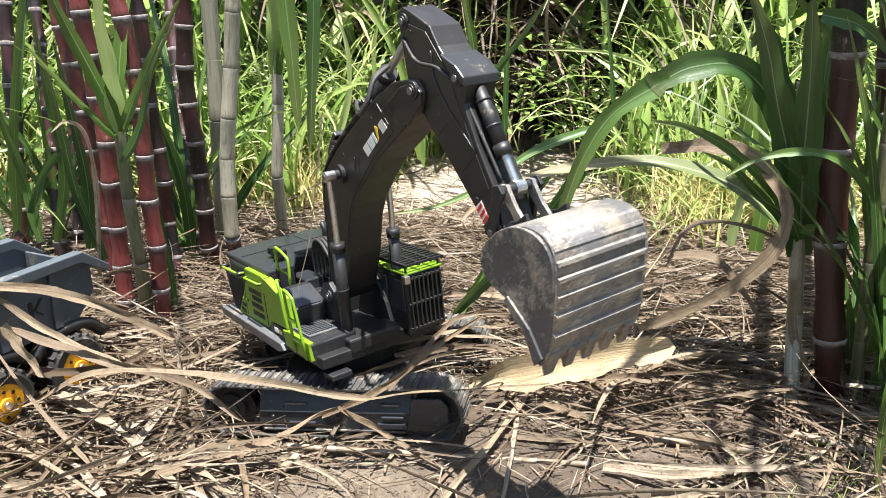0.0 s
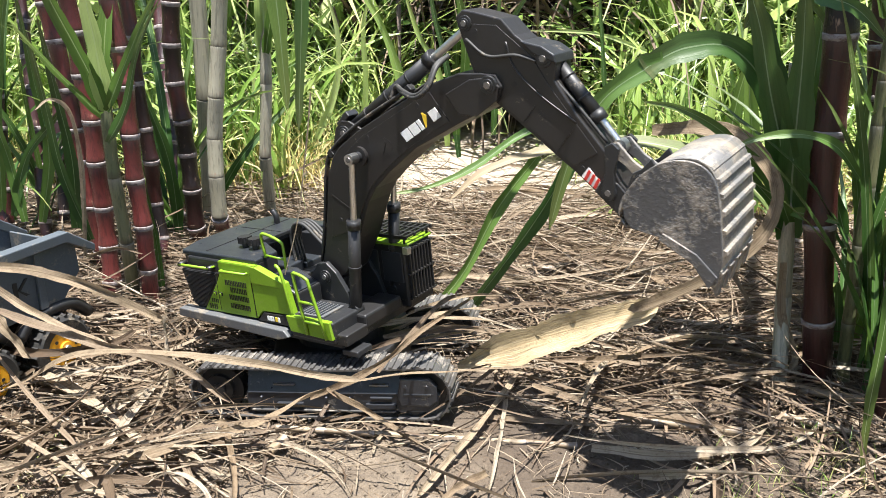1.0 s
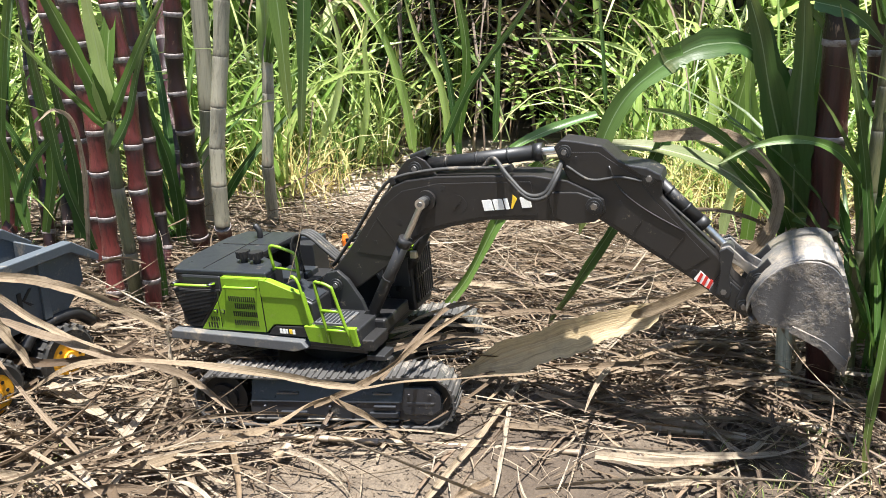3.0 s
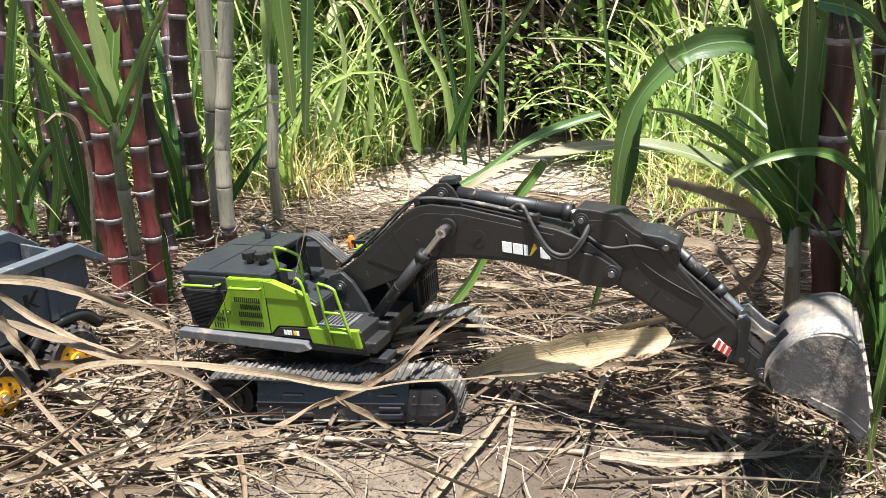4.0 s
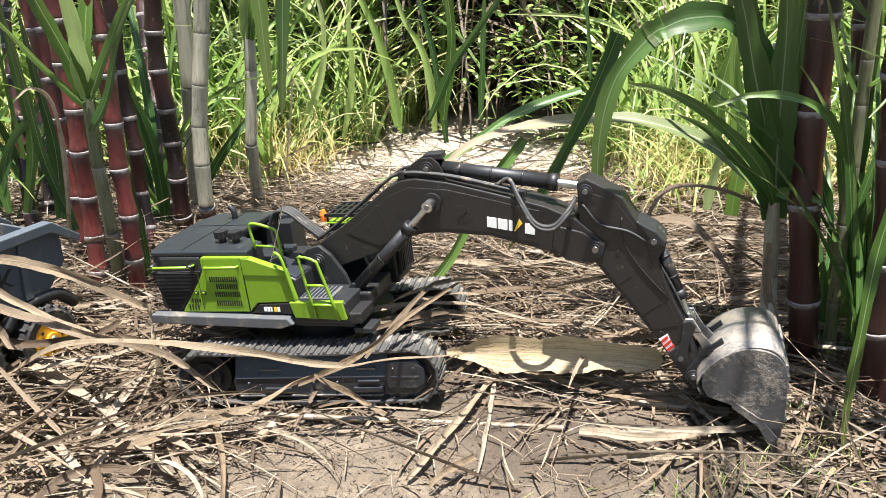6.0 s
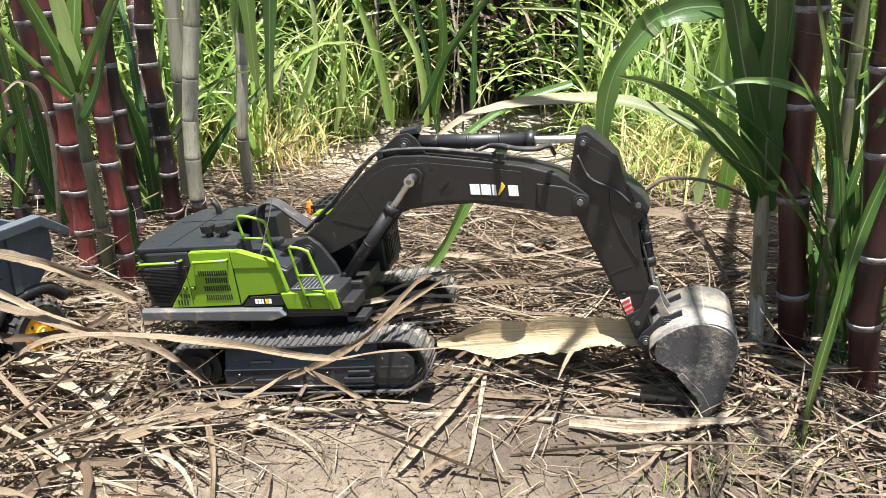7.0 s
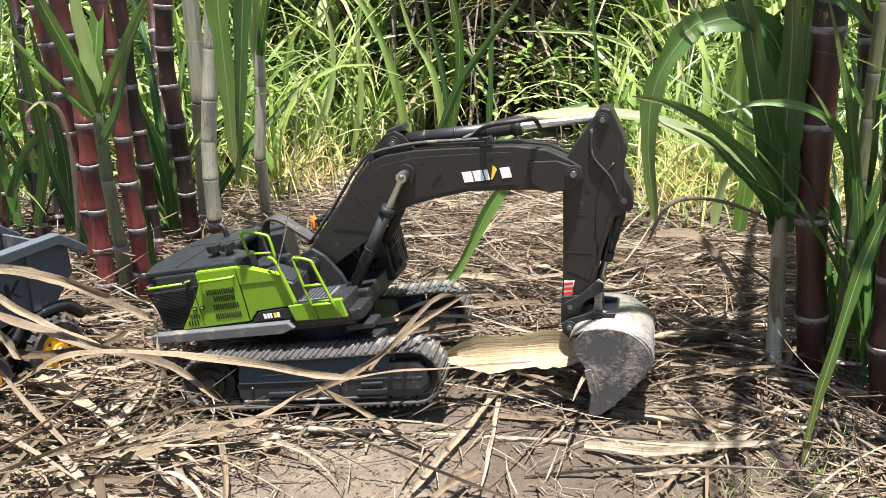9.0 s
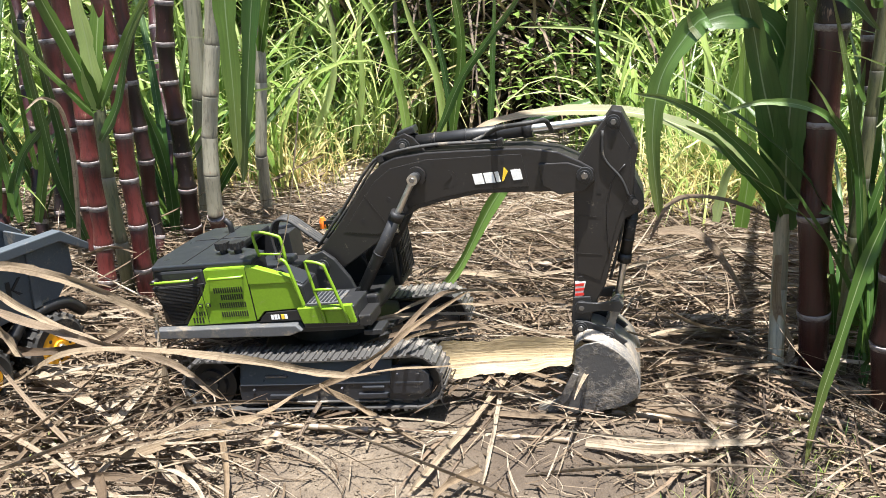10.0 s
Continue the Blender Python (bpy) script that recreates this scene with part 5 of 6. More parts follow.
add_leaf("cane_leaf", [(0.145, 1.160, 0.269), (0.089, 1.140, 0.197), (0.039, 1.120, 0.102), (-0.008, 1.100, 0.046), (-0.041, 1.080, 0.009)], 0.021, LEAF, "straight green leaf reaching down behind the boom", face=(0.3, -1, 0.4))
trail = add_leaf("leaf_tip", [(0, 0, 0.01), (0.004, 0, -0.08), (0.002, 0.003, -0.17), (-0.004, 0, -0.25), (-0.010, 0, -0.32)], 0.026, LEAF, "trailing tip of the long arching leaf behind the boom", pivot=(0, 0, 0), face=(0.3, -1, 0.3), tip=0.55, root=0.8, fold=0.18)
SWAYING.append((trail, [(t, pose(x, y, z, 0, a, 0)) for t, x, y, z, a in [(0, 0.177, 1.1, 0.282, 37.3), (1, 0.176, 1.1, 0.26, 30.7), (1.5, 0.176, 1.1, 0.266, 21.3), (2, 0.199, 1.1, 0.269, 27.1), (3.5, 0.33, 1.1, 0.346, 22.4), (4, 0.258, 1.1, 0.36, 6.0), (4.5, 0.252, 1.1, 0.358, -1.7), (5.5, 0.228, 1.08, 0.42, -2.5), (6.2, 0.250, 1.060, 0.420, 40.0), (7, 0.250, 1.030, 0.228, 92.8), (8, 0.241, 1.030, 0.262, 92.3), (10, 0.238, 1.030, 0.272, 91.4)]]))
husk_base = Vector((0.026, 0.944, 0.038))
husk = add_leaf("husk_leaf", [husk_base + Vector(q) for q in ((0, 0, 0), (0.06, -0.005, 0.006), (0.13, -0.012, 0.012), (0.20, -0.02, 0.016), (0.265, -0.025, 0.016))], 0.048, HUSK, "broad tan dry husk leaf pushed by the bucket", pivot=tuple(husk_base), face=(0, -1, 0.62), tip=0.22, root=0.12, fold=0.22, wave=0.12, twist=0.22, per=10)
H0 = Matrix.Translation(husk_base)
SWAYING.append((husk, [(t, H0 @ pose(x, y, z, 0, a, b)) for t, x, y, z, a, b in ((0, 0, 0, 0, -13, -4), (1, 0, 0, 0, -19, -2), (2.2, 0, 0, 0, -19, 0), (3.5, 0, 0, 0, -17, 0), (4.2, 0, 0, 0, -7, -2), (4.7, 0, -0.020, 0.006, 3, -2), (5.5, 0, -0.034, 0.014, 4, -3), (7, 0, -0.040, 0.022, -2, 0), (8.5, -0.01, -0.044, 0.028, -2, 2), (9.2, -0.038, -0.045, 0.032, -1, 3), (10, -0.070, -0.046, 0.022, -1, 3))]))
curl = add_leaf("curled_leaf", [(0.265, 1.000, 0.341), (0.318, 0.970, 0.350), (0.368, 0.950, 0.336), (0.400, 0.930, 0.289), (0.386, 0.910, 0.239), (0.334, 0.900, 0.192), (0.270, 0.900, 0.155), (0.230, 0.900, 0.140)], 0.020, STRAW_PALE, "curled dry leaf hanging in a loop", pivot=(0.265, 1.000, 0.341), face=(0.2, -1, 0.3), tip=0.2, fold=0.1)
C0 = Matrix.Translation(Vector((0.265, 1.000, 0.341)))
SWAYING.append((curl, [(0, C0), (1, C0), (3.3, C0 @ pose(0, 0, 0, 0, 2, 3)), (3.9, C0 @ pose(0.02, 0.02, -0.03, 20, 4, 5)), (4.4, C0 @ pose(0.03, 0.0, -0.24, 84, 0, 8)), (10, C0 @ pose(0.03, 0.0, -0.24, 84, 0, 8))]))
front = add_leaf("hanging_leaf", [(0.497, 0.800, 0.328), (0.479, 0.790, 0.239), (0.467, 0.770, 0.136), (0.462, 0.760, 0.065), (0.463, 0.750, 0.007)], 0.0145, LEAF_BRIGHT, "bright green leaf blade hanging beside the clearing", pivot=(0.497, 0.800, 0.328), face=(-0.4, -1, 0.2), tip=0.5)
N0 = Matrix.Translation(Vector((0.497, 0.800, 0.328)))
SWAYING.append((front, [(0, N0 @ pose(0, 0, 0, 0, -1, 0)), (4.5, N0), (5.5, N0 @ pose(0, 0, 0, 0, 0, 0)), (7, N0 @ pose(0, 0, 0, 0, 6, 0)), (7.5, N0 @ pose(-0.01, 0, 0, 0, 11, 0)), (8.5, N0 @ pose(-0.01, 0, 0, 0, 9, 0)), (10, N0 @ pose(-0.01, 0, 0, 0, 8, 0))]))
for pts, w, drift in (([(-0.180, 0.900, 0.628), (-0.179, 0.900, 0.553), (-0.174, 0.900, 0.472), (-0.170, 0.900, 0.380)], 0.026, 1.0), ([(-0.140, 0.920, 0.630), (-0.148, 0.920, 0.541), (-0.155, 0.920, 0.446), (-0.162, 0.920, 0.353)], 0.020, 1.25)):
    ob = add_leaf("hanging_leaf", pts, w, LEAF, "green leaf tip hanging down from above", pivot=pts[0], face=(0.2, -1, 0), tip=0.45, group="leaf tips overhead")
    M = Matrix.Translation(Vector(pts[0]))
    SWAYING.append((ob, [(0, M), (5.5, M), (7.4, M @ pose(-0.004, 0, 0)), (8.0, M @ pose(-0.02 * drift, 0, -0.02, 0, 3, 0)), (8.5, M @ pose(-0.028 * drift, 0, -0.05, 0, 3, 0)), (9.2, M @ pose(-0.045 * drift, 0, -0.07, 0, 2, 0)), (10, M @ pose(-0.035 * drift, 0, -0.07, 0, 3, 0))]))
# single leaves standing before the far cane rows
for k, (pts, w, m) in enumerate((([(-0.068, 1.950, 0.115), (-0.084, 1.950, 0.228), (-0.125, 1.950, 0.361), (-0.188, 1.950, 0.476), (-0.249, 1.950, 0.549)], 0.034, LEAF_BRIGHT), ([(0.024, 2.050, 0.081), (0.002, 2.050, 0.255), (-0.054, 2.050, 0.365), (-0.094, 2.050, 0.485)], 0.030, LEAF_BRIGHT),
                                  ([(0.008, 1.800, 0.163), (0.062, 1.750, 0.297), (0.134, 1.700, 0.407), (0.198, 1.680, 0.506)], 0.028, LEAF), ([(0.052, 2.000, 0.063), (0.023, 2.000, 0.262), (-0.018, 2.000, 0.435), (-0.025, 2.000, 0.537)], 0.024, LEAF), ([(0.127, 1.850, 0.153), (0.129, 1.850, 0.346), (0.131, 1.850, 0.514)], 0.022, LEAF),
                                  ([(0.042, 1.900, 0.142), (0.060, 1.900, 0.340), (0.040, 1.900, 0.465), (0.021, 1.900, 0.537)], 0.036, LEAF_BRIGHT), ([(0.306, 1.500, 0.301), (0.290, 1.500, 0.423), (0.276, 1.500, 0.520)], 0.012, LEAF), ([(0.528, 2.100, 0.318), (0.386, 2.050, 0.365), (0.186, 2.000, 0.376)], 0.016, LEAF_BRIGHT),
                                  ([(-0.290, 1.900, 0.129), (-0.244, 1.900, 0.237), (-0.232, 1.900, 0.366), (-0.265, 1.900, 0.490)], 0.026, LEAF_BRIGHT), ([(-0.206, 2.000, 0.077), (-0.180, 2.000, 0.220), (-0.182, 2.000, 0.383), (-0.152, 2.000, 0.499)], 0.024, LEAF_BRIGHT))):
    add_leaf("cane_leaf", pts, w * 0.72, m, "tall cane leaf lit by the sun at the field edge", group="leaves at the field edge", face=(0.1, -1, 0.2), seed=k + 60)


# ---------------------------------------------------------------- dry litter, single leaves first
def litter(points, width, material, label, name="dry_leaf", **kw):
    kw.setdefault("face", (0, -0.25, 1))
    kw.setdefault("fold", 0.24)
    kw.setdefault("wave", 0.45)
    kw.setdefault("twist", 0.7)
    return add_leaf(name, points, width, material, label, "dry leaf", group="dry leaves on the ground", **kw)


BL, BR = "long bleached dry cane leaf lying over the litter", "brown curled dry cane leaf on the ground"
litter([(-0.522, 0.840, 0.212), (-0.465, 0.850, 0.206), (-0.414, 0.860, 0.188), (-0.369, 0.870, 0.160), (-0.328, 0.880, 0.131)], 0.0109, STRAW_PALE, "bleached dry leaf bent down over a broken stub", root=0.9, tip=0.1, face=(0, -0.6, 1), seed=1)
litter([(-0.325, 0.880, 0.137), (-0.324, 0.875, 0.111), (-0.320, 0.870, 0.084), (-0.347, 0.940, 0.000)], 0.0103, STRAW, "broken brown leaf base standing as a stub", root=0.8, tip=0.1, face=(-0.3, -1, 0))
litter([(-0.563, 0.849, 0.030), (-0.503, 0.875, 0.050), (-0.413, 0.830, 0.108), (-0.311, 0.820, 0.118), (-0.213, 0.810, 0.112), (-0.136, 0.800, 0.103), (-0.085, 0.800, 0.097)], 0.0092, STRAW_PALE, BL, root=0.8, tip=0.15, face=(0, -0.8, 1), seed=2)
litter([(-0.092, 0.800, 0.096), (-0.028, 0.800, 0.105), (0.042, 0.800, 0.110), (0.114, 0.820, 0.106)], 0.0038, STRAW_PALE, BL, tip=0.3, face=(0, -0.8, 1), seed=3)
litter([(-0.518, 0.946, 0.020), (-0.437, 0.875, 0.030), (-0.366, 0.813, 0.025), (-0.307, 0.753, 0.020), (-0.258, 0.708, 0.010)], 0.0134, STRAW_PALE, BL, root=0.9, tip=0.1, seed=4)
litter([(-0.375, 0.747, 0.010), (-0.287, 0.771, 0.030), (-0.217, 0.800, 0.035), (-0.166, 0.848, 0.040), (-0.122, 0.830, 0.070)], 0.0103, STRAW_PALE, BL, root=0.5, tip=0.1, seed=5)
litter([(-0.147, 0.820, 0.062), (-0.093, 0.810, 0.094), (-0.054, 0.820, 0.117), (-0.016, 0.860, 0.133), (0.044, 0.940, 0.138)], 0.0076, STRAW_PALE, BL, tip=0.3, face=(0, -0.8, 1), seed=6)
litter([(-0.127, 0.810, 0.079), (-0.083, 0.828, 0.040), (-0.043, 0.815, 0.020), (-0.006, 0.787, 0.010)], 0.0065, STRAW_PALE, BL, root=0.9, tip=0.2, seed=7)
litter([(-0.068, 0.820, 0.095), (-0.036, 0.860, 0.119), (0.004, 0.920, 0.139), (0.033, 0.950, 0.138)], 0.0065, STRAW, BL, tip=0.3, face=(0, -0.7, 1), seed=8)
litter([(0.109, 0.960, 0.020), (0.066, 0.856, 0.025), (0.016, 0.769, 0.020), (-0.023, 0.707, 0.010)], 0.0076, STRAW_PALE, BL, root=0.8, tip=0.1, seed=9)
litter([(0.086, 0.891, 0.020), (0.070, 0.797, 0.020), (0.052, 0.712, 0.010)], 0.0049, STRAW, BL, root=0.8, tip=0.1, seed=10)
litter([(0.052, 0.737, 0.020), (0.021, 0.713, 0.020), (0.003, 0.698, 0.010)], 0.0071, STRAW_PALE, BL, root=0.9, tip=0.1, seed=11)
litter([(0.111, 0.931, 0.030), (0.188, 0.888, 0.030), (0.273, 0.858, 0.020), (0.346, 0.826, 0.020)], 0.0104, STRAW, BR, root=0.7, tip=0.2, seed=12)
litter([(0.120, 0.909, 0.030), (0.213, 0.864, 0.020), (0.296, 0.838, 0.020)], 0.0080, STRAW_PALE, BL, tip=0.2, seed=13)
litter([(0.176, 0.793, 0.015), (0.250, 0.769, 0.020), (0.336, 0.780, 0.020), (0.395, 0.832, 0.020)], 0.0096, STRAW, BR, root=0.8, tip=0.2, seed=14)
litter([(0.220, 0.746, 0.010), (0.279, 0.737, 0.020), (0.342, 0.776, 0.015)], 0.0080, STRAW_PALE, BL, seed=15)
litter([(-0.616, 0.982, 0.050), (-0.497, 0.900, 0.076), (-0.411, 0.900, 0.087), (-0.370, 0.900, 0.107)], 0.0104, STRAW, BR, tip=0.2, face=(0, -0.7, 1), seed=16)
litter([(-0.548, 0.900, 0.178), (-0.500, 0.900, 0.137), (-0.445, 0.890, 0.112), (-0.392, 0.880, 0.094)], 0.0088, STRAW_PALE, BL, tip=0.2, face=(0, -0.7, 1), seed=17)
litter([(-0.525, 0.870, 0.147), (-0.474, 0.870, 0.129), (-0.399, 0.860, 0.108), (-0.301, 0.840, 0.092), (-0.234, 0.800, 0.067)], 0.0104, STRAW, BR, tip=0.2, face=(0, -0.7, 1), seed=18)
litter([(-0.512, 0.840, 0.165), (-0.492, 0.840, 0.136), (-0.465, 0.830, 0.105)], 0.0112, STRAW_PALE, BL, root=0.9, tip=0.1, face=(0, -0.7, 1), seed=19)
litter([(-0.527, 0.913, 0.020), (-0.499, 0.833, 0.020), (-0.451, 0.754, 0.020), (-0.390, 0.713, 0.020)], 0.0112, STRAW, BR, root=0.9, tip=0.1, seed=20)
litter([(-0.230, 0.737, 0.010), (-0.278, 0.769, 0.020), (-0.322, 0.797, 0.020)], 0.0096, STRAW_PALE, BL, seed=21)
litter([(-0.553, 1.200, 0.090), (-0.485, 1.150, 0.123), (-0.436, 1.120, 0.125)], 0.0064, STRAW, "withered brown leaf twisted round a cane", face=(0, -1, 0.5))
litter([(-0.454, 1.000, 0.049), (-0.427, 1.000, 0.054), (-0.399, 1.000, 0.058)], 0.0128, STRAW_PALE, BL, face=(0, -0.5, 1), seed=23)
for k in range(6):
    a = Vector((-0.036, 0.950, 0.074)).lerp(Vector((0.004, 0.990, 0.096)), RNG.random()) + Vector((RNG.normal(0, 0.02), RNG.normal(0, 0.015), RNG.uniform(-0.03, 0.01)))
    d = Vector((RNG.uniform(0.07, 0.15), RNG.uniform(0.0, 0.05), RNG.uniform(-0.02, 0.05)))
    litter([a - d * 0.7, a - d * 0.1 + Vector((0, 0, 0.012)), a + d * 0.5 + Vector((0, 0, 0.012)), a + d], RNG.uniform(0.004, 0.009), STRAW_PALE if k % 3 else STRAW, BL, seed=200 + k, tip=0.3, root=0.7, face=(0, -0.8, 1))
for k in range(56):
    x, y, a, ln = RNG.uniform(-0.95, 0.95), RNG.uniform(0.98, 1.95), RNG.normal(0, 0.5), RNG.uniform(0.14, 0.34)
    if abs(x - EX) < 0.28 and y < 1.2:
        continue
    z = 0.028 + ground_z(x, y)
    c, s = math.cos(a) * ln / 3, math.sin(a) * ln / 3
    litter([(x - c * 1.5, y - s * 1.5, z - 0.008), (x - c * 0.5, y - s * 0.5 + 0.01, z + RNG.uniform(0, 0.015)), (x + c * 0.5, y + s * 0.5 + RNG.normal(0, 0.015), z + RNG.uniform(0, 0.015)), (x + c * 1.5, y + s * 1.5, z - 0.006)],
           RNG.uniform(0.006, 0.015), STRAW_PALE if RNG.random() < 0.6 else STRAW, BL, seed=100 + k, tip=0.3, root=0.7)

for k in range(30):
    x, y, a, ln, bow = RNG.uniform(-0.62, -0.22), RNG.uniform(0.56, 0.84), RNG.normal(0.1, 0.9), RNG.uniform(0.10, 0.26), RNG.normal(0, 0.03)
    z = 0.014 + ground_z(x, y)
    c, s = math.cos(a) * ln / 2, math.sin(a) * ln / 2
    litter([(x - c, y - s, z - 0.006), (x - c * 0.4 - s * bow * 6, y - s * 0.4 + c * bow * 6, z + RNG.uniform(0, 0.02)), (x + c * 0.4 - s * bow * 6, y + s * 0.4 + c * bow * 6, z + RNG.uniform(0, 0.02)), (x + c, y + s, z - 0.006)],
           RNG.uniform(0.006, 0.0125), STRAW_PALE if k % 5 < 2 else STRAW, BL if k % 5 < 2 else BR, seed=300 + k, tip=0.35, root=0.7)
add_leaf("hanging_straw", [(-0.137, 0.860, 0.405), (-0.147, 0.860, 0.331), (-0.159, 0.860, 0.260), (-0.176, 0.860, 0.198)], 0.0011, STRAW_PALE, "thin pale grass stalk hanging down from above", "grass stalk", tip=0.6, root=0.9, face=(0, -1, 0))


# dry stalks lying on the soil
def stalk(a, b, r, label="dry grey cane stalk lying on the soil", n=4):
    a, b = Vector(a), Vector(b)
    root = thing("dry_stalk", label, "stalk", a, "stalks on the ground")
    q = (b - a).to_track_quat("Z", "Y").to_matrix().to_4x4()
    for k in range(n):
        ob = new("stalk_segment", DRY_SEG)
        ob.parent = root
        ob.matrix_basis = q @ Matrix.Translation((0, 0, (b - a).length * k / n)) @ Matrix.Rotation(k * 1.3, 4, "Z") @ Matrix.Diagonal((r, r, (b - a).length / n, 1))


DRY_SKIN = cane_skin("dry_stalk_skin", (0.20, 0.14, 0.085), (0.40, 0.31, 0.20), 0.3)
DRY_SEG = shared("stalk_segment", lathe([(1.04, 0.0), (0.97, 0.04), (0.90, 0.5), (0.97, 0.95), (1.04, 1.0)], 9), DRY_SKIN)
stalk((-0.194, 0.842, 0.008), (0.162, 0.807, 0.008), 0.0040, n=6)
stalk((0.181, 0.803, 0.008), (0.326, 0.783, 0.008), 0.0048, n=3)
stalk((-0.193, 0.791, 0.008), (-0.178, 0.813, 0.012), 0.0062, "short broken brown cane stub with a split end", n=1)
stalk((0.221, 0.867, 0.010), (0.362, 0.832, 0.012), 0.006, n=3)
stalk((0.447, 0.944, 0.010), (0.558, 0.899, 0.015), 0.006, n=3)
stalk((0.426, 0.874, 0.010), (0.541, 0.811, 0.010), 0.005, n=3)
stalk((0.156, 1.158, 0.020), (0.467, 1.106, 0.020), 0.005, n=4)
stalk((0.118, 1.355, 0.020), (0.458, 1.300, 0.020), 0.005, n=4)


# ---------------------------------------------------------------- litter, grass and far rows as mass
def mass(name, data, material, label, category):
    me = raw_mesh(name, *data)
    me.materials.append(material)
    return tagged(new(name, me), label, category, kind="stuff")


def scatter(n, x0, x1, y0, y1, keep, seed):
    rng = np.random.default_rng(seed)
    out = []
    while len(out) < n:
        x, y = rng.uniform(x0, x1), rng.uniform(y0, y1)
        if rng.random() < keep(x, y):
            out.append((x, y, ground_z(x, y)))
    return np.array(out), rng


def trash_cover(x, y):
    """How thickly the soil is covered: bare in front, thick round the digger and behind it."""
    dx, dy = x - EX, y - EY
    c, s = math.cos(radians(EH)), math.sin(radians(EH))
    along, across = dx * c + dy * s, -dx * s + dy * c
    if -0.21 < along < 0.20 and -0.17 < across < 0.12:
        return 0.12
    if 0.02 < x < 0.40 and 0.83 < y < 0.955:
        return 0.30
    if x > 0.47 and y < 1.02:
        return 0.40
    front = min(1.0, max(0.06 if x > 0.3 else 0.025, (y - 0.77 - 0.05 * math.sin(x * 9)) / 0.14)) if x > -0.32 else min(1.0, max(0.25, (y - 0.5) / 0.2)) * 0.75
    far = 1.0 if y < 1.66 else 0.8 if y < 1.86 + 0.05 * math.sin(x * 11) else 0.08 if -0.25 < x < 0.55 else 0.22
    return front * far


pos, rng = scatter(14500, -1.6, 1.6, 0.3, 2.4, trash_cover, 3)
n = len(pos)
pos[:, 2] += rng.uniform(0.001, 0.030, n) * np.array([trash_cover(x, y) for x, y, _ in pos]) + 0.002
wide = rng.choice([0.0018, 0.0032, 0.0055, 0.0095], n, p=[0.30, 0.38, 0.24, 0.08]) * np.where((pos[:, 0] < -0.1) & (pos[:, 1] < 0.95), 1.3, 1.0)
mass("cane_trash", blades(rng, pos, rng.normal(0, 0.55, n) + rng.integers(0, 2, n) * math.pi + (rng.random(n) < 0.3) * rng.normal(0, 1.2, n), rng.uniform(0.07, 0.30, n), wide, rng.normal(0.08, 0.13, n), rng.normal(0.16, 0.24, n), rng.normal(0, 0.75, n), rng.normal(0, 1.0, n), 9, 0.35, 1.0, 0.6),
     STRAW, "thick litter of tan and brown dry cane leaves", "straw litter")
pos, rng = scatter(15000, -1.3, 1.3, 0.35, 1.8, lambda x, y: 0.45 + 0.55 * trash_cover(x, y), 4)
n = len(pos)
pos[:, 2] += rng.uniform(0.001, 0.010, n)
mass("straw_crumbs", blades(rng, pos, rng.uniform(0, 6.3, n), rng.uniform(0.010, 0.07, n), rng.uniform(0.0008, 0.0030, n), rng.normal(0.08, 0.15, n), rng.normal(0.1, 0.4, n), rng.normal(0, 0.6, n), 0.0, 3, 0.2, 1.0, 0.4),
     STRAW, "fine broken straw and leaf crumbs on the soil", "straw crumbs")
# dark strips that stand in for shade between the straw, thickest on the right
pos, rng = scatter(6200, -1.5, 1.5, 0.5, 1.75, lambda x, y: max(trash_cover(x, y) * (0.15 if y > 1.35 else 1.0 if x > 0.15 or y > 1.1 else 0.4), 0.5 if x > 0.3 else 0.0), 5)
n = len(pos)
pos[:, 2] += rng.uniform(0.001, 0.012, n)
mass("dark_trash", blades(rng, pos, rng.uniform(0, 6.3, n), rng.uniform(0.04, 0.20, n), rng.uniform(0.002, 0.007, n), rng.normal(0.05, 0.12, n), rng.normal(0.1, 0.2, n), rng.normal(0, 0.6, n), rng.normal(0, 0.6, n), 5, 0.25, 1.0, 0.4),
     DEAD, "dark leaf litter under the dry straw, coloured for shade", "leaf litter")

# thinner litter over the rest of the clearing
pos, rng = scatter(4200, -3.8, 3.8, -2.6, 2.4, lambda x, y: 0.0 if abs(x) < 1.35 and 0.35 < y < 2.4 else 1.0, 6)
n = len(pos)
pos[:, 2] += rng.uniform(0.001, 0.012, n)
mass("field_litter", blades(rng, pos, rng.uniform(0, 6.3, n), rng.uniform(0.12, 0.45, n), rng.uniform(0.004, 0.016, n), rng.normal(0.05, 0.1, n), rng.normal(0.1, 0.2, n), rng.normal(0, 0.5, n), rng.normal(0, 0.6, n), 5, 0.4, 1.0, 0.4),
     STRAW, "scattered dry cane leaves over the field soil", "straw litter")


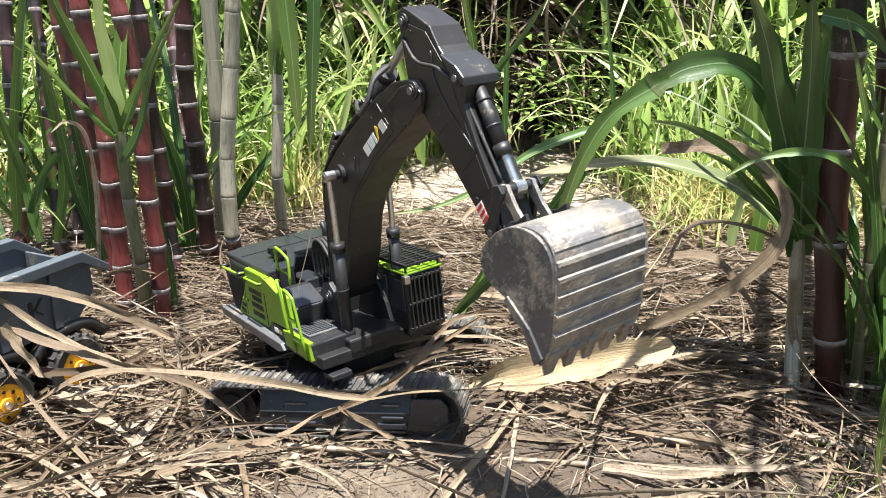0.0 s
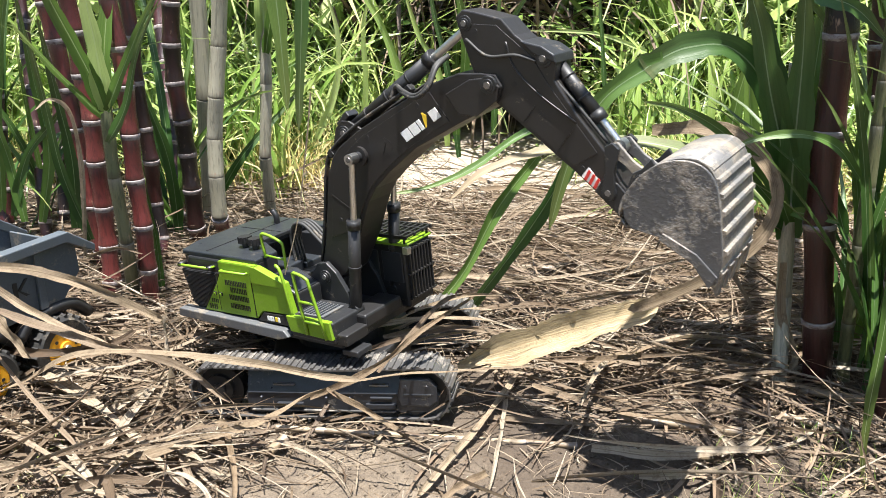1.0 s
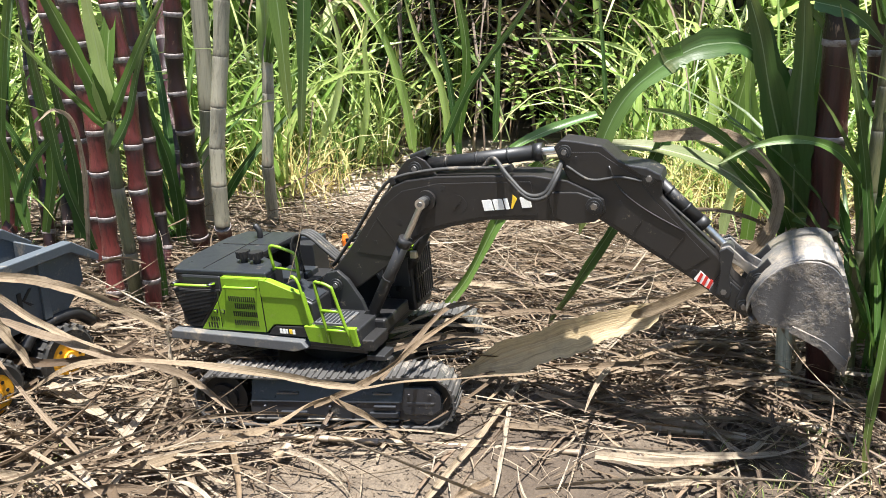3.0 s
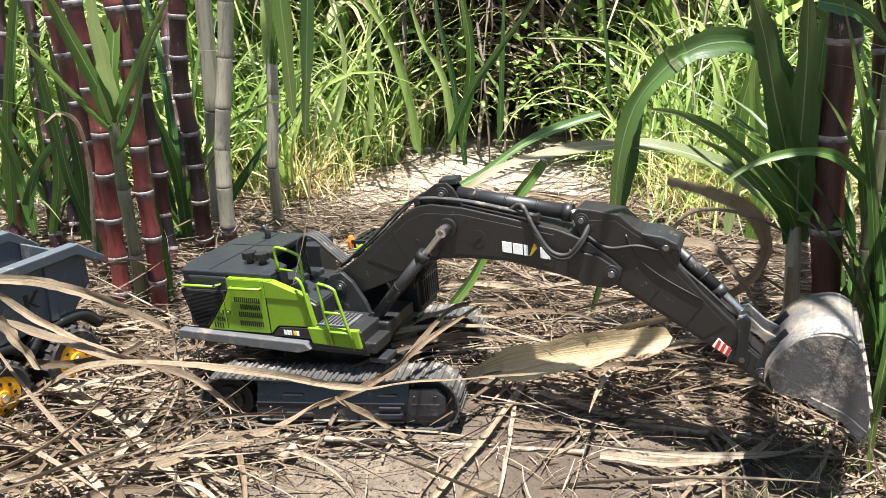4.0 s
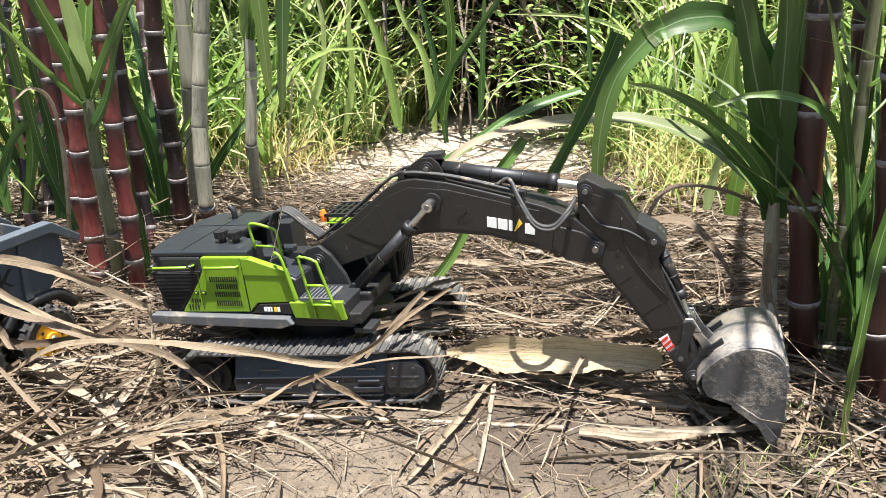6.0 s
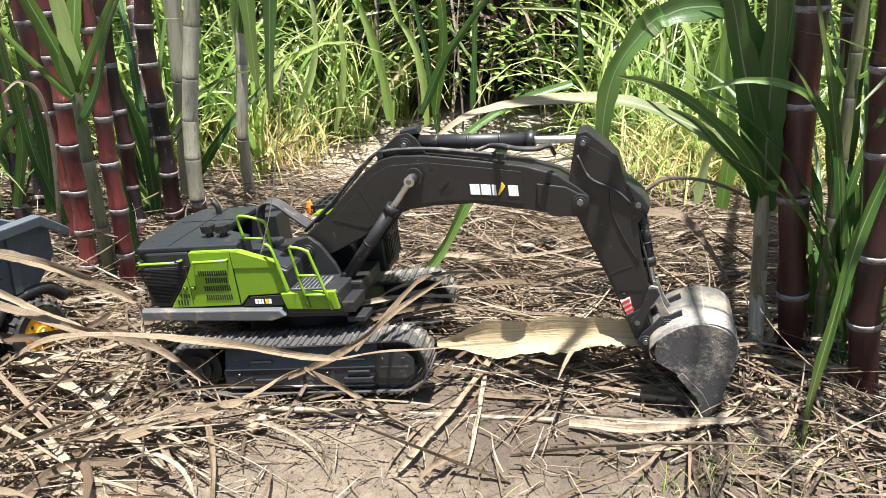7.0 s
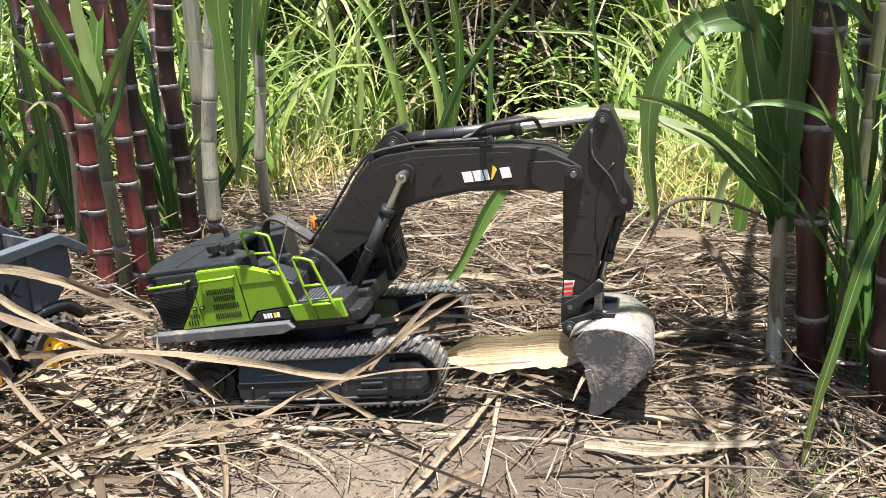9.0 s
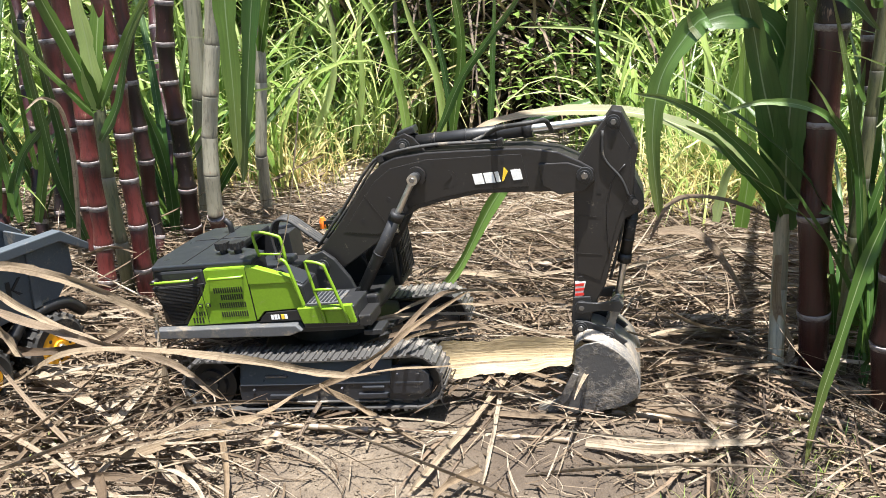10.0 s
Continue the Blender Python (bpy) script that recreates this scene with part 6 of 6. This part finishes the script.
def clods():
    rng = np.random.default_rng(9)
    verts, faces = [], []
    ico = bmesh.new()
    bmesh.ops.create_icosphere(ico, subdivisions=1, radius=1)
    v0 = np.array([v.co for v in ico.verts])
    f0 = np.array([[v.index for v in f.verts] for f in ico.faces])
    ico.free()
    pos, _ = scatter(9000, -1.0, 1.0, 0.4, 1.2, lambda x, y: 1.0 if y < 0.95 else 0.3, 10)
    for k, p in enumerate(pos):
        r = rng.uniform(0.0008, 0.0034) * (1.8 if rng.random() < 0.05 else 1)
        verts.append(v0 * (r * rng.uniform(0.6, 1.2, v0.shape)) * np.array([1, 1, 0.7]) + p + np.array([0, 0, r * 0.2]))
        faces.append(f0 + k * len(v0))
    me = raw_mesh("soil_clods", np.concatenate(verts), np.concatenate(faces), None, False)
    me.materials.append(SOIL)
    tagged(new("soil_clods", me), "loose crumbs and clods of dry soil", "soil", kind="stuff")


clods()


def tufts(name, n, spots, spread, length, width, material, label, seed, elev=(55, 90), bend=(20, 110), segs=6):
    rng = np.random.default_rng(seed)
    spots = np.array(spots)
    p = spots[rng.integers(0, len(spots), n)] + rng.normal(0, spread, (n, 2))
    base = np.array([(x, y, ground_z(x, y)) for x, y in p])
    return mass(name, blades(rng, base, rng.uniform(0, 6.3, n), rng.uniform(*length, n), rng.uniform(*width, n), np.radians(rng.uniform(*elev, n)), np.radians(rng.uniform(*bend, n)), rng.normal(0, 0.3, n), rng.normal(0, 0.5, n), segs, 0.2), material, label, "grass")


rg = np.random.default_rng(12)
left = np.stack([rg.uniform(-1.5, -0.20, 46), rg.uniform(1.85, 2.35, 46)], -1)
right = np.stack([rg.uniform(0.50, 1.7, 54), rg.uniform(1.66, 2.35, 54)], -1)
behind = np.stack([rg.uniform(-2.2, 2.2, 110), rg.uniform(2.35, 3.0, 110)], -1)
behind = behind[(behind[:, 0] < -0.05) | (behind[:, 0] > 0.55)]
tufts("grass_clumps", 3000, np.concatenate([left, right]), 0.06, (0.10, 0.38), (0.003, 0.013), GRASS, "sunlit yellow-green grass clumps behind the clearing", 13, (45, 90), (50, 150))
tufts("yellow_grass", 3200, np.concatenate([left[left[:, 1] < 2.1], right[right[:, 1] < 1.95]]), 0.05, (0.06, 0.22), (0.002, 0.0045), HAY, "straw-yellow dried grass at the edge of the clearing", 14)
tufts("tall_grass", 2600, behind, 0.08, (0.25, 0.70), (0.008, 0.024), GRASS, "tall bright green grass before the cane rows", 15, (55, 90), (50, 150), 7)
tufts("broad_grass", 2100, np.concatenate([left[left[:, 1] > 1.95], right[right[:, 1] > 1.85], behind]), 0.07, (0.30, 0.72), (0.010, 0.026), LEAF_BRIGHT, "broad bright green blades rising behind the grass", 17, (62, 90), (45, 150), 8)
tufts("grass_sprigs", 260, [(0.33, 0.70), (0.42, 0.72), (0.26, 0.66), (-0.45, 0.76), (0.46, 0.80), (0.12, 0.60)], 0.035, (0.012, 0.045), (0.0010, 0.0022), GRASS, "short green sprigs in the bare soil", 16)


def far_rows():
    rng = np.random.default_rng(21)
    n = 4300
    x, y = rng.uniform(-3.2, 3.4, n), 2.5 + rng.random(n) ** 1.2 * 2.2
    gap = np.exp(-((x - 0.16 - 0.10 * (y - 2.5)) / 0.30) ** 4)
    keep = rng.random(n) > gap * 0.96
    x, y = x[keep], y[keep]
    n = len(x)
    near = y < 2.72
    # sun and shade put into the colour: bright leaves in front, dark ones behind
    for name, m, pick, text in (("edge_cane_leaves", LEAF_BRIGHT, near, "sugar cane leaves at the edge of the rows, brighter green for sun"), ("far_cane_leaves", LEAF, ~near, "dense sugar cane leaves inside the rows, darker green for shade")):
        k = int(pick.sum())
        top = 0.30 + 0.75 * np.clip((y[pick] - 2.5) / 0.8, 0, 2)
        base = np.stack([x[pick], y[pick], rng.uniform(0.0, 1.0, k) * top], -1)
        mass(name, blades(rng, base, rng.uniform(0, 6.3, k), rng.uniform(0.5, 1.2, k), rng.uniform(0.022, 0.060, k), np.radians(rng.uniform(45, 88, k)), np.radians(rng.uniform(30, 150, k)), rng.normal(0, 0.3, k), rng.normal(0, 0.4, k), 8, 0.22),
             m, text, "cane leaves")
    # curtain of dark leaves, thickest in the gap, painted as shade within the rows
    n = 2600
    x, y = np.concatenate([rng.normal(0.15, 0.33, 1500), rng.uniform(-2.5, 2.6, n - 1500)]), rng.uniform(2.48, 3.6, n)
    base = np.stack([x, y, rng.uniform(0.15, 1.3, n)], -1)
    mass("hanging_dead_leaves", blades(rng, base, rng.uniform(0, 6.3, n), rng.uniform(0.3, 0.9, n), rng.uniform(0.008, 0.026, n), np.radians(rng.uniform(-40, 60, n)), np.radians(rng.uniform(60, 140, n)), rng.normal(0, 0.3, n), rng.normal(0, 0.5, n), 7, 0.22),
         DEAD, "brown dead leaves hanging inside the cane rows, coloured for shade", "dead leaves")
    n = 420
    bm_v, bm_f = [], []
    x, y = rng.uniform(-3.5, 3.7, n), rng.uniform(2.75, 5.2, n)
    ang = np.linspace(0, 2 * math.pi, 7)[:-1]
    for k in range(n):
        r, h, lx, ly = rng.uniform(0.010, 0.020), rng.uniform(1.2, 2.2), rng.normal(0, 0.12), rng.normal(0, 0.12)
        ring = np.stack([np.cos(ang) * r, np.sin(ang) * r, np.zeros(6)], -1)
        for j in range(4):
            bm_v.append(ring + np.array([x[k] + lx * j / 3, y[k] + ly * j / 3, -0.05 + h * j / 3]))
        b = k * 24
        bm_f += [(b + j * 6 + i, b + j * 6 + (i + 1) % 6, b + (j + 1) * 6 + (i + 1) % 6, b + (j + 1) * 6 + i) for j in range(3) for i in range(6)]
    me = raw_mesh("far_cane_stalks", np.concatenate(bm_v), bm_f)
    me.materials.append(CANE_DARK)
    tagged(new("far_cane_stalks", me), "dark stalks inside the sugar cane rows", "cane stalks", kind="stuff")
    # leaves added above the view to keep the sun out of the rows
    n = 3800
    base = np.stack([rng.uniform(-3.4, 3.6, n), 3.05 + rng.random(n) * 2.2, rng.uniform(0.70, 1.9, n)], -1)
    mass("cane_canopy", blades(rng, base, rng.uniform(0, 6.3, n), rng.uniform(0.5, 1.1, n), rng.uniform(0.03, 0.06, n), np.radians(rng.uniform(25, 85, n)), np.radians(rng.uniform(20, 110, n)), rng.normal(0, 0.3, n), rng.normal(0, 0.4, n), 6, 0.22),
         LEAF, "unseen green leaf canopy added over the cane rows for shade", "cane leaves")
    # further rows all round, which close the field
    n = 5000
    a, d = rng.uniform(0, 2 * math.pi, n), rng.uniform(4.2, 8.5, n)
    x, y = d * np.cos(a), 1.0 + d * np.sin(a)
    base = np.stack([x, y, rng.uniform(0.0, 1.9, n)], -1)
    mass("field_rows", blades(rng, base, rng.uniform(0, 6.3, n), rng.uniform(0.8, 1.6, n), rng.uniform(0.04, 0.10, n), np.radians(rng.uniform(40, 88, n)), np.radians(rng.uniform(40, 150, n)), rng.normal(0, 0.3, n), rng.normal(0, 0.4, n), 6, 0.22),
         LEAF, "distant rows of green sugar cane round the field", "cane leaves")


far_rows()


def weed():
    rng = np.random.default_rng(31)
    n = 260
    c = np.array([0.30, 2.28, 0.22])
    base = c + rng.normal(0, 1, (n, 3)) * np.array([0.10, 0.06, 0.10])
    base[:, 2] = np.maximum(base[:, 2], 0.02)
    mass("broadleaf_weed", blades(rng, base, rng.uniform(0, 6.3, n), rng.uniform(0.02, 0.045, n), rng.uniform(0.012, 0.024, n), np.radians(rng.uniform(-20, 50, n)), np.radians(rng.uniform(10, 70, n)), 0.0, rng.normal(0, 0.4, n), 4, 0.15, 1.0, 0.45),
         LEAF_BRIGHT, "small broad-leaved green weed at the edge of the rows", "weed")


weed()


# ---------------------------------------------------------------- tipper truck
def build_truck():
    """Toy tipper beside the cane: x runs along it, towards its tail; y to its far side."""
    truck = thing("toy_dump_truck", "slate-grey toy dump truck with yellow wheel rims standing in straw", "dump truck")
    P = lambda nm, bm, m=TRUCK_GREY, lb="": part(nm, bm, m, truck, lb)
    L, hw = 0.30, 0.062
    z0, z1 = 0.100, 0.186
    bed = P("tipper_bed", prism([(-L, z0), (0.020, z0), (0.052, z0 + 0.035), (0.050, z1 - 0.012), (0.046, z1 - 0.012), (0.046, z0 + 0.036), (0.018, z0 + 0.006), (-L, z0 + 0.006)], -hw + 0.004, hw - 0.004, 0.001), TRUCK_GREY, "slate-grey tipping bed")
    out = [(-L, z0), (0.018, z0), (0.052, z0 + 0.034), (0.050, z1), (-L, z1)]
    for s in (-1, 1):
        part("bed_side", prism(out, s * (hw - 0.004), s * hw, 0.001), TRUCK_GREY, bed)
        part("bed_rim", prism([(-L, z1 - 0.004), (0.030, z1 - 0.004), (0.074, z1 - 0.030), (0.076, z1 - 0.020), (0.034, z1 + 0.010), (-L, z1 + 0.010)], s * (hw - 0.006), s * (hw + 0.010), 0.0015), TRUCK_GREY, bed, "sloping grey bed rim")
        for x in (-0.26, -0.18, -0.10, -0.02):
            part("bed_rib", prism([(x, z0 + 0.004), (x + 0.012, z0 + 0.004), (x + 0.010, z1 - 0.006), (x + 0.002, z1 - 0.006)], s * hw, s * (hw + 0.005), 0.001), TRUCK_GREY, bed)
    part("bed_front", box(-L - 0.004, -L, -hw, hw, z0, z1 + 0.02, 0.001), TRUCK_GREY, bed)
    badge = P("door_print", box(-0.052, -0.046, -hw - 0.0012, -hw + 0.001, z0 + 0.030, z0 + 0.052, 0), BLACK, "dark angular print on the bed")
    part("print_arm", prism([(-0.046, z0 + 0.040), (-0.034, z0 + 0.053), (-0.029, z0 + 0.053), (-0.042, z0 + 0.039), (-0.030, z0 + 0.030), (-0.036, z0 + 0.030)], -hw - 0.0012, -hw + 0.001, 0), BLACK, badge)
    for y in (-0.026, 0.026):
        P("chassis_rail", box(-L - 0.12, 0.045, y - 0.006, y + 0.006, 0.058, 0.080, 0.001), BLACK)
    P("hinge_block", box(0.0, 0.04, -0.034, 0.034, 0.076, 0.102, 0.002), BLACK)
    cab = P("truck_cab", box(-L - 0.135, -L - 0.02, -hw, hw, 0.050, 0.205, 0.006), TRUCK_GREY, "slate-grey truck cab")
    part("cab_glass", box(-L - 0.100, -L - 0.045, -hw - 0.001, hw + 0.001, 0.130, 0.185, 0.001), BLACK, cab)
    for x in (-0.002, -0.115):
        for s in (-1, 1):
            P("mudguard", tube([(x + 0.060, s * 0.060, 0.070), (x + 0.035, s * 0.060, 0.092), (x, s * 0.060, 0.097), (x - 0.035, s * 0.060, 0.092), (x - 0.052, s * 0.060, 0.076)], 0.0085, 5, 8), BLACK, "black mudguard")
    for x in (-0.002, -0.115, -0.36):
        P("axle", rod((x, -0.05, 0.044), (x, 0.05, 0.044), 0.006, 10), BLACK)
        for s in (-1, 1):
            y = s * 0.060
            casing, lugs = tyre(x, y)
            w = P("wheel", casing, RUBBER, "black treaded tyre")
            tagged(part("tyre_tread", lugs, RUBBER, w), kind="stuff")
            bm = bmesh.new()
            add_rod(bm, (x, y + s * 0.004, 0.044), (x, y + s * 0.0165, 0.044), 0.0265, 28)
            add_rod(bm, (x, y + s * 0.010, 0.044), (x, y + s * 0.0195, 0.044), 0.0090, 16)
            rim = part("rim", soften(bm, 0.0008), TRUCK_YELLOW, w, "yellow wheel rim")
            for k in range(8):
                a = k * math.pi / 4
                part("rim_hole", rod((x + math.cos(a) * 0.0175, y + s * 0.0165, 0.044 + math.sin(a) * 0.0175), (x + math.cos(a) * 0.0175, y + s * 0.0171, 0.044 + math.sin(a) * 0.0175), 0.0025, 8), BLACK, w)
            part("hub", rod((x, y + s * 0.019, 0.044), (x, y + s * 0.023, 0.044), 0.0050, 8), STEEL, w)
    return truck


def tyre(x, y):
    bm = bmesh.new()
    prof = [(0.027, -0.017), (0.038, -0.018), (0.0435, -0.014), (0.044, 0.0), (0.0435, 0.014), (0.038, 0.018), (0.027, 0.017)]
    n = 36
    rings = [[bm.verts.new((x + math.cos(a) * r, y + v, 0.044 + math.sin(a) * r)) for r, v in prof] for a in np.linspace(0, 2 * math.pi, n, endpoint=False)]
    for i in range(n):
        a, b = rings[i], rings[(i + 1) % n]
        for k in range(len(prof)):
            bm.faces.new((a[k], a[(k + 1) % len(prof)], b[(k + 1) % len(prof)], b[k]))
    lugs = bmesh.new()
    for k in range(22):
        a = 2 * math.pi * k / 22
        for s in (-1, 1):
            c, d = math.cos(a + s * 0.07), math.sin(a + s * 0.07)
            add_rod(lugs, (x + c * 0.044, y + s * 0.003, 0.044 + d * 0.044), (x + c * 0.0435, y + s * 0.016, 0.044 + d * 0.0435), 0.0026, 5)
    return soften(bm, 0), soften(lugs, 0)


truck = build_truck()
truck.matrix_basis = Matrix.Translation((-0.513, 0.985, 0.000)) @ Matrix.Rotation(radians(66), 4, "Z") @ pose(-0.0, 0.06, 0)
# ---------------------------------------------------------------- what moves
ARM_ROWS = [  # seconds, slew, boom, dipper, bucket, nose-up tilt, lean back of the upper body, rise
    (0, -42.07, 50.13, -100.98, 100.71, 5.23, 0.14, -0.0014),
    (0.5, -35.85, 49.64, -92.96, 103.93, 5.55, -0.06, 0.0011),
    (1, -22.68, 43.04, -83.21, 102.70, 5.73, 0.20, -0.0001),
    (1.5, -12.99, 36.44, -80.60, 101.29, 5.75, 0.00, 0.0011),
    (2, -10.72, 30.60, -74.18, 100.27, 5.39, -0.07, -0.0000),
    (3.5, -10.51, 11.37, -42.59, 101.06, 5.47, -0.07, -0.0014),
    (4, -11.89, 5.66, -39.46, 101.22, 5.29, -0.13, -0.0021),
    (4.5, -10.98, -0.92, -39.19, 99.73, 5.07, -0.06, -0.0022),
    (5, -11.05, -4.22, -37.68, 107.30, 6.30, 0.15, 0.0008),
    (5.5, -8.51, -1.38, -48.00, 111.46, 6.23, 0.15, 0.0015),
    (7, -4.17, 6.93, -77.09, 110.83, 7.03, 0.82, 0.0054),
    (7.5, -3.10, 8.36, -84.79, 109.33, 6.82, 2.01, 0.0079),
    (8, -3.68, 8.92, -93.24, 110.07, 7.66, 2.78, 0.0112),
    (8.5, -3.74, 10.30, -102.15, 111.74, 7.95, 2.97, 0.0118),
    (9, -3.58, 10.27, -111.08, 109.68, 8.19, 4.30, 0.0146),
    (9.5, -3.20, 13.07, -111.08, 93.10, 8.01, 2.44, 0.0114),
    (10, -2.29, 13.88, -110.76, 73.0, 7.36, 1.62, 0.0072),
]


def glide(t, k):
    """Smooth value of column k at t."""
    ts = [r[0] for r in ARM_ROWS]
    v = [r[k] for r in ARM_ROWS]
    n = len(ts)
    i = min(max(sum(q <= t for q in ts) - 1, 0), n - 2)
    slope = lambda j: (v[min(j + 1, n - 1)] - v[max(j - 1, 0)]) / (ts[min(j + 1, n - 1)] - ts[max(j - 1, 0)])
    h = ts[i + 1] - ts[i]
    u = (t - ts[i]) / h
    return ((2 * u ** 3 - 3 * u ** 2 + 1) * v[i] + (u ** 3 - 2 * u ** 2 + u) * h * slope(i)
            + (3 * u ** 2 - 2 * u ** 3) * v[i + 1] + (u ** 3 - u ** 2) * h * slope(i + 1))


def turned(p, a):
    return Vector((p.x * math.cos(a) - p.y * math.sin(a), p.x * math.sin(a) + p.y * math.cos(a)))


def motions():
    rows = {}
    put = lambda ob, t, m: rows.setdefault(ob, []).append((t, m))
    for step in range(101):
        t = step / 10
        slew, b, s, k, tilt, back, rise = [glide(t, c) for c in range(1, 8)]
        b, s, k = radians(b), radians(b + s), radians(b + s + k)
        put(digger, t, Matrix.Translation((EX, EY, rise)) @ Matrix.Rotation(radians(EH), 4, "Z") @ Matrix.Rotation(-radians(tilt), 4, "Y") @ Matrix.Rotation(radians(ER), 4, "X"))
        swing = Matrix.Rotation(radians(slew), 4, "Z") @ Matrix.Rotation(-radians(back), 4, "Y")
        at = lambda p, a, y=0.0: swing @ Matrix.Translation((p.x, y, p.y)) @ Matrix.Rotation(-a, 4, "Y")
        elbow = FOOT + turned(ELBOW, b)
        tip = elbow + turned(BPIN, s)
        put(house, t, swing)
        put(boom, t, at(FOOT, b))
        put(stick, t, at(elbow, s))
        put(bucket, t, at(tip, k))
        blink = tip + turned(Vector((BLINK, 0)), k)
        link = elbow + turned(LINK, s)
        d = blink - link
        L = d.length
        a = (ROCKER ** 2 - HLINK ** 2 + L * L) / (2 * L)
        h = math.sqrt(max(ROCKER ** 2 - a * a, 0))
        u = d / L
        joint = link + u * a + Vector((-u.y, u.x)) * h
        ang = lambda v: math.atan2(v.y, v.x)
        put(rocker, t, at(link, ang(joint - link)))
        put(hlink, t, at(blink, ang(joint - blink)))

        def ram(barrel, piston, p, q, y=0.0):
            put(barrel, t, at(p, ang(q - p), y))
            put(piston, t, at(q, ang(p - q), y))

        for y, barrel, piston in lift_rams:
            ram(barrel, piston, LBASE, FOOT + turned(LIFT, b), y)
        ram(*stick_ram, FOOT + turned(TOP, b), elbow + turned(CYLEND, s))
        ram(*bucket_ram, elbow + turned(BCYL, s), joint)
    for ob, keyed in rows.items():
        walk(ob, keyed)
    for ob, keyed in SWAYING:
        walk(ob, keyed)
    chord = Vector((0.090, 0.002, -0.021)).normalized()
    for ob in HOSES:
        walk(ob, [(t, Matrix.Translation(HOSE_END) @ Matrix.Rotation(radians(a), 4, chord)) for t, a in ((0, -30), (0.8, -35), (2.2, -95), (2.75, -50), (3.3, -6), (5.6, 0), (6.2, -50), (6.8, -90), (10, -98))])


motions()
